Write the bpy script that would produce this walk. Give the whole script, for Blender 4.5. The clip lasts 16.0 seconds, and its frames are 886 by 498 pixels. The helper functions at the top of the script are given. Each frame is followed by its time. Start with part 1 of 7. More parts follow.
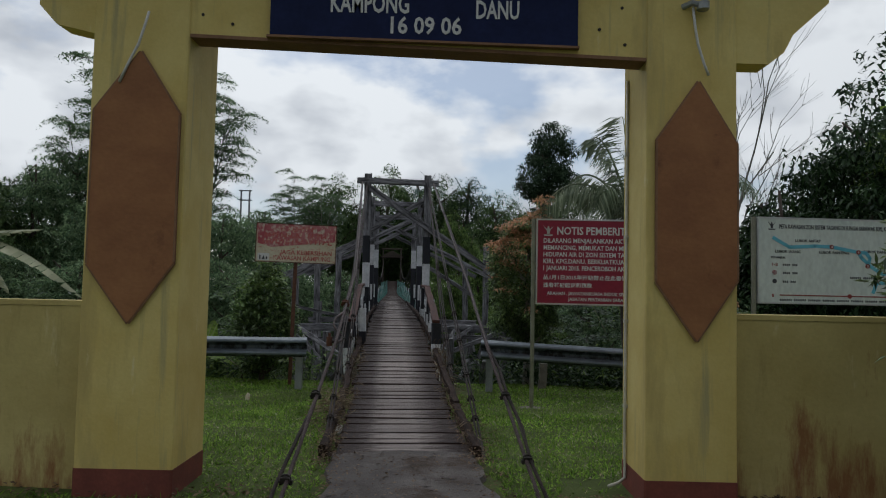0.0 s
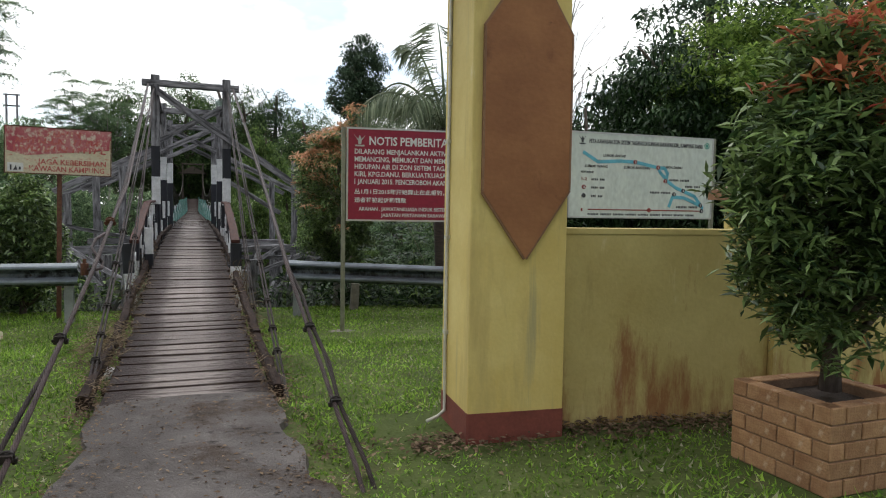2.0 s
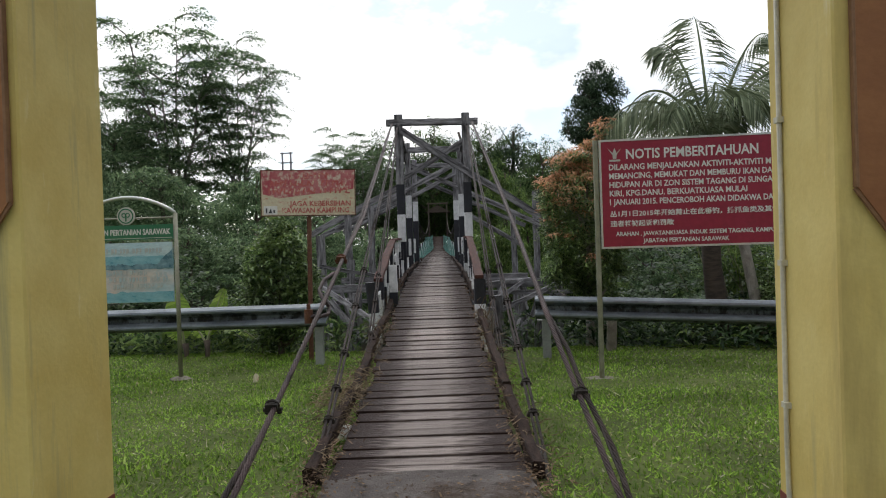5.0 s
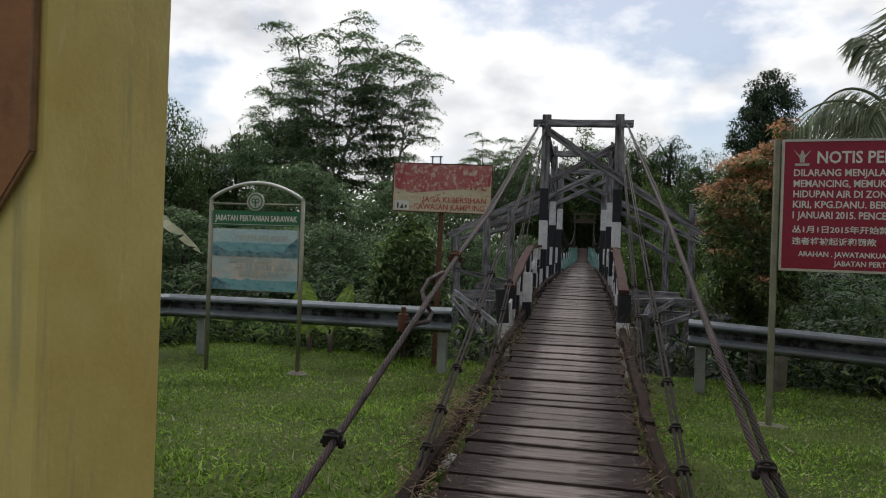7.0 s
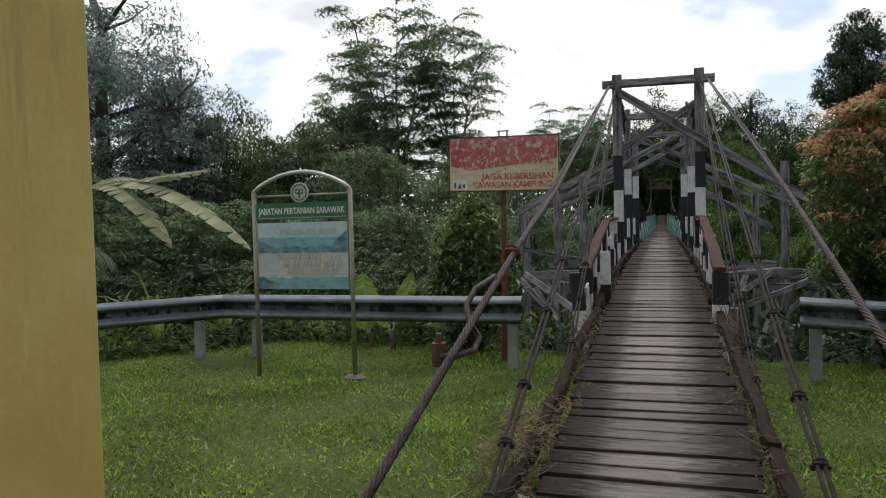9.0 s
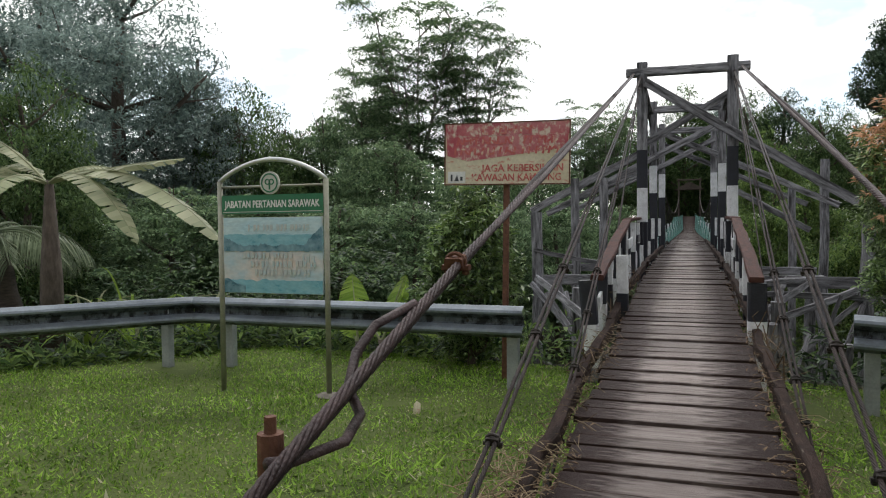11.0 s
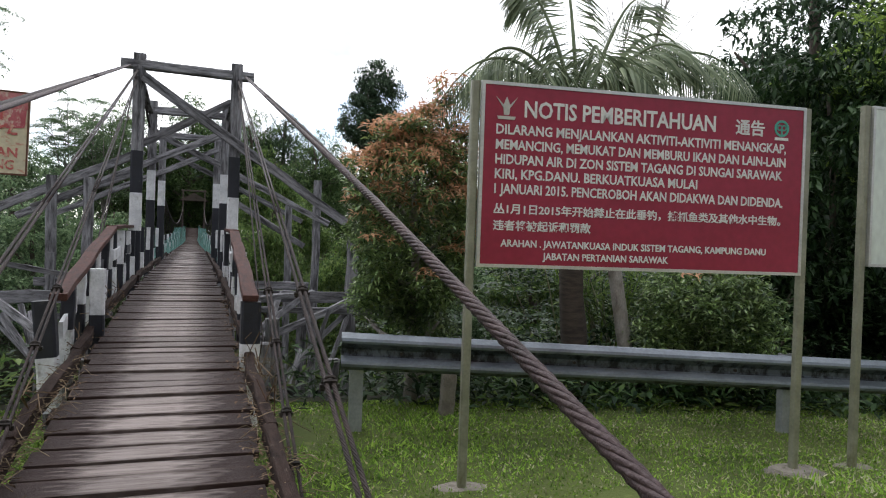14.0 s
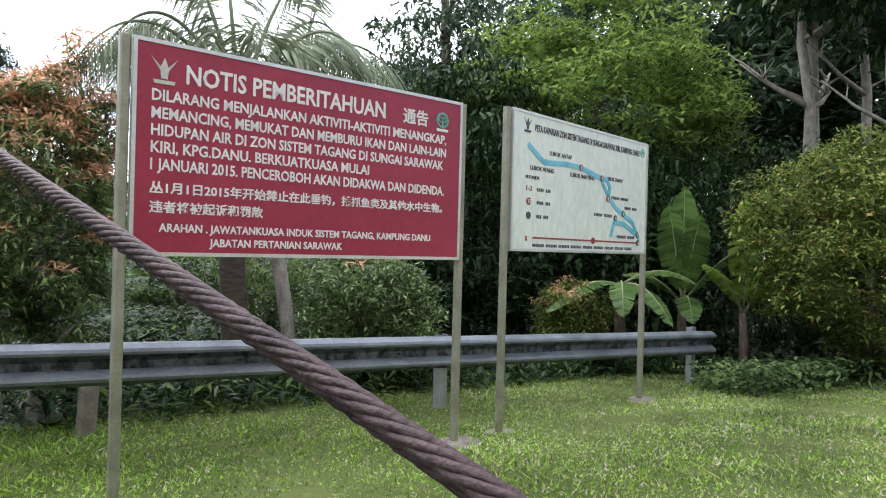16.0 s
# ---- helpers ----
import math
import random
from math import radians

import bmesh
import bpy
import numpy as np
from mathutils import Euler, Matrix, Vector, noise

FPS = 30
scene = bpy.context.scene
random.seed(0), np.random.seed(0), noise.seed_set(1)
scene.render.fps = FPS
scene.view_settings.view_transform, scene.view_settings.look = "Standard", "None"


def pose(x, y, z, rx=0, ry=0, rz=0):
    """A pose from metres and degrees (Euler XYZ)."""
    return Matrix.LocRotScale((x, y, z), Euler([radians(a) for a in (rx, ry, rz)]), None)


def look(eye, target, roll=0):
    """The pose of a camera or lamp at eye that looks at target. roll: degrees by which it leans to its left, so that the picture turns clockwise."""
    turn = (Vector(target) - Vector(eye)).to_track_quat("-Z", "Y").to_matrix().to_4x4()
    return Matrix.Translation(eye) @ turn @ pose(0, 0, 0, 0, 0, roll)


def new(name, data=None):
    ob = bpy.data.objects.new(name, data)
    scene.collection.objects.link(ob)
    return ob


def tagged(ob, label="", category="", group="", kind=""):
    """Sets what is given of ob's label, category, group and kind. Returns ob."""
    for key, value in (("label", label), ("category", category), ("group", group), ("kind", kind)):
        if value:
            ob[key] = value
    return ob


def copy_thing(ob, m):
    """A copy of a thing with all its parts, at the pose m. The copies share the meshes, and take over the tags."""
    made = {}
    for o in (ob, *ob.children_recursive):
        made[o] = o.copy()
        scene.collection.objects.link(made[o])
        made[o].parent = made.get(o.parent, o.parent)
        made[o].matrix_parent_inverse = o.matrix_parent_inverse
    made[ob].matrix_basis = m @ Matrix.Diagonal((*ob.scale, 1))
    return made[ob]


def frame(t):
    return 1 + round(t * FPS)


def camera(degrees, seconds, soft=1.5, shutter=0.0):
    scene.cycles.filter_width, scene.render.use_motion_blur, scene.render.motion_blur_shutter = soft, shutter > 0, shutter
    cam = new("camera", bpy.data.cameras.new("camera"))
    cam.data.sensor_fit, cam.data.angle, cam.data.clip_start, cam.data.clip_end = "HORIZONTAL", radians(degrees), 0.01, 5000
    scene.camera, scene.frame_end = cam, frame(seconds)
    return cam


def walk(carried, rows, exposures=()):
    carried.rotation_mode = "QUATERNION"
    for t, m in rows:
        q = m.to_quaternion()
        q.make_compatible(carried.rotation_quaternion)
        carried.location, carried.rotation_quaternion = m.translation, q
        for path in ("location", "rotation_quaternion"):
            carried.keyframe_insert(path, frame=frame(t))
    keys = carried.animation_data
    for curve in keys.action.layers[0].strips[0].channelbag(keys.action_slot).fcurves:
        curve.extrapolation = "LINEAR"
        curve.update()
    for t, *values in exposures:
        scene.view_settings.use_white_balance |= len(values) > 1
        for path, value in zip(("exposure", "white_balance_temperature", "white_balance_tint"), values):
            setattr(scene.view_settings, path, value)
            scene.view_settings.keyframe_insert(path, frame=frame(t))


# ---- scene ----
cam = camera(64.6, 16.0, 1.1)
PATH = [
    (0, (1.458, -4.581, 1.413), (1.449, -2.584, 1.522), 1.2),
    (0.5, (1.445, -4.349, 1.394), (1.652, -2.36, 1.451), -0.1),
    (1, (1.48, -4.157, 1.369), (1.949, -2.215, 1.281), -0.1),
    (1.5, (1.541, -3.966, 1.381), (2.164, -2.067, 1.301), 1.2),
    (2, (1.58, -3.796, 1.38), (2.1, -1.869, 1.265), 0.9),
    (2.5, (1.562, -3.599, 1.37), (1.989, -1.648, 1.254), 0.2),
    (3, (1.585, -3.417, 1.388), (1.898, -1.445, 1.278), 0.5),
    (3.5, (1.6, -3.248, 1.365), (1.638, -1.251, 1.262), -0.6),
    (4, (1.603, -3.074, 1.366), (1.579, -1.076, 1.276), 0.2),
    (4.2, (1.594, -2.976, 1.362), (1.538, -0.977, 1.348), -0.4),
    (6.3, (1.517, -2.056, 1.286), (1.273, -0.071, 1.253), -1.1),
    (6.5, (1.517, -1.979, 1.282), (1.231, 0.0, 1.259), -0.7),
    (7, (1.529, -1.76, 1.276), (0.978, 0.163, 1.28), 2.0),
    (7.5, (1.496, -1.494, 1.283), (1.018, 0.448, 1.263), -0.6),
    (8, (1.412, -1.259, 1.295), (0.963, 0.689, 1.247), -1.1),
    (8.5, (1.415, -1.091, 1.336), (0.636, 0.751, 1.308), -1.9),
    (8.7, (1.4, -1.022, 1.36), (0.661, 0.836, 1.296), -1.5),
    (10.8, (1.312, 0.073, 1.356), (0.435, 1.87, 1.315), -0.1),
    (11, (1.3, 0.171, 1.353), (0.488, 1.998, 1.286), -0.6),
    (11.5, (1.282, 0.42, 1.347), (0.596, 2.296, 1.244), -0.5),
    (12, (1.287, 0.571, 1.341), (0.754, 2.494, 1.208), 1.6),
    (12.5, (1.259, 0.722, 1.343), (0.951, 2.696, 1.25), -0.2),
    (13, (1.242, 0.832, 1.343), (1.234, 2.829, 1.235), -0.9),
    (13.5, (1.285, 0.916, 1.342), (1.548, 2.896, 1.239), -0.3),
    (13.7, (1.321, 0.974, 1.34), (1.696, 2.937, 1.284), 0.9),
    (14, (1.344, 1.021, 1.345), (1.861, 2.953, 1.329), 2.0),
    (14.5, (1.397, 1.086, 1.34), (2.134, 2.946, 1.317), 2.1),
    (15, (1.42, 1.154, 1.333), (2.411, 2.891, 1.284), 2.3),
    (15.5, (1.381, 1.273, 1.316), (2.608, 2.852, 1.31), 1.6),
    (16, (1.366, 1.383, 1.282), (2.733, 2.843, 1.282), 1.5),
]
EXPO = [(0, -1.33, 6050, 8),
        (0.5, -1.09, 6150, 8),
        (1.0, -0.47, 6400, 9),
        (1.5, -0.07, 6400, 9),
        (2.0, -0.22, 6350, 9),
        (2.5, -0.17, 6400, 9),
        (3.0, -0.12, 6400, 9),
        (3.5, -0.37, 6300, 9),
        (5.0, -0.37, 6400, 10),
        (6.5, -0.66, 6500, 10),
        (7.0, -0.91, 6450, 10),
        (7.5, -0.56, 6500, 10),
        (8.0, -0.76, 6500, 10),
        (8.5, -0.71, 6500, 10),
        (10.8, -0.27, 6450, 9),
        (12.0, -0.2, 6400, 10),
        (13.0, -0.2, 6300, 11),
        (13.5, 0.1, 6250, 12),
        (14.0, -0.06, 6250, 12),
        (14.5, 0.04, 6250, 12),
        (15.0, 0.34, 6200, 12),
        (16, 0.76, 6050, 15)]
walk(cam, [(t, look(eye, target, roll)) for t, eye, target, roll in PATH], EXPO)

# ---- world and sun: bright overcast with blue gaps ----
SUN_EL, SUN_AZ = radians(52), radians(-14)
world = bpy.data.worlds.new("world")
scene.world = world
world.use_nodes = True
wt = world.node_tree
wn, wl = wt.nodes, wt.links
sky = wn.new("ShaderNodeTexSky")
sky.sky_type = "NISHITA"
sky.sun_disc = False
sky.sun_elevation, sky.sun_rotation = SUN_EL, SUN_AZ
wc = wn.new("ShaderNodeTexCoord")
wm = wn.new("ShaderNodeMapping")
wm.inputs["Scale"].default_value = (1.9, 1.9, 3.6)
wm.inputs["Location"].default_value = (0.35, 0.1, 0.2)
n1 = wn.new("ShaderNodeTexNoise")
n1.inputs["Scale"].default_value, n1.inputs["Detail"].default_value, n1.inputs["Roughness"].default_value = 1.5, 8, 0.55
r1 = wn.new("ShaderNodeValToRGB")
r1.color_ramp.elements[0].position, r1.color_ramp.elements[1].position = 0.39, 0.48
r1.color_ramp.elements[0].color = (0.25, 0.25, 0.25, 1)
n2 = wn.new("ShaderNodeTexNoise")
n2.inputs["Scale"].default_value, n2.inputs["Detail"].default_value = 2.6, 6
r2 = wn.new("ShaderNodeValToRGB")
r2.color_ramp.elements[0].position, r2.color_ramp.elements[0].color = 0.33, (12.0, 12.3, 13.0, 1)
r2.color_ramp.elements[1].position, r2.color_ramp.elements[1].color = 0.52, (21.0, 20.9, 20.7, 1)
mx = wn.new("ShaderNodeMix")
mx.data_type = "RGBA"
wl.new(wc.outputs["Generated"], wm.inputs["Vector"])
wl.new(wm.outputs[0], n1.inputs["Vector"])
wl.new(wm.outputs[0], n2.inputs["Vector"])
wl.new(n1.outputs["Fac"], r1.inputs["Fac"])
wl.new(n2.outputs["Fac"], r2.inputs["Fac"])
wl.new(r1.outputs["Color"], mx.inputs["Factor"])
# thin haze brightens the blue gaps
hz = wn.new("ShaderNodeVectorMath")
hz.operation = "SCALE"
hz.inputs["Scale"].default_value = 1.8
wl.new(sky.outputs[0], hz.inputs[0])
wl.new(hz.outputs[0], mx.inputs["A"])
# the cloud is brightest round the hidden sun and duller away from it
dt = wn.new("ShaderNodeVectorMath")
dt.operation = "DOT_PRODUCT"
dt.inputs[1].default_value = (math.sin(SUN_AZ) * math.cos(SUN_EL), math.cos(SUN_AZ) * math.cos(SUN_EL), math.sin(SUN_EL))
gl = wn.new("ShaderNodeMapRange")
gl.inputs["From Min"].default_value, gl.inputs["From Max"].default_value = -0.6, 1.0
gl.inputs["To Min"].default_value, gl.inputs["To Max"].default_value = 0.17, 1.12
sc = wn.new("ShaderNodeVectorMath")
sc.operation = "SCALE"
wl.new(wc.outputs["Generated"], dt.inputs[0])
wl.new(dt.outputs["Value"], gl.inputs["Value"])
wl.new(r2.outputs["Color"], sc.inputs[0])
wl.new(gl.outputs[0], sc.inputs["Scale"])
wl.new(sc.outputs[0], mx.inputs["B"])
bg = wn["Background"]
wl.new(mx.outputs["Result"], bg.inputs["Color"])
bg.inputs["Strength"].default_value = 0.1

sun = new("sun", bpy.data.lights.new("sun", "SUN"))
sun.data.energy, sun.data.angle, sun.data.color = 0.95, radians(20), (1.0, 0.95, 0.87)
sun.matrix_world = look((0, 0, 40), (-math.sin(SUN_AZ) * math.cos(SUN_EL) * 10, -math.cos(SUN_AZ) * math.cos(SUN_EL) * 10, 40 - 10 * math.sin(SUN_EL)))


# ---- materials ----
def mat(name, c1, c2, rough=0.7, scale=4.0, stretch=(1, 1, 1), fine=60.0, bump=0.3, metal=0.0, rand=0.0, spots=None, lo=0.35, hi=0.65, grain=0.27, spec=0.5):
    """Two colours mixed by noise at two scales, fine relief, and optional spots (colour, scale, threshold, stretch)."""
    m = bpy.data.materials.new(name)
    m.use_nodes = True
    t = m.node_tree
    n, l = t.nodes, t.links
    p = n["Principled BSDF"]
    p.inputs["Metallic"].default_value = metal
    p.inputs["Specular IOR Level"].default_value = spec
    co = n.new("ShaderNodeTexCoord")
    mp = n.new("ShaderNodeMapping")
    mp.inputs["Scale"].default_value = stretch
    l.new(co.outputs["Object"], mp.inputs["Vector"])
    big = n.new("ShaderNodeTexNoise")
    big.inputs["Scale"].default_value, big.inputs["Detail"].default_value, big.inputs["Roughness"].default_value = scale, 8, 0.62
    l.new(mp.outputs[0], big.inputs["Vector"])
    if rand:
        oi = n.new("ShaderNodeObjectInfo")
        of = n.new("ShaderNodeVectorMath")
        of.operation = "SCALE"
        of.inputs[0].default_value = (31, 17, 23)
        l.new(oi.outputs["Random"], of.inputs["Scale"])
        ad = n.new("ShaderNodeVectorMath")
        l.new(mp.outputs[0], ad.inputs[0])
        l.new(of.outputs[0], ad.inputs[1])
        l.new(ad.outputs[0], big.inputs["Vector"])
    rp = n.new("ShaderNodeMapRange")
    rp.inputs["From Min"].default_value, rp.inputs["From Max"].default_value = lo, hi
    l.new(big.outputs["Fac"], rp.inputs["Value"])
    mix = n.new("ShaderNodeMix")
    mix.data_type = "RGBA"
    mix.inputs["A"].default_value, mix.inputs["B"].default_value = (*c1, 1), (*c2, 1)
    l.new(rp.outputs[0], mix.inputs["Factor"])
    out = mix.outputs["Result"]
    fn = n.new("ShaderNodeTexNoise")
    fn.inputs["Scale"].default_value, fn.inputs["Detail"].default_value = fine, 4
    l.new(mp.outputs[0], fn.inputs["Vector"])
    fr = n.new("ShaderNodeMapRange")
    fr.inputs["To Min"].default_value, fr.inputs["To Max"].default_value = 1 - grain, 1 + 0.8 * grain
    l.new(fn.outputs["Fac"], fr.inputs["Value"])
    mul = n.new("ShaderNodeMix")
    mul.data_type, mul.blend_type = "RGBA", "MULTIPLY"
    mul.inputs["Factor"].default_value = 1
    l.new(out, mul.inputs["A"])
    l.new(fr.outputs[0], mul.inputs["B"])
    out = mul.outputs["Result"]
    if rand:
        hr = n.new("ShaderNodeMapRange")
        hr.inputs["To Min"].default_value, hr.inputs["To Max"].default_value = 1 - rand, 1 + rand
        l.new(oi.outputs["Random"], hr.inputs["Value"])
        m2 = n.new("ShaderNodeMix")
        m2.data_type, m2.blend_type = "RGBA", "MULTIPLY"
        m2.inputs["Factor"].default_value = 1
        l.new(out, m2.inputs["A"])
        l.new(hr.outputs[0], m2.inputs["B"])
        out = m2.outputs["Result"]
    for colour, sc, th, st in spots or ():
        mp2 = n.new("ShaderNodeMapping")
        mp2.inputs["Scale"].default_value = st
        l.new(co.outputs["Object"], mp2.inputs["Vector"])
        sn = n.new("ShaderNodeTexNoise")
        sn.inputs["Scale"].default_value, sn.inputs["Detail"].default_value, sn.inputs["Roughness"].default_value = sc, 7, 0.65
        l.new(mp2.outputs[0], sn.inputs["Vector"])
        sr = n.new("ShaderNodeMapRange")
        sr.inputs["From Min"].default_value, sr.inputs["From Max"].default_value = th, th + 0.13
        l.new(sn.outputs["Fac"], sr.inputs["Value"])
        m3 = n.new("ShaderNodeMix")
        m3.data_type = "RGBA"
        m3.inputs["B"].default_value = (*colour, 1)
        l.new(sr.outputs[0], m3.inputs["Factor"])
        l.new(out, m3.inputs["A"])
        out = m3.outputs["Result"]
    l.new(out, p.inputs["Base Color"])
    rr = n.new("ShaderNodeMapRange")
    rr.inputs["To Min"].default_value, rr.inputs["To Max"].default_value = max(0.05, rough - 0.15), min(1, rough + 0.15)
    l.new(big.outputs["Fac"], rr.inputs["Value"])
    l.new(rr.outputs[0], p.inputs["Roughness"])
    bp = n.new("ShaderNodeBump")
    bp.inputs["Strength"].default_value, bp.inputs["Distance"].default_value = bump, 0.01
    l.new(fn.outputs["Fac"], bp.inputs["Height"])
    l.new(bp.outputs[0], p.inputs["Normal"])
    return m


def leaf_mat(name, dark, light, rough=0.45, through_light=0.25, tip=None, tip_share=0.0, spec=0.12):
    """Leaves that vary from one to the next; tip: the colour of a share of young leaves."""
    m = bpy.data.materials.new(name)
    m.use_nodes = True
    t = m.node_tree
    n, l = t.nodes, t.links
    p = n["Principled BSDF"]
    g = n.new("ShaderNodeNewGeometry")
    r = n.new("ShaderNodeValToRGB")
    e = r.color_ramp.elements
    e[0].color, e[1].color = (*dark, 1), (*light, 1)
    e[1].position = 1 - tip_share if tip else 1.0
    if tip:
        k = e.new(min(0.999, 1 - tip_share + 0.03))
        k.color = (*tip, 1)
    l.new(g.outputs["Random Per Island"], r.inputs["Fac"])
    tc = n.new("ShaderNodeTexCoord")
    nz = n.new("ShaderNodeTexNoise")
    nz.inputs["Scale"].default_value, nz.inputs["Detail"].default_value = 1.3, 3
    l.new(tc.outputs["Object"], nz.inputs["Vector"])
    mr = n.new("ShaderNodeMapRange")
    mr.inputs["From Min"].default_value, mr.inputs["From Max"].default_value = 0.3, 0.7
    mr.inputs["To Min"].default_value, mr.inputs["To Max"].default_value = 0.55, 1.35
    l.new(nz.outputs["Fac"], mr.inputs["Value"])
    mu = n.new("ShaderNodeMix")
    mu.data_type, mu.blend_type = "RGBA", "MULTIPLY"
    mu.inputs["Factor"].default_value = 1
    l.new(r.outputs["Color"], mu.inputs["A"])
    l.new(mr.outputs[0], mu.inputs["B"])
    l.new(mu.outputs["Result"], p.inputs["Base Color"])
    p.inputs["Roughness"].default_value = rough
    p.inputs["Specular IOR Level"].default_value = spec
    tr = n.new("ShaderNodeBsdfTranslucent")
    l.new(mu.outputs["Result"], tr.inputs["Color"])
    ms = n.new("ShaderNodeMixShader")
    ms.inputs[0].default_value = through_light
    l.new(p.outputs[0], ms.inputs[1])
    l.new(tr.outputs[0], ms.inputs[2])
    l.new(ms.outputs[0], n["Material Output"].inputs["Surface"])
    return m


YELLOW = mat("yellow_paint", (0.62, 0.465, 0.135), (0.73, 0.595, 0.225), 0.75, 1.6, fine=45, bump=0.15, grain=0.07,
             spots=[((0.52, 0.40, 0.14), 1.2, 0.54, (2.5, 2.5, 0.5)), ((0.44, 0.37, 0.17), 2.4, 0.57, (3, 3, 0.22)), ((0.34, 0.22, 0.08), 3.0, 0.68, (3, 3, 0.35)), ((0.76, 0.68, 0.40), 5, 0.64, (2, 2, 0.4)), ((0.08, 0.07, 0.04), 26, 0.72, (1, 1, 1))])
YELLOW_STAINED = mat("stained_yellow_paint", (0.46, 0.36, 0.125), (0.60, 0.50, 0.20), 0.8, 1.5, fine=40, bump=0.2, grain=0.10,
                     spots=[((0.36, 0.28, 0.10), 1.3, 0.56, (2.5, 2.5, 0.5)), ((0.66, 0.58, 0.32), 4, 0.63, (2, 2, 0.5)), ((0.10, 0.085, 0.045), 24, 0.70, (1, 1, 0.5))])
# rust washed up from the ground in ragged patches
yn, yl = YELLOW_STAINED.node_tree.nodes, YELLOW_STAINED.node_tree.links
yb = yn["Principled BSDF"].inputs["Base Color"]
yx = yn.new("ShaderNodeSeparateXYZ")
yl.new(yn["Texture Coordinate"].outputs["Object"], yx.inputs[0])
ym = yn.new("ShaderNodeMapping")
ym.inputs["Scale"].default_value = (3.4, 3.4, 0.8)
yl.new(yn["Texture Coordinate"].outputs["Object"], ym.inputs["Vector"])
yz = yn.new("ShaderNodeTexNoise")
yz.inputs["Scale"].default_value, yz.inputs["Detail"].default_value, yz.inputs["Roughness"].default_value = 1.6, 8, 0.7
yl.new(ym.outputs[0], yz.inputs["Vector"])
yh = yn.new("ShaderNodeMath")
yh.operation = "MULTIPLY_ADD"
yh.inputs[1].default_value = -0.26
yl.new(yx.outputs["Z"], yh.inputs[0])
yl.new(yz.outputs["Fac"], yh.inputs[2])
yr = yn.new("ShaderNodeMapRange")
yr.inputs["From Min"].default_value, yr.inputs["From Max"].default_value, yr.inputs["To Max"].default_value = 0.39, 0.55, 0.85
yl.new(yh.outputs[0], yr.inputs["Value"])
yw = yn.new("ShaderNodeMix")
yw.data_type = "RGBA"
yw.inputs["B"].default_value = (0.25, 0.09, 0.03, 1)
yl.new(yr.outputs[0], yw.inputs["Factor"])
yl.new(yb.links[0].from_socket, yw.inputs["A"])
yl.new(yw.outputs["Result"], yb)
BAND = mat("red_oxide_band", (0.14, 0.035, 0.025), (0.22, 0.06, 0.04), 0.75, 4, fine=50, bump=0.2, spots=[((0.25, 0.2, 0.12), 6, 0.66, (1, 1, 1))])
PLYWOOD = mat("brown_plywood", (0.26, 0.105, 0.040), (0.36, 0.16, 0.065), 0.75, 2.2, (1, 1, 1.4), 30, 0.2, spots=[((0.15, 0.058, 0.024), 3.5, 0.60, (1, 1, 0.7)), ((0.09, 0.035, 0.018), 12, 0.70, (1, 1, 1)), ((0.44, 0.22, 0.10), 5, 0.66, (1, 1, 0.6))], grain=0.15)
BOARD = mat("navy_board", (0.008, 0.013, 0.055), (0.014, 0.022, 0.078), 0.6, 5, fine=30, bump=0.1, spec=0.15)
LETTER = mat("white_letter", (0.62, 0.62, 0.62), (0.72, 0.72, 0.7), 0.5, 8, fine=70, bump=0.1)
PVC = mat("grey_pvc", (0.5, 0.48, 0.4), (0.62, 0.6, 0.5), 0.45, 6, fine=50, bump=0.1)
CAP = mat("brown_cap", (0.2, 0.1, 0.05), (0.28, 0.15, 0.08), 0.7, 4, fine=40, bump=0.2)
BRICK = mat("planter_brick", (0.28, 0.14, 0.066), (0.42, 0.245, 0.125), 0.85, 9, fine=80, bump=0.5, rand=0.15, spots=[((0.52, 0.37, 0.25), 11, 0.61, (1, 1, 0.6)), ((0.13, 0.075, 0.045), 6, 0.57, (1, 1, 1))])
MORTAR = mat("mortar", (0.17, 0.10, 0.06), (0.30, 0.19, 0.12), 0.9, 8, fine=90, bump=0.4)
SOIL = mat("soil", (0.03, 0.02, 0.015), (0.06, 0.04, 0.03), 0.95, 12, fine=90, bump=0.8)
PLANK = mat("weathered_plank", (0.15, 0.118, 0.108), (0.37, 0.325, 0.305), 0.62, 2.2, (1.1, 3.6, 3.6), 40, 0.5, rand=0.24, spec=0.16, lo=0.22, hi=0.78, spots=[((0.075, 0.05, 0.043), 3, 0.57, (1.5, 6, 6)), ((0.03, 0.02, 0.017), 16, 0.68, (0.5, 2, 2))])
pn, pl = PLANK.node_tree.nodes, PLANK.node_tree.links
pb = pn["Principled BSDF"].inputs["Base Color"]
before = pb.links[0].from_socket
px_ = pn.new("ShaderNodeSeparateXYZ")
pl.new(pn["Texture Coordinate"].outputs["Object"], px_.inputs[0])
pa = pn.new("ShaderNodeMath")
pa.operation = "ABSOLUTE"
pl.new(px_.outputs["X"], pa.inputs[0])
pz = pn.new("ShaderNodeTexNoise")
pz.inputs["Scale"].default_value, pz.inputs["Detail"].default_value = 7, 5
pl.new(pn["Texture Coordinate"].outputs["Object"], pz.inputs["Vector"])
pq = pn.new("ShaderNodeMath")
pq.operation = "MULTIPLY_ADD"
pq.inputs[1].default_value = 0.5
pl.new(pz.outputs["Fac"], pq.inputs[0])
pl.new(pa.outputs[0], pq.inputs[2])
pr = pn.new("ShaderNodeMapRange")
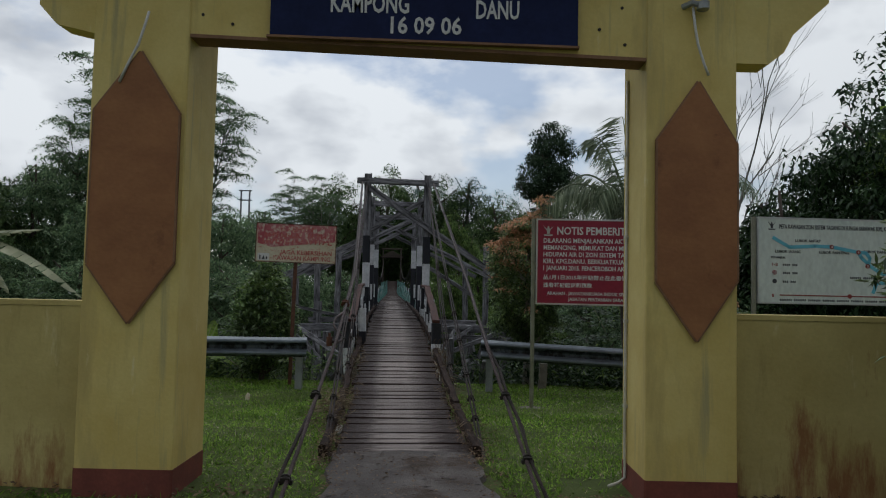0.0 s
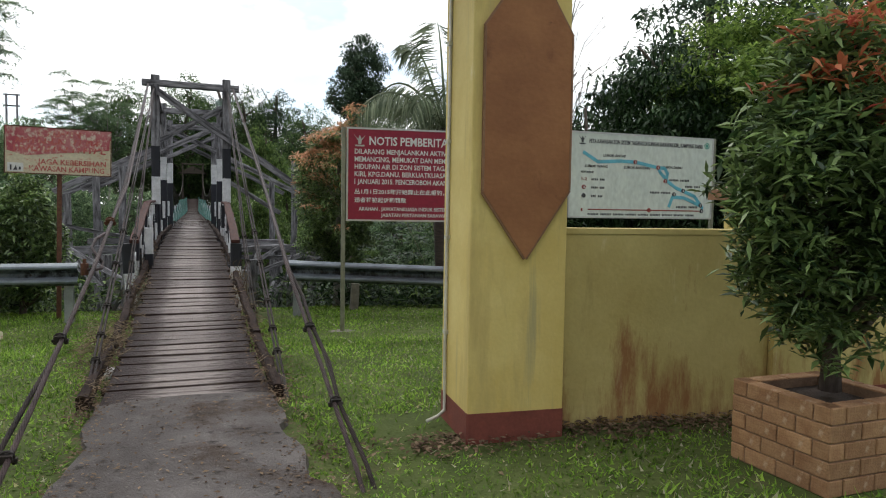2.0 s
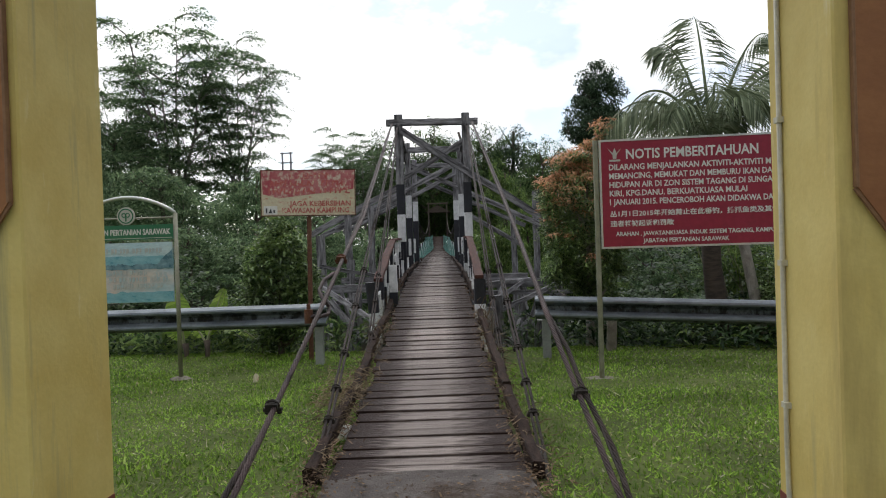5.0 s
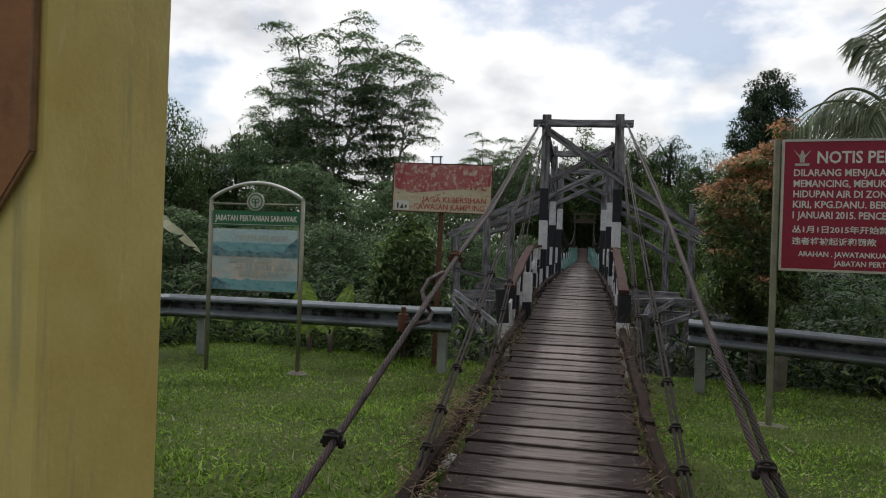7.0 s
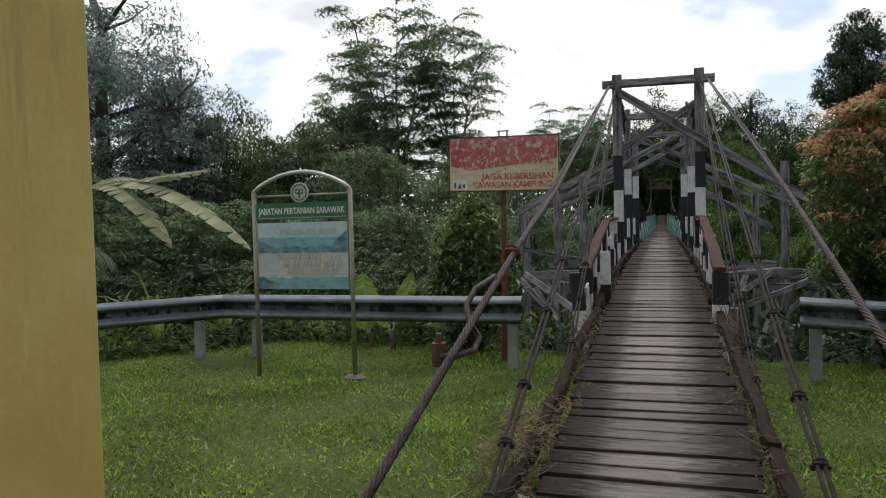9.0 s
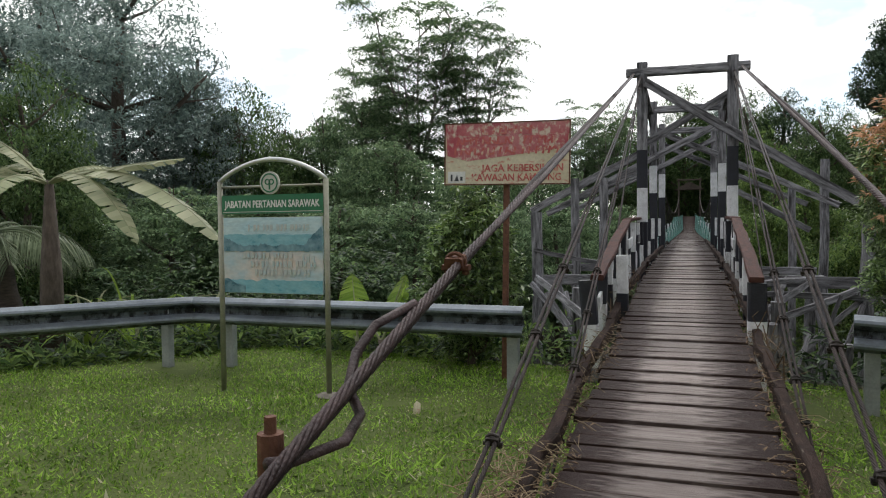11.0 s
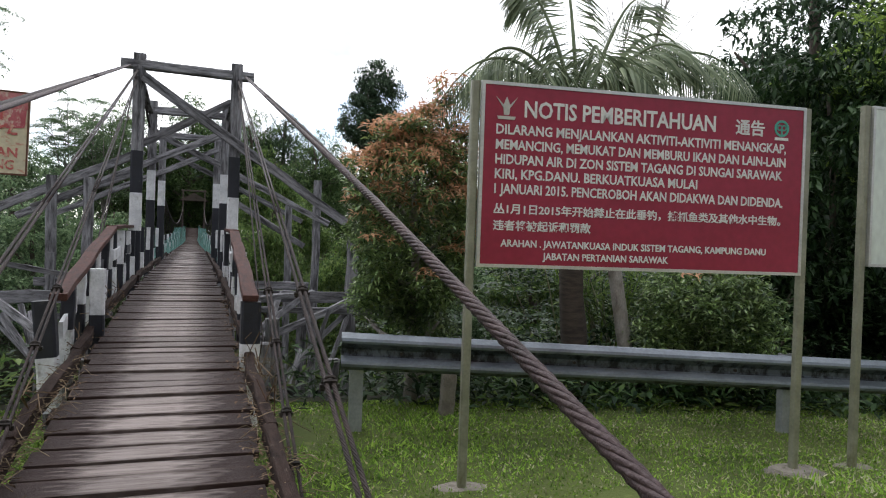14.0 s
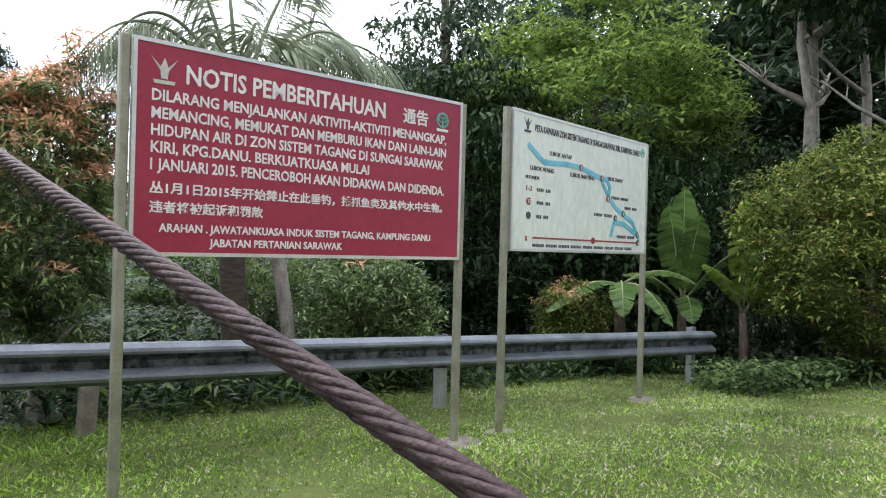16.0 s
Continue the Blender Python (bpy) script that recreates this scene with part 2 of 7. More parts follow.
pr.inputs["From Min"].default_value, pr.inputs["From Max"].default_value = 0.41, 0.62
pl.new(pq.outputs[0], pr.inputs["Value"])
pm = pn.new("ShaderNodeMix")
pm.data_type = "RGBA"
pm.inputs["B"].default_value = (0.030, 0.018, 0.016, 1)
pl.new(pr.outputs[0], pm.inputs["Factor"])
pl.new(before, pm.inputs["A"])
py_ = pn.new("ShaderNodeMath")
py_.operation = "ABSOLUTE"
pl.new(px_.outputs["Y"], py_.inputs[0])
ps = pn.new("ShaderNodeMath")
ps.operation = "MULTIPLY_ADD"
ps.inputs[1].default_value = 0.35
pl.new(pz.outputs["Fac"], ps.inputs[0])
pl.new(py_.outputs[0], ps.inputs[2])
pe = pn.new("ShaderNodeMapRange")
pe.inputs["From Min"].default_value, pe.inputs["From Max"].default_value, pe.inputs["To Max"].default_value = 0.50, 0.70, 0.75
pl.new(ps.outputs[0], pe.inputs["Value"])
pw = pn.new("ShaderNodeMix")
pw.data_type = "RGBA"
pw.inputs["B"].default_value = (0.05, 0.032, 0.027, 1)
pl.new(pe.outputs[0], pw.inputs["Factor"])
pl.new(pm.outputs["Result"], pw.inputs["A"])
pl.new(pw.outputs["Result"], pb)
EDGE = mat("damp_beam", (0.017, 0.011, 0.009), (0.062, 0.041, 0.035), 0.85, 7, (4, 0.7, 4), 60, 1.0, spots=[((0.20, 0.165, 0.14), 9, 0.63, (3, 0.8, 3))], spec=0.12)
TIMBER_LOOK = ((0.065, 0.063, 0.067), (0.345, 0.34, 0.36), 0.85, 7)
TIMBER = mat("grey_timber_upright", *TIMBER_LOOK, (2.6, 2.6, 0.35), 50, 1.0, spots=[((0.025, 0.023, 0.022), 9, 0.57, (2.6, 2.6, 0.3)), ((0.10, 0.11, 0.06), 4, 0.68, (1, 1, 1))], lo=0.36, hi=0.64, grain=0.4, spec=0.2)
TIMBER_LONG = mat("grey_timber_lengthwise", *TIMBER_LOOK, (0.35, 2.6, 2.6), 50, 1.0, spots=[((0.025, 0.023, 0.022), 9, 0.57, (0.3, 2.6, 2.6)), ((0.10, 0.11, 0.06), 4, 0.68, (1, 1, 1))], lo=0.36, hi=0.64, grain=0.4, spec=0.2, rand=0.2)
RAILTOP = mat("red_brown_rail", (0.035, 0.014, 0.012), (0.10, 0.045, 0.036), 0.75, 5, (4, 1, 4), 50, 0.5, spots=[((0.34, 0.3, 0.28), 8, 0.66, (3, 1, 3))], spec=0.2)
WHITE = mat("white_paint", (0.56, 0.57, 0.59), (0.76, 0.77, 0.79), 0.7, 6, fine=50, bump=0.4, spots=[((0.22, 0.20, 0.18), 7, 0.59, (1, 1, 0.6)), ((0.05, 0.045, 0.04), 14, 0.64, (1, 1, 1))])
BLACK = mat("black_paint", (0.007, 0.008, 0.014), (0.018, 0.020, 0.030), 0.6, 6, fine=50, bump=0.3, spots=[((0.10, 0.09, 0.08), 10, 0.66, (1, 1, 0.6))])
ROPE = mat("rusty_wire_rope", (0.030, 0.017, 0.018), (0.092, 0.062, 0.063), 0.6, 9, fine=120, bump=0.5, metal=0.05, spots=[((0.016, 0.009, 0.008), 12, 0.57, (1, 1, 1))], spec=0.35)
ROPE_DARK = mat("dark_wire_rope", (0.014, 0.010, 0.010), (0.055, 0.040, 0.038), 0.65, 9, fine=120, bump=0.4, metal=0.05, spec=0.25)
CLAMP = mat("rusty_clamp", (0.09, 0.035, 0.02), (0.17, 0.08, 0.05), 0.7, 20, fine=100, bump=0.4, metal=0.3)
CLAMP_DARK = mat("black_clamp", (0.02, 0.017, 0.015), (0.05, 0.04, 0.035), 0.6, 20, fine=100, bump=0.4, metal=0.4)
STEEL = mat("galvanised_rail", (0.12, 0.14, 0.165), (0.21, 0.24, 0.27), 0.42, 3, (1, 1, 1), 40, 0.15, metal=0.35, spots=[((0.10, 0.11, 0.12), 4, 0.6, (1, 1, 1)), ((0.02, 0.022, 0.025), 13, 0.66, (1, 1, 2))])
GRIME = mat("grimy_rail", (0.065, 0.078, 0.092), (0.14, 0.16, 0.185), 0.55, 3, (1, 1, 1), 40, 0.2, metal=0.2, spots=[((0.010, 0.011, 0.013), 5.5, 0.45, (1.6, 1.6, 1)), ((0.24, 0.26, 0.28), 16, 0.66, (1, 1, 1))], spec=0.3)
POST = mat("zinc_post", (0.25, 0.27, 0.28), (0.36, 0.38, 0.39), 0.5, 5, fine=50, bump=0.15, metal=0.4)
TUBE = mat("mossy_sign_post", (0.20, 0.20, 0.15), (0.31, 0.31, 0.24), 0.45, 4, (1, 1, 1), 50, 0.15, metal=0.4, spots=[((0.14, 0.14, 0.07), 4, 0.58, (1, 1, 0.5))])
SILVER = mat("silver_frame", (0.5, 0.51, 0.5), (0.62, 0.63, 0.62), 0.35, 5, fine=60, bump=0.1, metal=0.6)
MAROON = mat("maroon_panel", (0.24, 0.010, 0.035), (0.29, 0.017, 0.048), 0.4, 1.4, fine=20, bump=0.05)
CREAM = mat("map_panel", (0.58, 0.64, 0.60), (0.66, 0.71, 0.66), 0.4, 1.2, (1, 1, 0.5), 20, 0.05)
RIVER = mat("river_blue", (0.12, 0.42, 0.55), (0.16, 0.50, 0.62), 0.4, 3, fine=30, bump=0.02)
INK = mat("dark_ink", (0.03, 0.03, 0.04), (0.06, 0.06, 0.07), 0.5, 9, fine=60, bump=0.05)
REDINK = mat("red_ink", (0.22, 0.03, 0.03), (0.3, 0.05, 0.04), 0.5, 9, fine=60, bump=0.05)
GREEN = mat("green_band", (0.015, 0.13, 0.06), (0.025, 0.17, 0.08), 0.4, 2, fine=30, bump=0.05)
TEALINK = mat("teal_emblem", (0.05, 0.3, 0.24), (0.09, 0.4, 0.32), 0.45, 5, fine=50, bump=0.05)
GREYPRINT = mat("grey_emblem", (0.45, 0.45, 0.42), (0.55, 0.53, 0.48), 0.45, 6, fine=50, bump=0.05)
PEELED = mat("peeled_red_panel", (0.38, 0.06, 0.085), (0.50, 0.19, 0.20), 0.6, 3, fine=40, bump=0.2, spots=[((0.58, 0.48, 0.40), 20, 0.50, (1, 1, 0.7))])
FADED = mat("faded_cream_panel", (0.56, 0.50, 0.36), (0.64, 0.58, 0.44), 0.6, 3, fine=40, bump=0.2, spots=[((0.45, 0.12, 0.1), 9, 0.56, (1, 1, 2))])
REDLETTER = mat("peeling_red_letter", (0.42, 0.07, 0.07), (0.50, 0.14, 0.13), 0.6, 9, fine=40, bump=0.2, spots=[((0.6, 0.5, 0.38), 14, 0.52, (1, 1, 1))])
LAKE_SKY = mat("lake_picture_sky", (0.36, 0.55, 0.64), (0.50, 0.62, 0.64), 0.3, 2.5, (1, 1, 3), 20, 0.02)
LAKE_TREES = mat("lake_picture_trees", (0.05, 0.14, 0.19), (0.20, 0.34, 0.40), 0.3, 9, (1, 1, 1), 40, 0.02)
PEACH = mat("faded_peach_print", (0.40, 0.48, 0.50), (0.54, 0.51, 0.47), 0.35, 12, fine=60, bump=0.02, spots=[((0.36, 0.50, 0.55), 18, 0.50, (1, 1, 1))])
LAKE_HILLS = mat("lake_picture_hills", (0.13, 0.34, 0.42), (0.24, 0.46, 0.52), 0.3, 7, (1, 1, 2), 40, 0.02)
LAKE_WATER = mat("lake_picture_water", (0.26, 0.50, 0.62), (0.66, 0.56, 0.50), 0.3, 1.6, (1, 1, 1.6), 20, 0.02)
CONCRETE = mat("worn_concrete", (0.075, 0.064, 0.060), (0.165, 0.148, 0.142), 0.8, 2.0, fine=90, bump=1.2, spots=[((0.060, 0.042, 0.032), 1.6, 0.50, (1, 1, 1)), ((0.30, 0.27, 0.24), 46, 0.62, (1, 1, 1)), ((0.028, 0.022, 0.019), 7, 0.58, (1, 1, 1))], spec=0.2)
FOOTING = mat("pale_footing", (0.13, 0.115, 0.095), (0.25, 0.225, 0.19), 0.85, 7, fine=60, bump=0.8, spots=[((0.07, 0.065, 0.04), 9, 0.54, (1, 1, 1))])
# forest floor with the shade under plants and bridge darkened into its colour
FLOOR = mat("shade_dark_floor", (0.010, 0.011, 0.006), (0.028, 0.03, 0.014), 0.95, 1.2, fine=25, bump=0.9, spec=0.1)
EARTH = mat("grass_earth", (0.055, 0.075, 0.022), (0.10, 0.125, 0.04), 0.95, 0.9, fine=40, bump=1.0, spots=[((0.13, 0.10, 0.065), 0.7, 0.64, (1, 1, 1)), ((0.15, 0.18, 0.06), 7, 0.58, (1, 1, 1))], spec=0.1)
BARK = mat("bark", (0.06, 0.045, 0.035), (0.14, 0.11, 0.09), 0.9, 6, (3, 3, 1), 40, 0.8)
PALM_BARK = mat("palm_bark", (0.03, 0.023, 0.018), (0.085, 0.065, 0.05), 0.9, 7, (1, 1, 5), 40, 0.9)
PALE_BARK = mat("pale_bark", (0.18, 0.16, 0.14), (0.34, 0.32, 0.29), 0.85, 5, (2, 2, 1), 40, 0.6, spots=[((0.07, 0.06, 0.05), 4, 0.58, (2, 2, 1))])
NET = mat("teal_net", (0.11, 0.29, 0.26), (0.19, 0.38, 0.34), 0.6, 6, fine=60, bump=0.2)
DRY = leaf_mat("dry_leaf", (0.06, 0.035, 0.022), (0.24, 0.17, 0.11), 0.8, 0.1)
TWIG = leaf_mat("dry_twig", (0.09, 0.06, 0.04), (0.34, 0.27, 0.18), 0.8, 0.1)
GRASS = leaf_mat("grass_blade", (0.07, 0.155, 0.018), (0.30, 0.465, 0.07), 0.7, 0.35, (0.40, 0.36, 0.20), 0.05)
GRASS_DRY = leaf_mat("dry_grass_blade", (0.24, 0.24, 0.14), (0.48, 0.465, 0.33), 0.7, 0.3)
# dark foliage; its near-black tone also paints shade in undergrowth and thicket
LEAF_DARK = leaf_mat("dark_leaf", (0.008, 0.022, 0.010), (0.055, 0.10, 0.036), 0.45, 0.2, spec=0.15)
LEAF_MID = leaf_mat("mid_leaf", (0.025, 0.06, 0.022), (0.185, 0.27, 0.10), 0.6, 0.42)
LEAF_LIGHT = leaf_mat("light_leaf", (0.035, 0.08, 0.025), (0.225, 0.315, 0.09), 0.5, 0.45)
LEAF_FEATHER = leaf_mat("feathery_leaf", (0.06, 0.115, 0.06), (0.31, 0.42, 0.22), 0.6, 0.45)
LEAF_BLUE = leaf_mat("blue_green_leaf", (0.025, 0.05, 0.03), (0.13, 0.19, 0.11), 0.6, 0.3)
# distance haze is mixed into this leaf colour: paler and bluer than LEAF_BLUE
LEAF_HAZE = leaf_mat("haze_tinted_leaf", (0.12, 0.175, 0.16), (0.40, 0.49, 0.44), 0.6, 0.6)
LEAF_SHRUB = leaf_mat("glossy_shrub_leaf", (0.020, 0.052, 0.02), (0.30, 0.42, 0.15), 0.3, 0.32, spec=0.4)
LEAF_HEDGE = leaf_mat("yellow_green_bush_leaf", (0.028, 0.052, 0.012), (0.25, 0.31, 0.075), 0.45, 0.35, (0.42, 0.28, 0.10), 0.05)
LEAF_SPRAY = leaf_mat("light_spray_leaf", (0.035, 0.08, 0.016), (0.31, 0.43, 0.10), 0.5, 0.5)
LEAF_RED = leaf_mat("young_red_leaf", (0.42, 0.07, 0.05), (0.66, 0.32, 0.15), 0.4, 0.3)
LEAF_ORANGE = leaf_mat("young_orange_leaf", (0.40, 0.22, 0.10), (0.84, 0.50, 0.33), 0.4, 0.5)
LEAF_PALM = leaf_mat("palm_leaflet", (0.09, 0.125, 0.07), (0.30, 0.35, 0.22), 0.4, 0.3)
LEAF_BANANA = leaf_mat("banana_blade", (0.04, 0.09, 0.022), (0.11, 0.185, 0.05), 0.4, 0.3)
LEAF_SHOOT = leaf_mat("young_banana_blade", (0.16, 0.27, 0.04), (0.36, 0.50, 0.10), 0.4, 0.5)
LEAF_BANANA_PALE = leaf_mat("pale_banana_blade", (0.24, 0.27, 0.15), (0.42, 0.42, 0.27), 0.45, 0.3)


# ---- building helpers ----
def mesh_of(name, verts, faces, mats, idx=None, smooth=False):
    me = bpy.data.meshes.new(name)
    me.from_pydata(verts, [], faces)
    for m in mats if isinstance(mats, (list, tuple)) else [mats]:
        me.materials.append(m)
    if idx is not None:
        me.polygons.foreach_set("material_index", np.asarray(idx, np.int32))
    if smooth:
        me.polygons.foreach_set("use_smooth", np.ones(len(me.polygons), bool))
    me.update()
    return me


def part(name, geo, material, parent=None, label="", smooth=False):
    """Links a bmesh, or an Acc, as one mesh object under a thing or a part."""
    if isinstance(geo, Acc):
        me = mesh_of(name, geo.v, geo.f, material, geo.m if isinstance(material, (list, tuple)) else None, smooth)
    else:
        me = bpy.data.meshes.new(name)
        geo.to_mesh(me)
        geo.free()
        for m in material if isinstance(material, (list, tuple)) else [material]:
            me.materials.append(m)
        if smooth:
            me.polygons.foreach_set("use_smooth", np.ones(len(me.polygons), bool))
    ob = new(name, me)
    ob.parent = parent
    if label:
        ob["label"] = label
    return ob


def thing(name, m, label, category, group="", kind=""):
    ob = new(name)
    ob.empty_display_size = 0.1
    ob.matrix_world = m
    return tagged(ob, label, category, group, kind)


class Acc:
    """Gathers plain geometry: boxes, beams, tubes, profiles."""

    def __init__(self):
        self.v, self.f, self.m = [], [], []

    def add(self, verts, faces, mi=0):
        o = len(self.v)
        self.v.extend(verts)
        self.f.extend(tuple(i + o for i in f) for f in faces)
        self.m.extend([mi] * len(faces))
        return self

    def box(self, x0, x1, y0, y1, z0, z1, mi=0, bev=0.0):
        """A box whose upright edges are chamfered by bev."""
        if bev:
            ring = [(x0 + bev, y0), (x1 - bev, y0), (x1, y0 + bev), (x1, y1 - bev), (x1 - bev, y1), (x0 + bev, y1), (x0, y1 - bev), (x0, y0 + bev)]
        else:
            ring = [(x0, y0), (x1, y0), (x1, y1), (x0, y1)]
        k = len(ring)
        vs = [(a, b, z0) for a, b in ring] + [(a, b, z1) for a, b in ring]
        fs = [(i, (i + 1) % k, k + (i + 1) % k, k + i) for i in range(k)] + [tuple(range(k - 1, -1, -1)), tuple(range(k, 2 * k))]
        return self.add(vs, fs, mi)

    def beam(self, p, q, w, h, mi=0, wob=0.0, segs=1, up=(0, 0, 1)):
        """A timber from p to q, w wide and h high, chamfered, with a wobble for wear."""
        p, q = Vector(p), Vector(q)
        d = (q - p).normalized()
        u = Vector(up)
        if abs(d.dot(u)) > 0.95:
            u = Vector((0, 1, 0))
        s = d.cross(u).normalized()
        u = s.cross(d).normalized()
        c = min(w, h) * 0.12
        prof = [(-w / 2 + c, -h / 2), (w / 2 - c, -h / 2), (w / 2, -h / 2 + c), (w / 2, h / 2 - c), (w / 2 - c, h / 2), (-w / 2 + c, h / 2), (-w / 2, h / 2 - c), (-w / 2, -h / 2 + c)]
        vs, fs = [], []
        for i in range(segs + 1):
            o = p.lerp(q, i / segs)
            dx, dy = (random.uniform(-wob, wob), random.uniform(-wob, wob)) if 0 < i < segs else (0, 0)
            for a, b in prof:
                j = random.uniform(-wob, wob) * 0.4
                vs.append(tuple(o + s * (a + dx + j) + u * (b + dy + j)))
        for i in range(segs):
            for k in range(8):
                a, b = i * 8 + k, i * 8 + (k + 1) % 8
                fs.append((a, b, b + 8, a + 8))
        fs += [tuple(range(7, -1, -1)), tuple(range(segs * 8, segs * 8 + 8))]
        return self.add(vs, fs, mi)

    def tube(self, pts, r, sides=8, mi=0, closed=True):
        """A tube along points; r may be one radius or one for each point."""
        pts = [Vector(p) for p in pts]
        rs = r if isinstance(r, (list, tuple)) else [r] * len(pts)
        vs, fs = [], []
        side = None
        for i, p in enumerate(pts):
            d = (pts[min(i + 1, len(pts) - 1)] - pts[max(i - 1, 0)]).normalized()
            if side is None:
                side = d.orthogonal().normalized()
            side = (side - d * side.dot(d)).normalized()
            up = d.cross(side)
            for k in range(sides):
                a = 2 * math.pi * k / sides
                vs.append(tuple(p + (side * math.cos(a) + up * math.sin(a)) * rs[i]))
        for i in range(len(pts) - 1):
            for k in range(sides):
                a, b = i * sides + k, i * sides + (k + 1) % sides
                fs.append((a, b, b + sides, a + sides))
        if closed:
            fs += [tuple(range(sides - 1, -1, -1)), tuple(range(len(vs) - sides, len(vs)))]
        return self.add(vs, fs, mi)

    def prism(self, outline, y0, y1, mi=0):
        """An outline of (x, z), counter-clockwise seen from -y, drawn out from y0 to y1."""
        k = len(outline)
        vs = [(x, y0, z) for x, z in outline] + [(x, y1, z) for x, z in outline]
        fs = [tuple(range(k)), tuple(range(2 * k - 1, k - 1, -1))] + [((i + 1) % k, i, k + i, k + (i + 1) % k) for i in range(k)]
        return self.add(vs, fs, mi)


def split_letters(me, co, material, parent):
    """One object for each raised letter of a line."""
    root = list(range(len(co)))

    def find(i):
        while root[i] != i:
            root[i] = root[root[i]]
            i = root[i]
        return i

    for e in me.edges:
        a, b = find(e.vertices[0]), find(e.vertices[1])
        root[a] = b
    heaps = {}
    for p in me.polygons:
        heaps.setdefault(find(p.vertices[0]), []).append(tuple(p.vertices))
    for faces in heaps.values():
        used = sorted({i for f in faces for i in f})
        at = {i: k for k, i in enumerate(used)}
        ob = new("letter", mesh_of("letter", [tuple(co[i]) for i in used], [tuple(at[i] for i in f) for f in faces], material))
        ob.parent = parent
    bpy.data.meshes.remove(me)


def text_part(s, x, z, width, height, y, material, parent, name="lettering", label="", centre=False, letters=False):
    """Raised letters on a board that faces -y; x, z: the lower left of the line, or its lower middle."""
    cu = bpy.data.curves.new("text", "FONT")
    cu.body, cu.extrude, cu.resolution_u = s, 0.004, 2
    cu.offset = 0.02
    tmp = new("text", cu)
    bpy.context.view_layer.update()
    me = bpy.data.meshes.new_from_object(tmp.evaluated_get(bpy.context.evaluated_depsgraph_get()))
    bpy.data.objects.remove(tmp)
    bpy.data.curves.remove(cu)
    n = len(me.vertices)
    co = np.empty(n * 3)
    me.vertices.foreach_get("co", co)
    co = co.reshape(-1, 3)
    lo, hi = co.min(0), co.max(0)
    out = np.empty_like(co)
    kx = width / (hi[0] - lo[0])
    out[:, 0] = x + (co[:, 0] - lo[0]) * kx - (width / 2 if centre else 0)
    out[:, 2] = z + co[:, 1] / 0.73 * height
    out[:, 1] = y - (co[:, 2] - lo[2]) * 0.4
    if letters:
        return split_letters(me, out, material, parent)
    me.vertices.foreach_set("co", out.ravel())
    me.materials.clear()
    me.materials.append(material)
    me.update()
    me.name = name
    ob = new(name, me)
    ob.parent = parent
    ob["kind"] = "stuff"
    if label:
        ob["label"] = label
    return ob


def ground_z(x, y):
    z = 0.03 - 0.062 * min(max(y - 0.9, 0), 4.6) - 0.03 * min(max(x - 5, 0), 6) * min(max(y / 5, 0), 1)
    edge = 7.6 if x > -4.7 else 7.6 + (x + 4.7) * 1.0
    edge = max(edge, 2.5)
    if x > 8:
        edge = max(5.0, 7.6 - (x - 8) * 0.5)
    d = y - edge
    if d > 0:
        z -= min(0.10 * d + 0.03 * d * d, 3.2)
    if y > 40:
        z += min((y - 40) * 0.12, 3.5)
    return z + 0.025 * noise.noise(Vector((x * 0.6, y * 0.6, 0))) * (1 if abs(y) < 12 else 8)


def leaves(points, size, droop=0.3, aspect=0.42, flat=0.0, rng=None, small=False):
    """Folded pointed leaves at points (N x 3), four corners each; small: far leaves with three."""
    rng = rng or np.random.default_rng(1)
    n = len(points)
    a = rng.uniform(0, 2 * np.pi, n)
    tilt = rng.normal(-droop, 0.5 * (1 - flat), n)
    d = np.stack([np.cos(a) * np.cos(tilt), np.sin(a) * np.cos(tilt), np.sin(tilt)], 1)
    s = np.stack([-np.sin(a), np.cos(a), rng.normal(0, 0.45 * (1 - flat), n)], 1)
    s /= np.linalg.norm(s, axis=1)[:, None]
    L = (size * rng.uniform(0.6, 1.3, n))[:, None]
    if small:
        v = np.stack([points + s * L * aspect / 2, points + d * L - np.array([0, 0, 0.1]) * L, points - s * L * aspect / 2], 1).reshape(-1, 3)
        return v, np.arange(n * 3).reshape(-1, 3)
    mid = points + d * L * 0.5 + np.array([0, 0, 0.03]) * L
    v = np.stack([points, mid + s * L * aspect / 2, points + d * L - np.array([0, 0, 0.12]) * L, mid - s * L * aspect / 2], 1).reshape(-1, 3)
    return v, np.arange(n * 4).reshape(-1, 4)


def quick_mesh(name, v, f, mats, idx=None):
    me = bpy.data.meshes.new(name)
    k = f.shape[1]
    me.vertices.add(len(v))
    me.vertices.foreach_set("co", np.asarray(v, np.float32).ravel())
    me.loops.add(f.size)
    me.loops.foreach_set("vertex_index", f.astype(np.int32).ravel())
    me.polygons.add(len(f))
    me.polygons.foreach_set("loop_start", np.arange(0, f.size, k, dtype=np.int32))
    for m in mats:
        me.materials.append(m)
    if idx is not None:
        me.polygons.foreach_set("material_index", np.asarray(idx, np.int32))
    me.update(calc_edges=True)
    return me


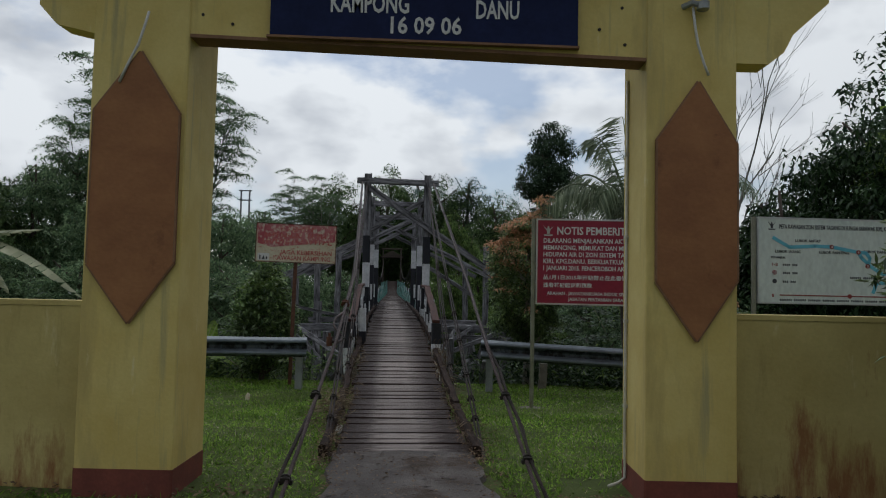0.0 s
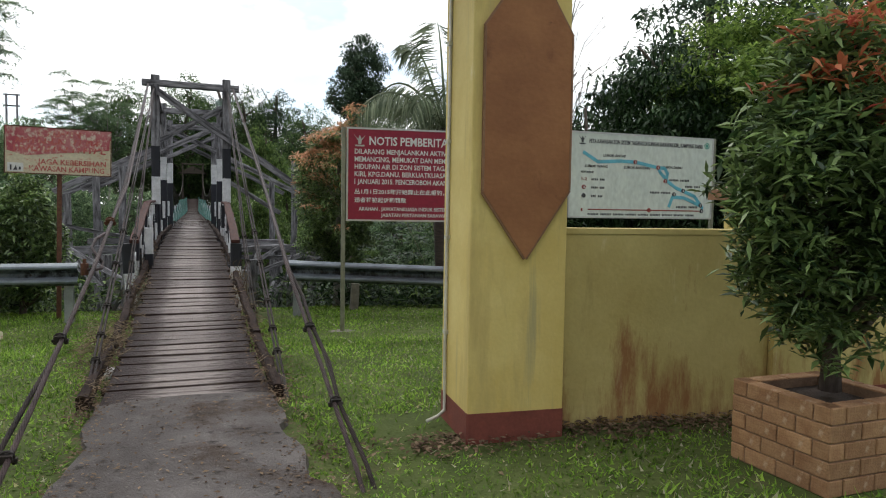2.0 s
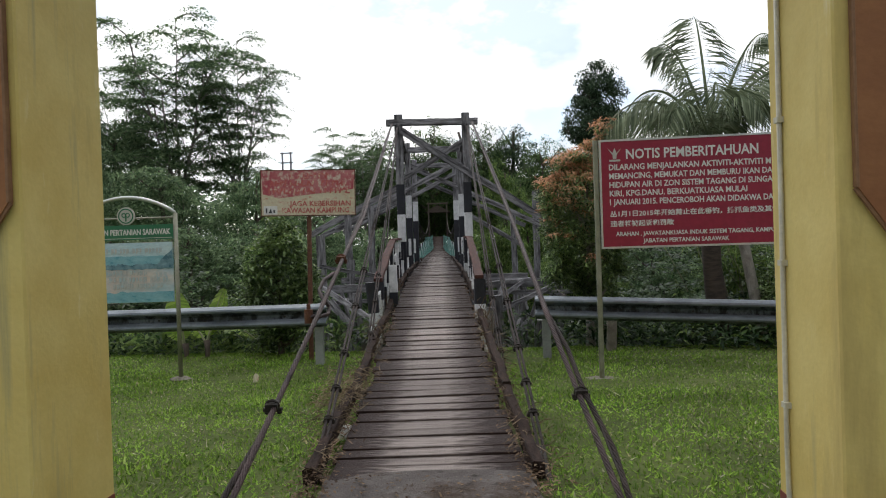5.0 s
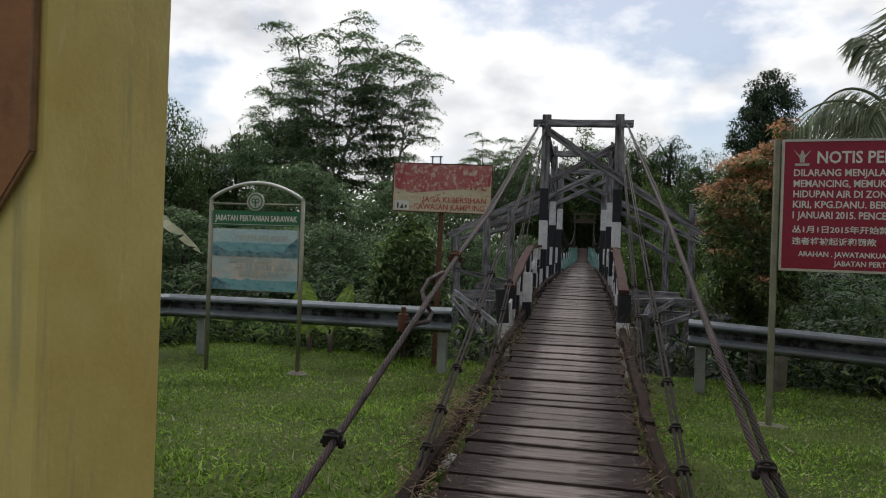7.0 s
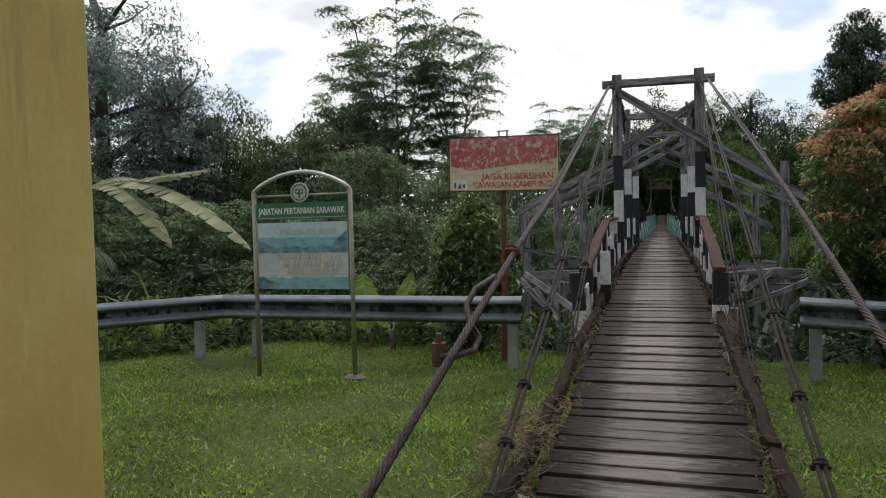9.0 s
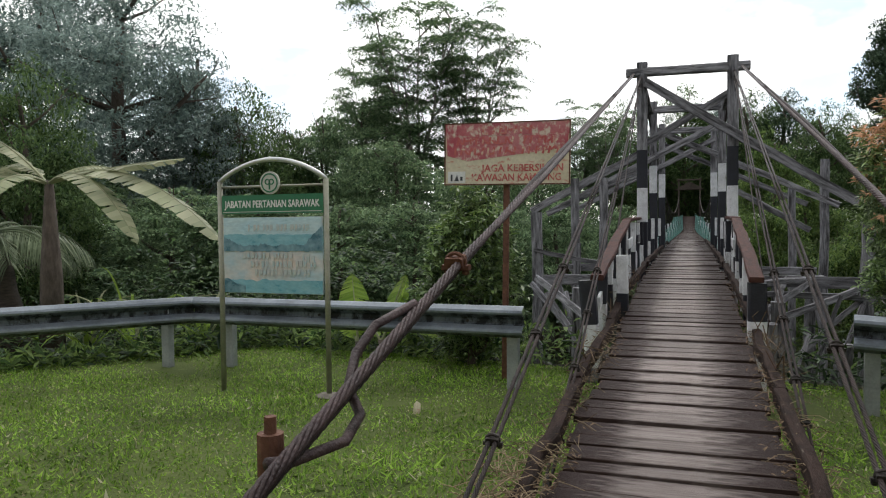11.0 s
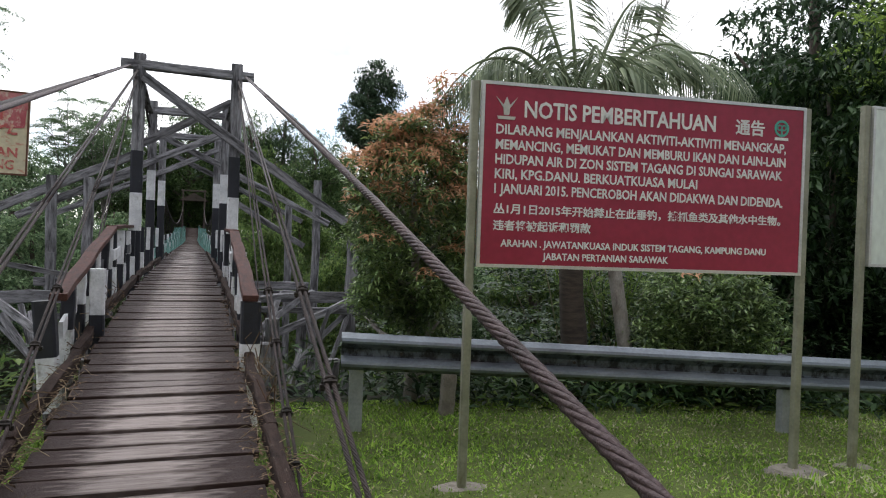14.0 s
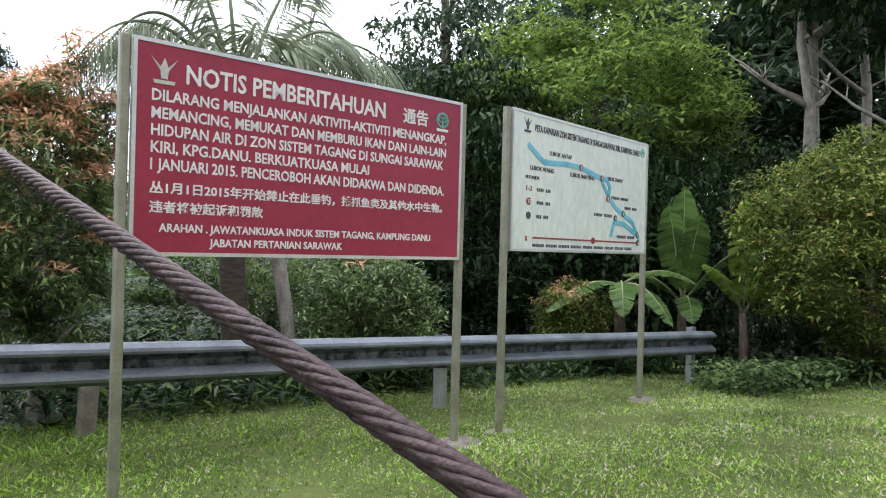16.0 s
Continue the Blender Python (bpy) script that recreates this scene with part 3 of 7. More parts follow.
# ---- ground, apron, far bank ----
def build_ground():
    xs = np.unique(np.concatenate([np.arange(-16, 20.1, 0.5), np.linspace(-400, -16, 30), np.linspace(20, 400, 30)]))
    ys = np.unique(np.concatenate([np.arange(-8, 24.1, 0.5), np.linspace(-120, -8, 14), np.linspace(24, 900, 50)]))
    v = [(x, y, ground_z(x, y)) for y in ys for x in xs]
    w = len(xs)
    f = [(j * w + i, j * w + i + 1, (j + 1) * w + i + 1, (j + 1) * w + i) for j in range(len(ys) - 1) for i in range(w - 1)]
    # past the grass edge the faces take the floor colour with painted shade
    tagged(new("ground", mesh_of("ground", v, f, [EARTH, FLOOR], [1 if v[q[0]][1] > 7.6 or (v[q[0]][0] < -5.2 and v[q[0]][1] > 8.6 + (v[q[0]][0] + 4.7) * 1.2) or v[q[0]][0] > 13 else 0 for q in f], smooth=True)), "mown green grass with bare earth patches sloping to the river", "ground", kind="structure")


build_ground()
BX, BY, BROT = 1.158, 1.157, 4.53
BRIDGE = pose(BX, BY, 0, 0, 0, BROT)
DECK_Y = [-4, 0, 1.2, 2.65, 5, 7.8, 10.5, 13, 15, 25, 36, 50, 62]
DECK_Z = [0.05, 0.05, 0.06, 0.115, 0.32, 0.52, 0.61, 0.64, 0.66, 0.72, 0.86, 1.35, 2.0]


def deck_z(y):
    return float(np.interp(y, DECK_Y, DECK_Z))


def build_apron():
    a = Acc()
    n = 60
    left, right = [], []
    for i in range(n + 1):
        y = -6.5 + 6.66 * i / n
        left.append((-0.60 - 0.16 * noise.noise(Vector((y * 1.7, 1, 0))) - 0.06 * noise.noise(Vector((y * 6, 4, 0))), y))
        right.append((0.60 + 0.16 * noise.noise(Vector((y * 1.9, 7, 0))) + 0.06 * noise.noise(Vector((y * 6, 9, 0))), y))
    v, f = [], []
    for (xl, y), (xr, _) in zip(left, right):
        z = ground_z(*(BRIDGE @ Vector((0, y, 0))).xy)
        for x, dz in ((xl, -0.05), (xl + 0.03, 0.03), ((xl + xr) / 2, 0.045), (xr - 0.03, 0.03), (xr, -0.05)):
            v.append((x, y, z + dz))
    for i in range(n):
        for k in range(4):
            f.append((i * 5 + k, i * 5 + k + 1, i * 5 + k + 6, i * 5 + k + 5))
    ob = new("pavement", mesh_of("pavement", v, f, CONCRETE))
    ob.matrix_world = BRIDGE
    tagged(ob, "worn grey concrete path with broken edges leading to the bridge", "path", kind="structure")


build_apron()


# ---- gateway with its name board ----
def build_gate():
    g = thing("gateway", pose(0, 0, 0), "yellow painted concrete gateway with brown panels and a dark name board", "gateway")
    for x0, x1, nx in ((-0.92, -0.28, -0.6), (2.765, 3.36, 3.09)):
        p = part("pillar", Acc().box(x0, x1, 0, 0.58, 0.2, 3.745, bev=0.008), YELLOW, g)
        part("base_band", Acc().box(x0 - 0.004, x1 + 0.004, -0.004, 0.584, -0.15, 0.2, bev=0.01), BAND, p, "dark red painted base band")
        top, bot, hw = (2.93, 1.14, 0.285) if nx < 0 else (2.80, 1.10, 0.265)
        sh = 0.40
        out = [(nx, bot), (nx + hw, bot + sh), (nx + hw, top - sh - 0.02), (nx + 0.01, top), (nx - hw, top - sh), (nx - hw, bot + sh - 0.02)]
        part("wall_panel", Acc().prism(out, -0.028, -0.002), PLYWOOD, p, "brown six-sided plywood panel with pointed ends")
        rim = Acc()
        for (ax, az), (bx, bz) in zip(out, out[1:] + out[:1]):
            rim.beam((ax, -0.018, az), (bx, -0.018, bz), 0.012, 0.026, wob=0.001, segs=2)
        part("panel_rim", rim, CAP, p, "dark brown worn edge strip")
    # the beam lies a little behind the pillars' faces; its stepped ends overhang outside them
    lint = Acc().prism([(-0.282, 3.07), (2.767, 2.965), (2.767, 3.75), (-0.282, 3.75)], 0.012, 0.20)
    lint.prism([(-1.30, 3.25), (-1.18, 3.12), (-0.918, 3.06), (-0.918, 3.75), (-1.32, 3.75)], 0.012, 0.20)
    lint.prism([(3.358, 2.94), (3.58, 2.94), (3.68, 3.02), (3.74, 3.14), (3.98, 3.36), (4.0, 3.75), (3.358, 3.75)], 0.012, 0.20)
    part("lintel", lint, YELLOW, g, "yellow beam with stepped overhanging ends")
    part("soffit_strip", Acc().prism([(-0.278, 3.045), (2.763, 2.94), (2.763, 2.963), (-0.278, 3.068)], 0.004, 0.19), CAP, g, "brown timber strip under the beam")
    part("roof_slab", Acc().prism([(-1.5, 3.754), (4.2, 3.754), (4.1, 3.9), (-1.4, 3.9)], -0.2, 0.75), CAP, g)
    b = part("name_board", Acc().prism([(0.26, 3.06), (2.30, 3.02), (2.30, 3.70), (0.26, 3.70)], -0.030, 0.008), BOARD, g, "navy blue board with white lettering")
    text_part("KAMPONG", 0.66, 3.222, 0.52, 0.13, -0.031, LETTER, b, letters=True)
    text_part("DANU", 1.625, 3.195, 0.285, 0.125, -0.031, LETTER, b, letters=True)
    text_part("16 09 06", 1.06, 3.085, 0.47, 0.115, -0.031, LETTER, b, letters=True)
    part("lower_strip", Acc().prism([(0.24, 3.045), (2.31, 3.005), (2.31, 3.02), (0.24, 3.06)], -0.037, 0.008), CAP, b, "brown strip under the board")
    pipe = [(2.755, 0.45, 2.94), (2.752, 0.46, 0.4), (2.752, 0.45, 0.16), (2.748, 0.44, 0.10), (2.70, 0.42, 0.07), (2.62, 0.38, 0.055)]
    c = part("conduit", Acc().tube(pipe, 0.011, 8), PVC, g, "pale plastic conduit pipe running down the pillar", smooth=True)
    for z in (0.6, 1.2, 1.8, 2.4):
        part("pipe_clip", Acc().box(2.738, 2.768, 0.435, 0.475, z - 0.012, z + 0.012, bev=0.003), PVC, c)
    for pts, nm in (([(-0.545, -0.03, 3.2), (-0.56, -0.05, 3.1), (-0.60, -0.04, 2.98), (-0.66, -0.035, 2.86), (-0.72, -0.035, 2.72)], "wire"),
                    ([(3.06, -0.03, 3.3), (3.07, -0.04, 3.16), (3.09, -0.035, 3.05), (3.13, -0.035, 2.92), (3.16, -0.035, 2.84)], "wire")):
        part(nm, Acc().tube(pts, 0.009, 6), LETTER, g, "loose white cord hanging down", smooth=True)
    part("lamp_bracket", Acc().tube([(3.0, 0.0, 3.31), (3.05, -0.05, 3.32), (3.1, -0.06, 3.30)], 0.02, 8).box(3.08, 3.15, -0.10, -0.02, 3.27, 3.32, bev=0.02), POST, g, "dark grey lamp bracket stub")
    for x, z in ((-0.2, 3.2), (0.0, 3.14), (2.45, 3.15), (2.6, 3.3), (2.62, 3.05)):
        part("bolt_hole", Acc().tube([(x, 0.007, z), (x, 0.014, z)], 0.011, 8), CLAMP_DARK, g)


build_gate()


def build_walls():
    for nm, x0, x1, lab in (("wall_east", 3.363, 4.93, "yellow painted boundary wall streaked with rust stains"), ("wall_west", -9.0, -0.923, "stained yellow boundary wall beside the gateway")):
        a = Acc().box(x0, x1, 0.16, 0.34, -0.2, 1.235, 0).box(x0, x1, 0.155, 0.345, 1.237, 1.272, 1)
        tagged(new(nm, mesh_of(nm, a.v, a.f, [YELLOW_STAINED, YELLOW_STAINED], a.m)), lab, "wall", kind="structure")
    # a lower return wall that closes the corner, and capped piers beyond
    a = Acc().box(4.935, 6.30, 0.11, 0.29, -0.2, 1.10, 0).box(4.93, 6.305, 0.106, 0.294, -0.2, 0.19, 1)
    tagged(new("wall_return", mesh_of("wall_return", a.v, a.f, [YELLOW_STAINED, BAND], a.m)), "yellow boundary wall with a red base behind the planter", "wall", kind="structure")
    for x, y, s in ((5.40, 0.9, 0.34), (6.57, 0.2, 0.50)):
        t = thing("gate_pier", pose(x, y, 0), "square yellow pier with an overhanging brown cap", "pier", "capped piers")
        part("shaft", Acc().box(-s / 2, s / 2, -s / 2, s / 2, -0.2, 1.42, bev=0.006), YELLOW, t)
        part("base_band", Acc().box(-s / 2 - 0.004, s / 2 + 0.004, -s / 2 - 0.004, s / 2 + 0.004, -0.2, 0.2, bev=0.006), BAND, t, "dark red base band")
        cp = Acc()
        w, q = s / 2 + 0.09, s / 2 + 0.02
        cp.box(-q, q, -q, q, 1.424, 1.48)
        cp.box(-w, w, -w, w, 1.484, 1.56)
        cp.add([(-w, -w, 1.562), (w, -w, 1.562), (w, w, 1.562), (-w, w, 1.562), (0, 0, 1.66)], [(0, 1, 4), (1, 2, 4), (2, 3, 4), (3, 0, 4), (3, 2, 1, 0)])
        part("cap", cp, CAP, t, "brown overhanging cap")
    a = Acc().box(6.84, 12, 0.12, 0.28, -0.2, 1.10, 0).box(6.836, 12, 0.116, 0.284, -0.2, 0.2, 1)
    tagged(new("wall_far_east", mesh_of("wall_far_east", a.v, a.f, [YELLOW, BAND], a.m)), "yellow boundary wall with a red base beyond the planter", "wall", kind="structure")


build_walls()


# ---- sign boards ----
def frame_bars(acc, w, z0, z1, b, y0, y1):
    acc.box(0, w, y0, y1, z0, z0 + b).box(0, w, y0, y1, z1 - b, z1)
    acc.box(0, b, y0, y1, z0 + b, z1 - b).box(w - b, w, y0, y1, z0 + b, z1 - b)
    return acc


def emblem_crest(parent, x, z, s, y, material):
    """A winged crest as plain shapes."""
    a = Acc()
    for sg in (-1, 1):
        for k in range(3):
            a.prism([(x + sg * s * 0.08, z - s * 0.1), (x + sg * s * (0.5 - 0.12 * k), z + s * (0.5 - 0.18 * k)), (x + sg * s * 0.12, z + s * (0.12 - 0.08 * k))][::sg], y - 0.003, y)
    a.prism([(x - s * 0.12, z - s * 0.3), (x + s * 0.12, z - s * 0.3), (x + s * 0.16, z + s * 0.1), (x, z + s * 0.5), (x - s * 0.16, z + s * 0.1)], y - 0.0045, y)
    a.prism([(x - s * 0.38, z - s * 0.5), (x + s * 0.38, z - s * 0.5), (x + s * 0.42, z - s * 0.36), (x - s * 0.42, z - s * 0.36)], y - 0.004, y)
    return part("crest", a, material, parent, "small winged crest")


def disc(acc, x, z, r, y0, y1, mi=0, n=20):
    return acc.prism([(x + r * math.cos(2 * math.pi * k / n), z + r * math.sin(2 * math.pi * k / n)) for k in range(n)], y0, y1, mi)


def ring(acc, x, z, r, w, y0, y1, mi=0, n=24, a0=0.0, a1=2 * math.pi):
    pts = [(x + r * math.cos(a0 + (a1 - a0) * k / n), z + r * math.sin(a0 + (a1 - a0) * k / n)) for k in range(n + 1)]
    for (ax, az), (bx, bz) in zip(pts, pts[1:]):
        acc.beam((ax, (y0 + y1) / 2, az), (bx, (y0 + y1) / 2, bz), w, y1 - y0, mi, up=(0, 1, 0))
    return acc


def sign_posts(parent, w, top, depths, y=0.03):
    for x, d in zip((-0.035, w + 0.035), depths):
        p = part("post", Acc().box(x - 0.028, x + 0.028, y - 0.028, y + 0.028, d - 0.1, top, bev=0.008), TUBE, parent, "slim greenish metal post")
        f = Acc()
        n = 14
        ringv = [(x + (0.24 + 0.07 * noise.noise(Vector((k * 0.9, x, 3)))) * math.cos(2 * math.pi * k / n), y - 0.02 + (0.17 + 0.05 * noise.noise(Vector((k, x, 5)))) * math.sin(2 * math.pi * k / n), d + 0.004) for k in range(n)]
        inner = [(x + (a - x) * 0.7, y + (b - y) * 0.7, d + 0.035) for a, b, _ in ringv]
        f.add(ringv + inner, [(i, (i + 1) % n, n + (i + 1) % n, n + i) for i in range(n)] + [tuple(range(n, 2 * n))])
        part("footing", f, FOOTING, p, "rough concrete footing at ground level")


def build_notice():
    w, h, z0 = 2.44, 1.22, 1.20
    t = thing("notice_board", pose(2.74, 5.40, 0, 0, 0, -2.7), "maroon prohibition notice board with white lettering on two metal posts", "sign")
    sign_posts(t, w, z0 + h, (-0.29, -0.25))
    p = part("panel", Acc().box(0.012, w - 0.012, -0.012, 0.012, z0 + 0.012, z0 + h - 0.012), MAROON, t, "maroon printed panel")
    part("frame", frame_bars(Acc(), w, z0, z0 + h, 0.022, -0.018, 0.02), SILVER, t, "thin silver frame")
    y = -0.0125

    def line(s, u0, u1, v, cap):
        text_part(s, u0 * w, z0 + h * (1 - v) - cap / 2, (u1 - u0) * w, cap, y, LETTER, p, letters=cap > 0.06 and s.isascii())

    line("NOTIS PEMBERITAHUAN", 0.121, 0.70, 0.135, 0.112)
    line("\u901a\u544a", 0.765, 0.86, 0.145, 0.085)
    line("DILARANG MENJALANKAN AKTIVITI-AKTIVITI MENANGKAP,", 0.043, 0.935, 0.252, 0.066)
    line("MEMANCING, MEMUKAT DAN MEMBURU IKAN DAN LAIN-LAIN", 0.043, 0.935, 0.334, 0.066)
    line("HIDUPAN AIR DI ZON SISTEM TAGANG DI SUNGAI SARAWAK", 0.043, 0.925, 0.413, 0.066)
    line("KIRI, KPG.DANU. BERKUATKUASA MULAI", 0.043, 0.648, 0.492, 0.066)
    line("1 JANUARI 2015. PENCEROBOH AKAN DIDAKWA DAN DIDENDA.", 0.043, 0.93, 0.572, 0.066)
    line("\u4e1b1\u67081\u65e52015\u5e74\u5f00\u59cb\u7981\u6b62\u5728\u6b64\u5782\u9493\uff0c\u6355\u6293\u9c7c\u7c7b\u53ca\u5176\u4ed6\u6c34\u4e2d\u751f\u7269\u3002", 0.043, 0.925, 0.682, 0.052)
    line("\u8fdd\u8005\u5c06\u88ab\u8d77\u8bc9\u548c\u7f5a\u6b3e", 0.043, 0.325, 0.772, 0.052)
    line("ARAHAN . JAWATANKUASA INDUK SISTEM TAGANG, KAMPUNG DANU", 0.066, 0.88, 0.866, 0.048)
    line("JABATAN PERTANIAN SARAWAK", 0.187, 0.565, 0.932, 0.048)
    emblem_crest(p, 0.07 * w, z0 + h * 0.86, 0.15, y, GREYPRINT)
    e = Acc()
    ex, ez = 0.918 * w, z0 + h * 0.865
    ring(e, ex, ez, 0.052, 0.016, y - 0.004, y)
    ring(e, ex - 0.018, ez + 0.005, 0.018, 0.009, y - 0.004, y, n=12)
    ring(e, ex + 0.018, ez + 0.005, 0.018, 0.009, y - 0.004, y, n=12)
    e.box(ex - 0.006, ex + 0.006, y - 0.004, y, ez - 0.045, ez + 0.02)
    part("round_emblem", e, TEALINK, p, "small teal round emblem")
    part("emblem_strip", Acc().box(ex - 0.055, ex + 0.055, y - 0.004, y, ez - 0.085, ez - 0.065), LETTER, p)


build_notice()


def build_map():
    w, h, z0 = 2.50, 1.23, 1.28
    t = thing("map_board", pose(5.87, 5.37, 0, 0, 0, 4.5), "pale river map board with blue river line on metal posts", "sign")
    sign_posts(t, w, z0 + h, (-0.30, -0.37))
    p = part("panel", Acc().box(0.012, w - 0.012, -0.012, 0.012, z0 + 0.012, z0 + h - 0.012), CREAM, t, "pale cream printed map panel")
    part("frame", frame_bars(Acc(), w, z0, z0 + h, 0.022, -0.018, 0.02), SILVER, t, "thin silver frame")
    y = -0.0125

    def at(u, v):
        return u * w, z0 + h * (1 - v)

    def label(s, u, v, width, cap=0.040, m=INK):
        x, z = at(u, v)
        text_part(s, x, z - cap / 2, width * w, cap, y, m, p)

    label("PETA KAWASAN ZON SISTEM TAGANG DI SUNGAI SARAWAK KIRI, KAMPUNG DANU", 0.13, 0.105, 0.79, 0.062)
    emblem_crest(p, 0.085 * w, z0 + h * 0.90, 0.12, y, INK)
    e = Acc()
    ring(e, 0.95 * w, z0 + h * 0.905, 0.042, 0.012, y - 0.003, y)
    e.box(0.95 * w - 0.02, 0.95 * w + 0.02, y - 0.003, y, z0 + h * 0.905 - 0.02, z0 + h * 0.905 + 0.02)
    part("round_emblem", e, TEALINK, p)
    river = Acc()
    for run in (((0.09, 0.235), (0.19, 0.345), (0.34, 0.325), (0.44, 0.33), (0.60, 0.385), (0.62, 0.45), (0.655, 0.51)),
                ((0.60, 0.385), (0.645, 0.39), (0.67, 0.45), (0.66, 0.53), (0.73, 0.62), (0.785, 0.66), (0.87, 0.72), (0.915, 0.82), (0.93, 0.86)),
                ((0.685, 0.86), (0.71, 0.735), (0.79, 0.74), (0.86, 0.79), (0.92, 0.84))):
        for i, (a, b) in enumerate(zip(run, run[1:])):
            (ax, az), (bx, bz) = at(*a), at(*b)
            river.beam((ax, y - 0.002, az), (bx, y - 0.002, bz), 0.05, 0.004, up=(0, 1, 0))
            disc(river, bx, bz, 0.025, y - 0.004, y, n=10)
    part("river_line", river, RIVER, p, "winding blue river line")
    for i, (u, v, dark) in enumerate(((0.44, 0.33, 1), (0.60, 0.385, 1), (0.655, 0.545, 1), (0.785, 0.655, 0), (0.72, 0.70, 0), (0.915, 0.83, 0), (0.925, 0.90, 0), (0.10, 0.64, 1), (0.10, 0.74, 0), (0.545, 0.90, 1))):
        x, z = at(u, v)
        part("map_marker", disc(Acc(), x, z, 0.032, y - 0.007, y), REDINK if dark else INK, p)
        if i < 8:
            text_part(("3", "4", "5", "6", "8", "7", "8", "3-5")[i], x, z - 0.018, 0.02 if i < 7 else 0.045, 0.036, y - 0.0075, LETTER, p, centre=True)
    for s, u, v, wd in (("1", 0.195, 0.335, 0.012), ("2", 0.325, 0.325, 0.016), ("1-2", 0.085, 0.545, 0.035), ("1", 0.085, 0.905, 0.010)):
        label(s, u, v, wd, 0.045, REDINK)
    label("LUBOK WANG", 0.105, 0.395, 0.15)
    label("LUBOK ANTAP", 0.225, 0.265, 0.15)
    label("LUBOK BANTING", 0.365, 0.395, 0.18)
    label("LUBOK DANU", 0.635, 0.375, 0.14)
    label("PETUNJUK", 0.08, 0.465, 0.085, 0.03)
    bars = Acc()
    for u, v, wd in ((0.685, 0.53, 0.15), (0.80, 0.605, 0.12), (0.55, 0.685, 0.15), (0.74, 0.855, 0.16), (0.15, 0.55, 0.10), (0.15, 0.645, 0.09), (0.15, 0.745, 0.08)):
        x, z = at(u, v)
        n = int(wd * w / 0.028)
        for k in range(n):
            if k != n // 2:
                bars.box(x + k * 0.028, x + k * 0.028 + 0.019, y - 0.002, y, z - 0.015, z + 0.015)
    x, z = at(0.13, 0.955)
    for k in range(70):
        if k % 8 != 7:
            bars.box(x + k * 0.0265, x + k * 0.0265 + 0.018, y - 0.002, y, z - 0.014, z + 0.014)
    part("small_print", bars, INK, p, "rows of small dark print")["kind"] = "stuff"
    (ax, az), (bx, bz) = at(0.13, 0.90), at(0.91, 0.90)
    part("scale_line", Acc().box(ax, bx, y - 0.003, y, az - 0.008, az + 0.008), REDINK, p, "long dark red scale line")


build_map()


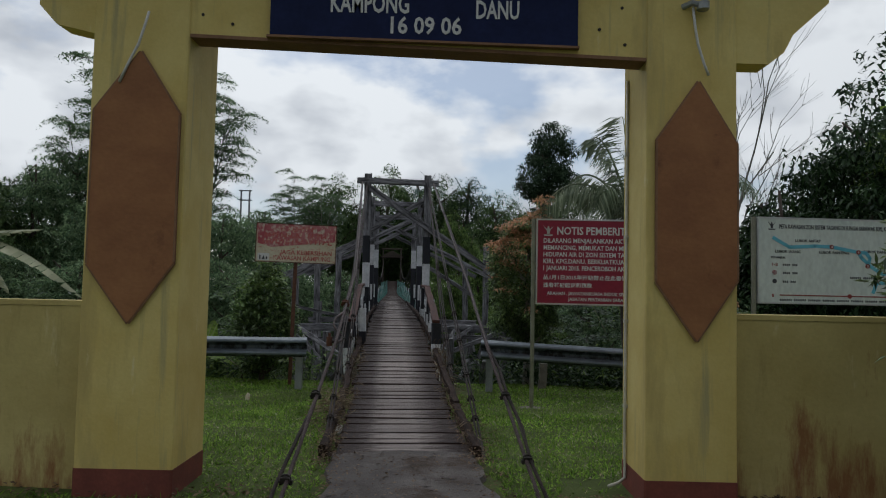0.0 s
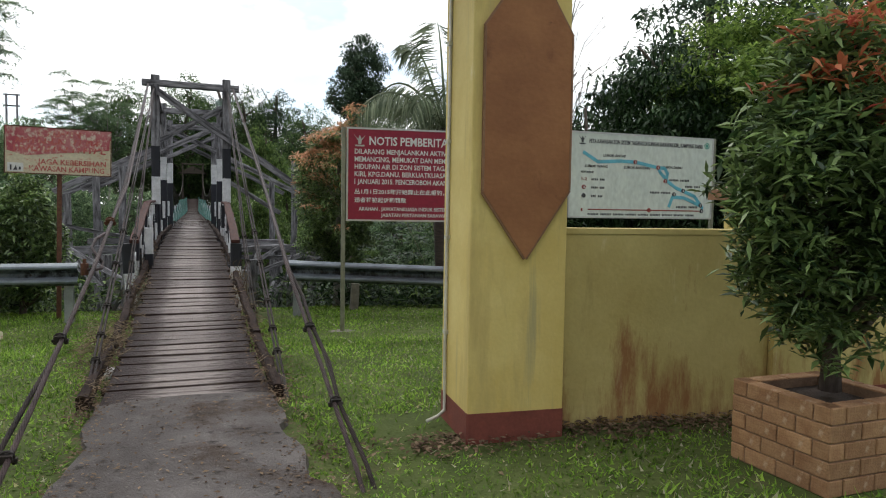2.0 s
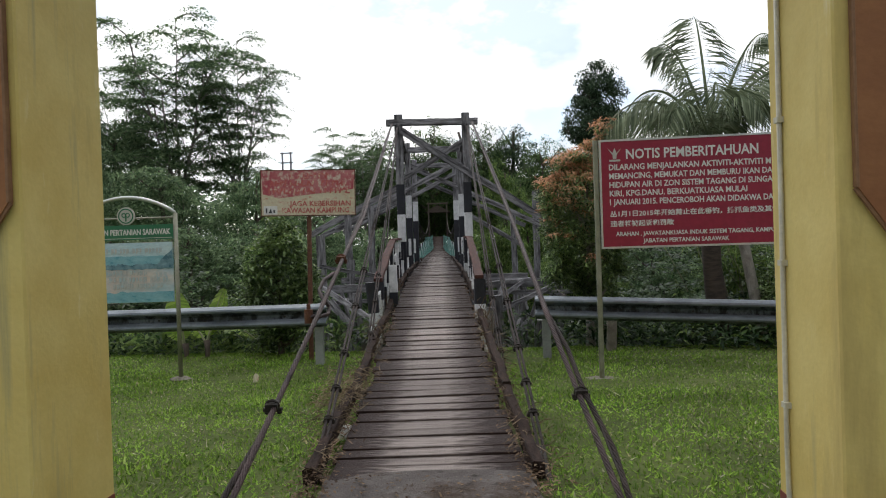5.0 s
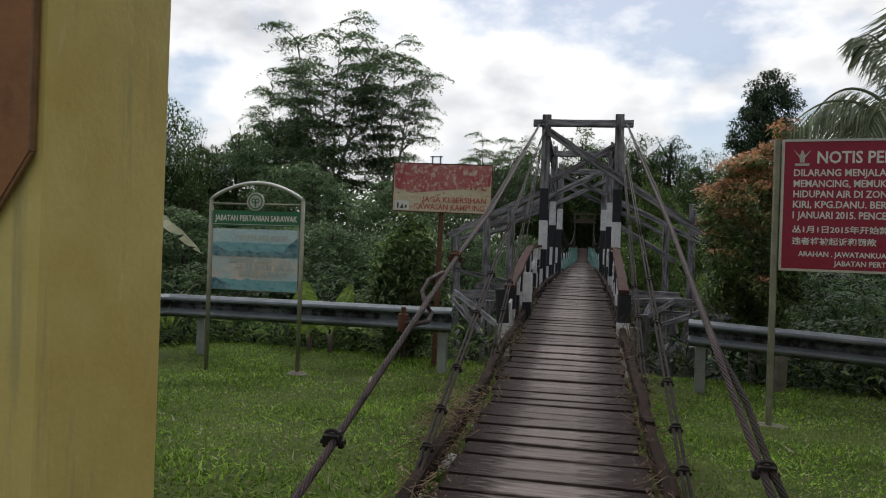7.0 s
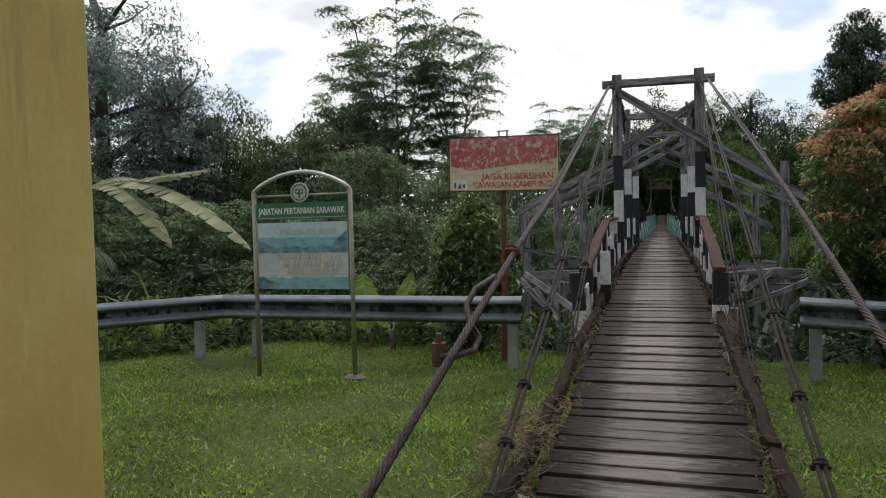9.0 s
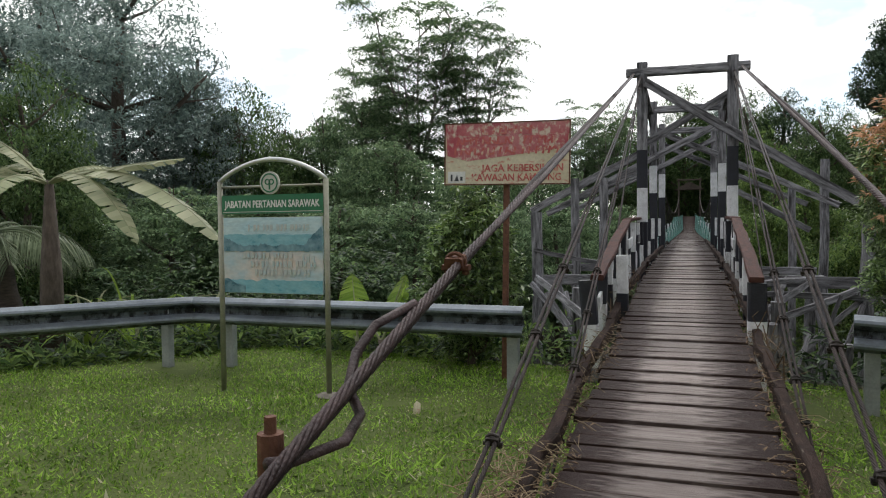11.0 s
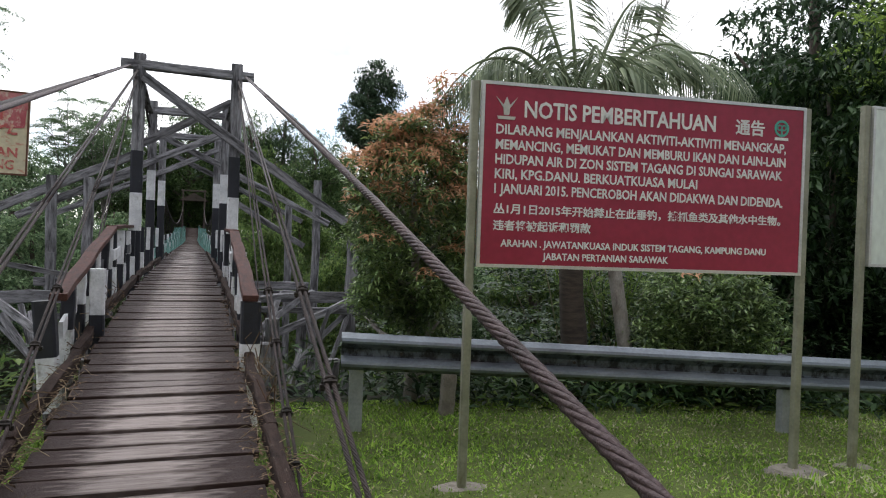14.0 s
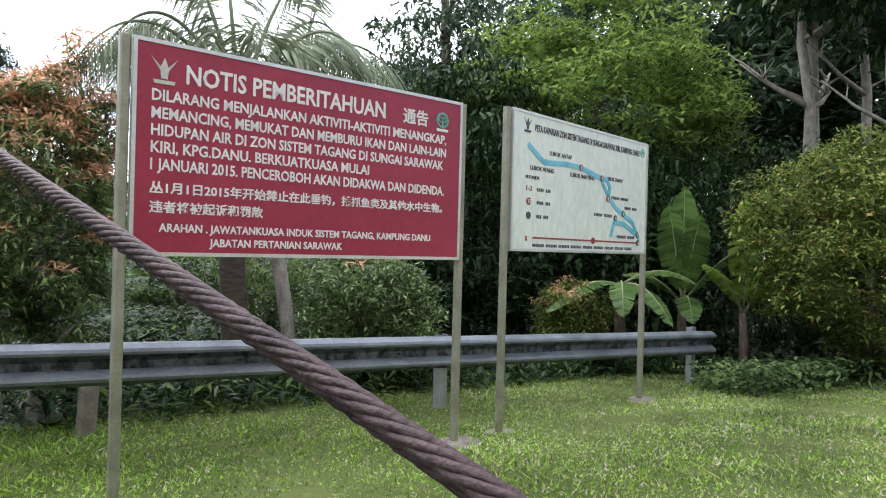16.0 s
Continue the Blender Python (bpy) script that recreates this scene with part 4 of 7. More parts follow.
def build_department_sign():
    w = 1.17
    t = thing("department_sign", pose(-3.49, 5.58, 0, 0, 0, 4.6), "arched metal sign with a green name band and faded lake picture", "sign")
    for x, d in ((0, -0.28), (w, -0.2)):
        p = part("post", Acc().tube([(x, 0, d - 0.1), (x, 0, 1.80)], 0.026, 10), TUBE, t, "greenish metal tube post", smooth=True)
        n = 14
        f = Acc()
        o = [(x + (0.13 + 0.05 * noise.noise(Vector((k * 0.8, x, 9)))) * math.cos(2 * math.pi * k / n), 0.10 * math.sin(2 * math.pi * k / n), d - 0.03) for k in range(n)]
        i2 = [(x + (a - x) * 0.6, b * 0.6, d) for a, b, _ in o]
        f.add(o + i2, [(i, (i + 1) % n, n + (i + 1) % n, n + i) for i in range(n)] + [tuple(range(n, 2 * n))])
        part("footing", f, FOOTING, p)
    arch = [(w * k / 16, 0, 1.80 + 0.20 * math.sin(math.pi * k / 16) ** 0.8) for k in range(17)]
    part("arch", Acc().tube(arch, 0.022, 10), SILVER, t, "silver arched tube", smooth=True)
    part("crossbar", Acc().tube([(0, 0, 1.745), (w, 0, 1.745)], 0.012, 8), TUBE, t, smooth=True)
    e = part("emblem_disc", disc(Acc(), w / 2, 1.775, 0.108, -0.032, -0.016, n=28), GREYPRINT, t, "pale round emblem disc")
    a = Acc()
    ring(a, w / 2, 1.775, 0.085, 0.014, -0.037, -0.033)
    ring(a, w / 2 - 0.022, 1.785, 0.024, 0.012, -0.037, -0.033, n=12)
    ring(a, w / 2 + 0.022, 1.785, 0.024, 0.012, -0.037, -0.033, n=12)
    a.box(w / 2 - 0.008, w / 2 + 0.008, -0.037, -0.033, 1.71, 1.79)
    part("emblem_mark", a, GREEN, e)
    b = part("name_band", Acc().box(0.028, w - 0.028, -0.012, 0.012, 1.485, 1.665), GREEN, t, "green band with white lettering")
    text_part("JABATAN PERTANIAN SARAWAK", 0.06, 1.545, w - 0.12, 0.07, -0.0125, LETTER, b)
    part("band_line", Acc().box(0.04, w - 0.04, -0.014, -0.0122, 1.50, 1.506), GREYPRINT, b)
    pic = part("picture", Acc().box(0.04, w - 0.04, -0.01, 0.01, 0.72, 1.45), LAKE_WATER, t, "faded picture of a lake with trees")
    y = -0.011
    x0, x1 = 0.045, w - 0.045
    part("picture_sky", Acc().prism([(x0, 1.26), (x1, 1.24), (x1, 1.445), (x0, 1.445)], y - 0.003, y), LAKE_SKY, pic)
    n = 80
    hill, wood = Acc(), Acc()
    for k in range(n):
        xa, xb = x0 + (x1 - x0) * k / n, x0 + (x1 - x0) * (k + 1) / n
        za, zb = [1.285 + 0.035 * noise.noise(Vector((q * 3.0, 7, 0))) + 0.012 * noise.noise(Vector((q * 19, 3, 0))) for q in (xa, xb)]
        hill.prism([(xa, 1.17), (xb, 1.17), (xb, zb), (xa, za)], y - 0.0050, y - 0.0032)
        za, zb = [1.185 + 0.03 * noise.noise(Vector((q * 9, 2, 0))) + 0.02 * noise.noise(Vector((q * 40, 5, 0))) + 0.9 * max(0, q - 0.93) + 0.55 * max(0, 0.2 - q) for q in (xa, xb)]
        ba, bb = [1.125 + 0.012 * noise.noise(Vector((q * 14, 8, 0))) for q in (xa, xb)]
        wood.prism([(xa, ba), (xb, bb), (xb, zb), (xa, za)], y - 0.0070, y - 0.0051)
    part("picture_ridge", hill, LAKE_HILLS, pic)
    part("picture_treeline", wood, LAKE_TREES, pic)
    for nm, z_, amp, x_a, x_b in (("picture_ripple", 0.83, 0.03, x0, x1), ("picture_shore", 0.79, 0.16, x0, x0 + 0.24)):
        sh = Acc()
        for k in range(40):
            xa, xb = x_a + (x_b - x_a) * k / 40, x_a + (x_b - x_a) * (k + 1) / 40
            fa, fb = ((1 - k / 40) ** 1.5, (1 - (k + 1) / 40) ** 1.5) if amp > 0.1 else (1, 1)
            za, zb = [z_ + amp * f * (0.6 + 0.7 * noise.noise(Vector((q * 11, 6, amp)))) for q, f in ((xa, fa), (xb, fb))]
            sh.prism([(xa, 0.725), (xb, 0.725), (xb, zb), (xa, za)], y - 0.003 - 0.02 * amp, y)
        part(nm, sh, LAKE_HILLS if amp < 0.1 else LAKE_TREES, pic)
    wd = Acc()
    for k in range(3):
        wd.box(w - 0.27 + k * 0.055, w - 0.235 + k * 0.055, y - 0.003, y, 1.02, 1.085)
    rng = random.Random(31)
    for z_, u0, u1 in ((1.33, 0.28, 0.86), (1.06, 0.22, 0.70), (0.98, 0.30, 0.92), (0.90, 0.34, 0.84)):
        u = u0
        while u < u1:
            lw = rng.uniform(0.02, 0.04)
            wd.box(u * w, u * w + lw, y - 0.0092, y - 0.0071, z_, z_ + 0.05).box(u * w, u * w + lw * 0.4, y - 0.0092, y - 0.0071, z_ - 0.014, z_ - 0.001)
            u += lw / w + (0.035 if rng.random() < 0.2 else 0.012)
    part("picture_lettering", wd, PEACH, pic, "faded peach lettering")["kind"] = "stuff"


build_department_sign()


def build_red_sign():
    w, h, z0 = 1.32, 0.63, 1.785
    t = thing("faded_warning_sign", pose(-1.73, 6.98, 0, 0, 1.0, 6), "peeling red and cream warning board on a rusty post", "sign")
    p = part("panel", Acc().box(0, w, -0.012, 0.012, z0, z0 + h), FADED, t, "cream panel with flaking red paint")
    part("red_strip", Acc().box(0.002, w - 0.002, -0.016, -0.0125, z0 + h - 0.13, z0 + h - 0.002), PEELED, p)
    part("red_patch", Acc().prism([(0.03, z0 + 0.30), (0.25, z0 + 0.24), (w - 0.03, z0 + 0.36), (w - 0.02, z0 + h - 0.132), (0.02, z0 + h - 0.132)], -0.0155, -0.0125), PEELED, p, "flaking red painted patch")
    rng = random.Random(4)
    for k in range(3):
        z = z0 + h - 0.115 - 0.105 * k
        x = (0.42, 0.14, 0.12, 0.20, 0.26)[k]
        end = (0.95, 1.2, 1.22, 1.18, 1.24)[k]
        while x < end:
            lw = rng.uniform(0.045, 0.08)
            a = Acc()
            a.beam((x, -0.017, z), (x + rng.uniform(0.0, 0.03), -0.017, z + 0.075), 0.022, 0.004, up=(0, 1, 0))
            if rng.random() < 0.7:
                a.beam((x + lw * 0.3, -0.0175, z + rng.choice((0.005, 0.04, 0.07))), (x + lw, -0.0175, z + rng.choice((0.005, 0.04, 0.07))), 0.020, 0.004, up=(0, 1, 0))
            x += lw + (0.05 if rng.random() < 0.15 else 0.012)
            part("worn_letter", a, REDLETTER, p)
    text_part("JAGA KEBERSIHAN", 0.40, z0 + 0.13, 0.85, 0.075, -0.0135, REDLETTER, p, "worn_lettering")
    text_part("KAWASAN KAMPUNG", 0.30, z0 + 0.035, 0.93, 0.075, -0.0135, REDLETTER, p, "worn_lettering")
    part("sticker", Acc().box(0.04, 0.23, -0.0165, -0.0125, z0 + 0.015, z0 + 0.135), LETTER, p, "small pale sticker with dark marks")
    part("sticker_mark", Acc().box(0.07, 0.09, -0.019, -0.0167, z0 + 0.035, z0 + 0.105).prism([(0.11, z0 + 0.035), (0.16, z0 + 0.035), (0.14, z0 + 0.10)], -0.019, -0.0167).box(0.175, 0.20, -0.019, -0.0167, z0 + 0.04, z0 + 0.08), INK, p)
    part("edge_strip", frame_bars(Acc(), w, z0 - 0.008, z0 + h + 0.008, 0.012, -0.02, 0.016), CLAMP, t, "rusty edge strip")
    part("post", Acc().box(w / 2 - 0.03, w / 2 + 0.03, 0.017, 0.07, -0.7, z0 + h - 0.1, bev=0.008), CLAMP, t, "rusty red metal post")


build_red_sign()


# ---- guard rails ----
W_PROFILE = [(0.0, -0.155), (-0.02, -0.150), (-0.075, -0.118), (-0.085, -0.095), (-0.08, -0.075), (-0.02, -0.035), (-0.008, -0.02), (-0.008, 0.02),
             (-0.02, 0.035), (-0.08, 0.075), (-0.085, 0.095), (-0.075, 0.118), (-0.02, 0.150), (0.0, 0.155)]


def build_rail(runs, posts, label):
    t = thing("guard_rail", pose(*runs[0][0][:2], 0), label, "guard rail", "roadside guard rails")
    o = Vector((runs[0][0][0], runs[0][0][1], 0))
    for p, q in runs:
        p, q = Vector(p) - o, Vector(q) - o
        d = (q - p).normalized()
        side = Vector((-d.y, d.x, 0)).normalized()
        if side.y < 0:
            side = -side
        a = Acc()
        n = max(2, int((q - p).length / 0.5))
        k = len(W_PROFILE)
        vs, fs, ms = [], [], []
        for i in range(n + 1):
            c = p.lerp(q, i / n)
            for s, z in W_PROFILE:
                vs.append(tuple(c + side * s + Vector((0, 0, z - 0.155))))
            for s, z in W_PROFILE[::-1]:
                vs.append(tuple(c + side * (s + 0.005) + Vector((0, 0, z - 0.155))))
        m2 = 2 * k
        for i in range(n):
            for j in range(m2):
                fs.append((i * m2 + j, i * m2 + (j + 1) % m2, (i + 1) * m2 + (j + 1) % m2, (i + 1) * m2 + j))
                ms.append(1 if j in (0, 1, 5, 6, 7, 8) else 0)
        for e in (0, n):
            for j in range(k - 1):
                fs.append((e * m2 + j, e * m2 + j + 1, e * m2 + m2 - 2 - j, e * m2 + m2 - 1 - j))
                ms.append(0)
        a.add(vs, fs)
        a.m = ms
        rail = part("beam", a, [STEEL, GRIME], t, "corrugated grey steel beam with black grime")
        for i in range(1, n, 3):
            c = p.lerp(q, i / n) + side * -0.012 + Vector((0, 0, -0.155))
            part("bolt", Acc().tube([c, c - side * 0.02], 0.014, 8), CLAMP_DARK, rail)
    for x, y, top, foot in posts:
        px, py = x - o.x, y - o.y
        c = Acc()
        c.box(px - 0.055, px + 0.055, py + 0.01, py + 0.018, foot - 0.2, top).box(px - 0.055, px - 0.047, py + 0.018, py + 0.09, foot - 0.2, top).box(px + 0.047, px + 0.055, py + 0.018, py + 0.09, foot - 0.2, top)
        part("rail_post", c, POST, t, "grey steel channel post")


build_rail([((-0.72, 6.62, 0.57), (-4.70, 6.48, 0.55)), ((-4.71, 6.475, 0.55), (-7.8, 2.1, 0.55))],
           [(-0.85, 6.63, 0.50, -0.3), (-4.25, 6.52, 0.50, -0.3), (-4.92, 6.22, 0.50, -0.3), (-6.3, 4.25, 0.5, -0.2)], "bent grey steel guard rail on posts above the grass bank")
build_rail([((2.06, 6.85, 0.58), (10.5, 5.80, 0.27))], [(2.2, 6.86, 0.53, -0.4), (6.1, 6.38, 0.44, -0.4), (10.2, 5.88, 0.33, -0.5)], "long grey steel guard rail behind the notice boards")


# ---- suspension footbridge; lengths run along its own y ----
bridge = thing("suspension_footbridge", BRIDGE, "old timber suspension footbridge with plank deck and painted posts", "bridge")


def painted_post(name, x, y, z0, z1, w, d, bands, parent, label="", lean=0.0):
    """A post painted in bands: bands is a list of (height, material index) from the bottom up; 0 white, 1 black, 2 bare."""
    a = Acc()
    z = z0
    for top, mi in bands:
        a.beam((x + lean * (z - z0), y, z), (x + lean * (top - z0), y, top), w, d, mi, wob=0.004, segs=3)
        z = top
    return part(name, a, [WHITE, BLACK, TIMBER], parent, label)


def build_deck():
    joists = Acc()
    for x in (-0.42, 0.0, 0.40):
        for y0, y1 in zip(np.arange(0.05, 60, 2.5), np.arange(2.55, 62, 2.5)):
            joists.beam((x, y0, deck_z(y0) - 0.10), (x, y1, deck_z(y1) - 0.10), 0.08, 0.11, segs=1)
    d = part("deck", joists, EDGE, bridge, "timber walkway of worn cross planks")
    for sx, x in ((-1, -0.66), (1, 0.60)):
        e = Acc()
        ys = np.arange(0.05, 40, 1.9)
        for y0, y1 in zip(ys, ys[1:]):
            j = random.uniform(-0.02, 0.02)
            k = random.uniform(0.0, 0.03)
            e.beam((x + j, y0, deck_z(y0) + 0.02 + k), (x - j, y1 - 0.02, deck_z(y1 - 0.02) + 0.02 + k), 0.07, 0.10, wob=0.014, segs=7)
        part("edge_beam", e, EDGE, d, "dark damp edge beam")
    return d


deck = build_deck()


def build_rail_side(sx, x0, x1):
    """The sloping handrail from the short front post to the tower, with its pickets."""
    y0, y1, ya, yb = 5.6, 9.5, 9.5, 12.7
    zt0, zt1 = 0.86, 1.40
    h = part("handrail", Acc().beam((x0, y0 - 0.08, zt0), (x1, y1, zt1), 0.12, 0.05, wob=0.008, segs=8).beam((x1, y1 - 0.06, zt1 + 0.002), (x1 + 0.06 * sx, yb, zt1 + 0.05), 0.13, 0.045, wob=0.006, segs=6),
             RAILTOP, bridge, "red-brown worn handrail board")
    if sx > 0:
        painted_post("rail_post", x0 + 0.01, y0, -0.15, zt0 - 0.03, 0.15, 0.15, [(0.50, 0), (zt0 - 0.03, 1)], h, "short post painted white below and black above")
    else:
        painted_post("rail_post", x0 - 0.04, y0, 0.02, zt0 - 0.03, 0.14, 0.14, [(0.42, 0), (zt0 - 0.03, 1)], h, "leaning short post painted white and black", lean=-0.08)
        painted_post("rail_post", x0 + 0.13, y0 + 1.0, 0.25, 1.02, 0.12, 0.10, [(0.62, 1), (1.02, 0)], h)
    n = 11
    for k in range(n):
        f = (k + 0.8) / n
        y = y0 + (yb - y0) * f
        top = zt0 + (zt1 - zt0) * min(1, (y - y0) / (y1 - y0)) - 0.03
        x = x0 + (x1 - x0) * min(1, (y - y0) / (y1 - y0)) + 0.02 * sx
        base = deck_z(y) - 0.12
        flip = k % 2
        mid = base + (top - base) * random.uniform(0.42, 0.58)
        painted_post("picket", x + random.uniform(-0.015, 0.015), y, base, top, 0.10, 0.11, [(mid, flip), (top, 1 - flip)], h, lean=random.uniform(-0.03, 0.03))
    mid_rail = Acc()
    for k in range(4):
        ya_, yb_ = y0 + 0.2 + k * 1.7, y0 + 1.85 + k * 1.7
        z_ = lambda y: zt0 + (zt1 - zt0) * min(1, (y - y0) / (y1 - y0))
        mid_rail.beam((x0 + 0.02 * sx, ya_, z_(ya_) - 0.30), (x1 + 0.02 * sx, yb_, z_(yb_) - 0.32), 0.03, 0.13, k % 2, wob=0.006, segs=3)
    part("mid_rail", mid_rail, [WHITE, BLACK], h, "painted middle boards")
    for k in range(16):
        y = 13.6 + k * 1.5
        painted_post("picket", sx * (0.72 - 0.01 * k), y, deck_z(y) - 0.1, deck_z(y) + (0.80 if k < 4 else 0.62), 0.07, 0.07, [(deck_z(y) + 0.35, k % 2), (deck_z(y) + (0.80 if k < 4 else 0.62), 1 - k % 2)], h)
    return h


build_rail_side(-1, -0.74, -0.80)
build_rail_side(1, 0.60, 0.66)


def build_net(sx):
    """Teal safety netting hung along the span."""
    a = Acc()
    ys = np.arange(17.0, 40, 0.22)
    for i, y in enumerate(ys):
        sag = 0.72 - 0.30 * math.sin(min(1, (y - 17) / 11) * math.pi) * 0.9 + (0.10 if y > 28 else 0)
        x = sx * (0.72 - 0.004 * i)
        jx = random.uniform(-0.02, 0.02)
        a.beam((x, y, deck_z(y) + 0.03), (x + jx + 0.04 * sx, y + random.uniform(-0.05, 0.05), deck_z(y) + sag), 0.12, 0.006, up=(1, 0, 0))
    for k in range(3):
        for y, y2 in zip(ys, ys[1:]):
            a.beam((sx * 0.715, y, deck_z(y) + 0.12 + 0.18 * k), (sx * 0.712, y2, deck_z(y2) + 0.12 + 0.18 * k), 0.02, 0.012)
    part("safety_net", a, NET, bridge, "teal green safety netting along the span")


build_net(-1)
build_net(1)


def build_frame(y, x, top, bands, beam_over, label, k):
    f = part("tower_frame", Acc().beam((-beam_over, y, top - 0.15), (beam_over, y, top - 0.17), 0.17, 0.15, wob=0.006, segs=5), TIMBER_LONG, bridge, label)
    for sx in (-1, 1):
        painted_post("tower_post", sx * x, y, -2.4, top + 0.03, 0.19 if k == 0 else 0.17, 0.17, [(0.3, 2), (1.38, 1), (2.02, 0), (2.73, 1), (top + 0.03, 2)] if k == 0 else [(0.3, 2), (2.05, 1), (2.68, 0), (top + 0.03, 2)], f, "square tower post with black and white bands", lean=-0.0)
    return f


f1 = build_frame(12.8, 0.79, 4.34, None, 1.08, "weathered front tower frame with a cross beam", 0)
f2 = build_frame(16.0, 0.74, 4.12, None, 0.86, "weathered middle tower frame", 1)
f3 = build_frame(19.0, 0.66, 4.0, None, 0.78, "weathered rear tower frame", 2)


def timber(name, p, q, w, h, parent, label=""):
    """A rough timber that lies along its own x, so that its grain runs lengthwise."""
    p, q = Vector(p), Vector(q)
    x = (q - p).normalized()
    y = (Vector((0, 1, 0)) - x * x.y).normalized()
    m = Matrix((x, y, x.cross(y))).transposed().to_4x4()
    m.translation = p
    ob = part(name, Acc().beam((0, 0, 0), ((q - p).length, 0, 0), w, h, wob=0.012, segs=6, up=(0, 1, 0)), TIMBER_LONG, parent, label)
    ob.matrix_local = m
    return ob


def braces(parent, rows, label="grey diagonal timber brace"):
    for p, q, w, h in rows:
        timber("brace", p, q, h * 0.8, w, parent, label)


braces(f1, [((-0.72, 12.66, 3.98), (2.80, 12.66, 1.66), 0.06, 0.20), ((0.72, 12.94, 3.72), (-0.9, 12.94, 2.78), 0.06, 0.16), ((-0.7, 12.94, 2.76), (-2.95, 12.94, 1.62), 0.06, 0.18),
            ((-0.72, 13.1, 2.45), (-2.4, 13.1, 1.70), 0.06, 0.15), ((0.8, 13.1, 1.98), (2.1, 13.1, 1.20), 0.06, 0.13)])
braces(f2, [((0.74, 15.86, 3.60), (-3.2, 15.86, 1.6), 0.06, 0.18), ((-0.74, 16.12, 3.55), (3.1, 16.12, 1.7), 0.06, 0.17), ])
braces(f3, [((0.66, 18.86, 3.55), (-3.0, 18.86, 1.75), 0.06, 0.17), ((-0.66, 19.12, 3.5), (2.9, 19.12, 1.8), 0.06, 0.16)])
braces(f1, [((-0.8, 12.9, 4.05), (-0.78, 16.0, 3.9), 0.08, 0.12), ((0.8, 12.9, 4.05), (0.78, 16.0, 3.9), 0.08, 0.12)], "grey timber tie between the tower frames")


def build_outrigger(sx, rows, beams, struts):
    o = part("outrigger", Acc().beam(*beams[0], 0.07, 0.17, wob=0.01, segs=6), TIMBER_LONG, bridge, "grey timber side brace frame")
    part("rear_beam", Acc().beam(*beams[1], 0.06, 0.14, wob=0.01, segs=6), TIMBER_LONG, o)
    for x, y, z0, z1, w in rows:
        part("prop", Acc().beam((x, y, z0), (x + random.uniform(-0.03, 0.03), y, z1), w, w, wob=0.015, segs=7), TIMBER, o, "rough grey timber prop")
    for p, q, w in struts:
        timber("strut", p, q, w * 0.62, 0.06, o)


build_outrigger(1, [(3.0, 17.4, -3.6, 2.80, 0.18), (2.35, 17.4, -3.6, 2.15, 0.16), (2.55, 11.0, -1.6, 1.40, 0.17), (1.85, 11.2, -1.8, 0.50, 0.15), (1.35, 11.0, -1.8, 0.5, 0.13), (1.05, 8.2, -1.2, 0.4, 0.15), (0.75, 6.6, -1.0, 0.35, 0.2), (1.62, 7.4, -0.9, 0.05, 0.12)],
                [((0.85, 10.5, 0.47), (2.72, 10.5, 0.46)), ((0.9, 12.4, 0.52), (2.1, 12.4, 0.50))],
                [((0.85, 9.6, -0.15), (2.62, 10.4, 0.50), 0.16), ((0.95, 9.0, 0.15), (1.75, 10.4, 0.5), 0.13), ((1.0, 8.6, 0.1), (1.4, 10.4, 0.52), 0.12), ((0.85, 8.0, -0.05), (1.72, 8.6, -0.85), 0.15), ((1.9, 10.3, -1.2), (2.5, 10.9, 0.1), 0.12), ((1.5, 9.2, -0.9), (1.9, 9.2, 0.4), 0.07)])
braces(bridge, [((0.85, 7.0, -0.25), (1.95, 8.3, -1.0), 0.06, 0.115), ((1.0, 9.4, -0.9), (2.5, 10.45, 0.36), 0.05, 0.094), ((0.9, 10.2, 0.30), (2.75, 10.3, 0.27), 0.06, 0.108), ((1.15, 8.9, -1.0), (1.28, 9.9, 0.42), 0.05, 0.065),
                ((2.1, 9.6, -1.2), (1.7, 10.6, 0.45), 0.05, 0.072), ((0.95, 6.6, -0.5), (1.25, 7.9, -1.1), 0.05, 0.094), ((0.86, 8.9, 0.55), (1.95, 10.9, 0.5), 0.06, 0.101), ((1.0, 7.7, -0.9), (1.5, 9.0, -0.1), 0.05, 0.065),
                ((-2.3, 9.9, 0.42), (-0.95, 8.7, -0.75), 0.05, 0.108), ((-2.15, 9.3, -1.1), (-0.95, 8.2, -0.35), 0.05, 0.108), ((-1.75, 9.9, 0.3), (-1.3, 8.7, -0.95), 0.05, 0.072), ((-2.3, 10.1, 0.95), (-0.9, 10.5, 0.62), 0.05, 0.086),
                ((-0.9, 6.9, 0.2), (-1.5, 8.0, -0.9), 0.05, 0.079), ((-1.15, 7.4, -1.0), (-1.1, 8.8, 0.4), 0.05, 0.072), ((-2.25, 10.15, 0.20), (-0.85, 10.3, 0.22), 0.05, 0.101)], "rough grey timber strut below the deck")
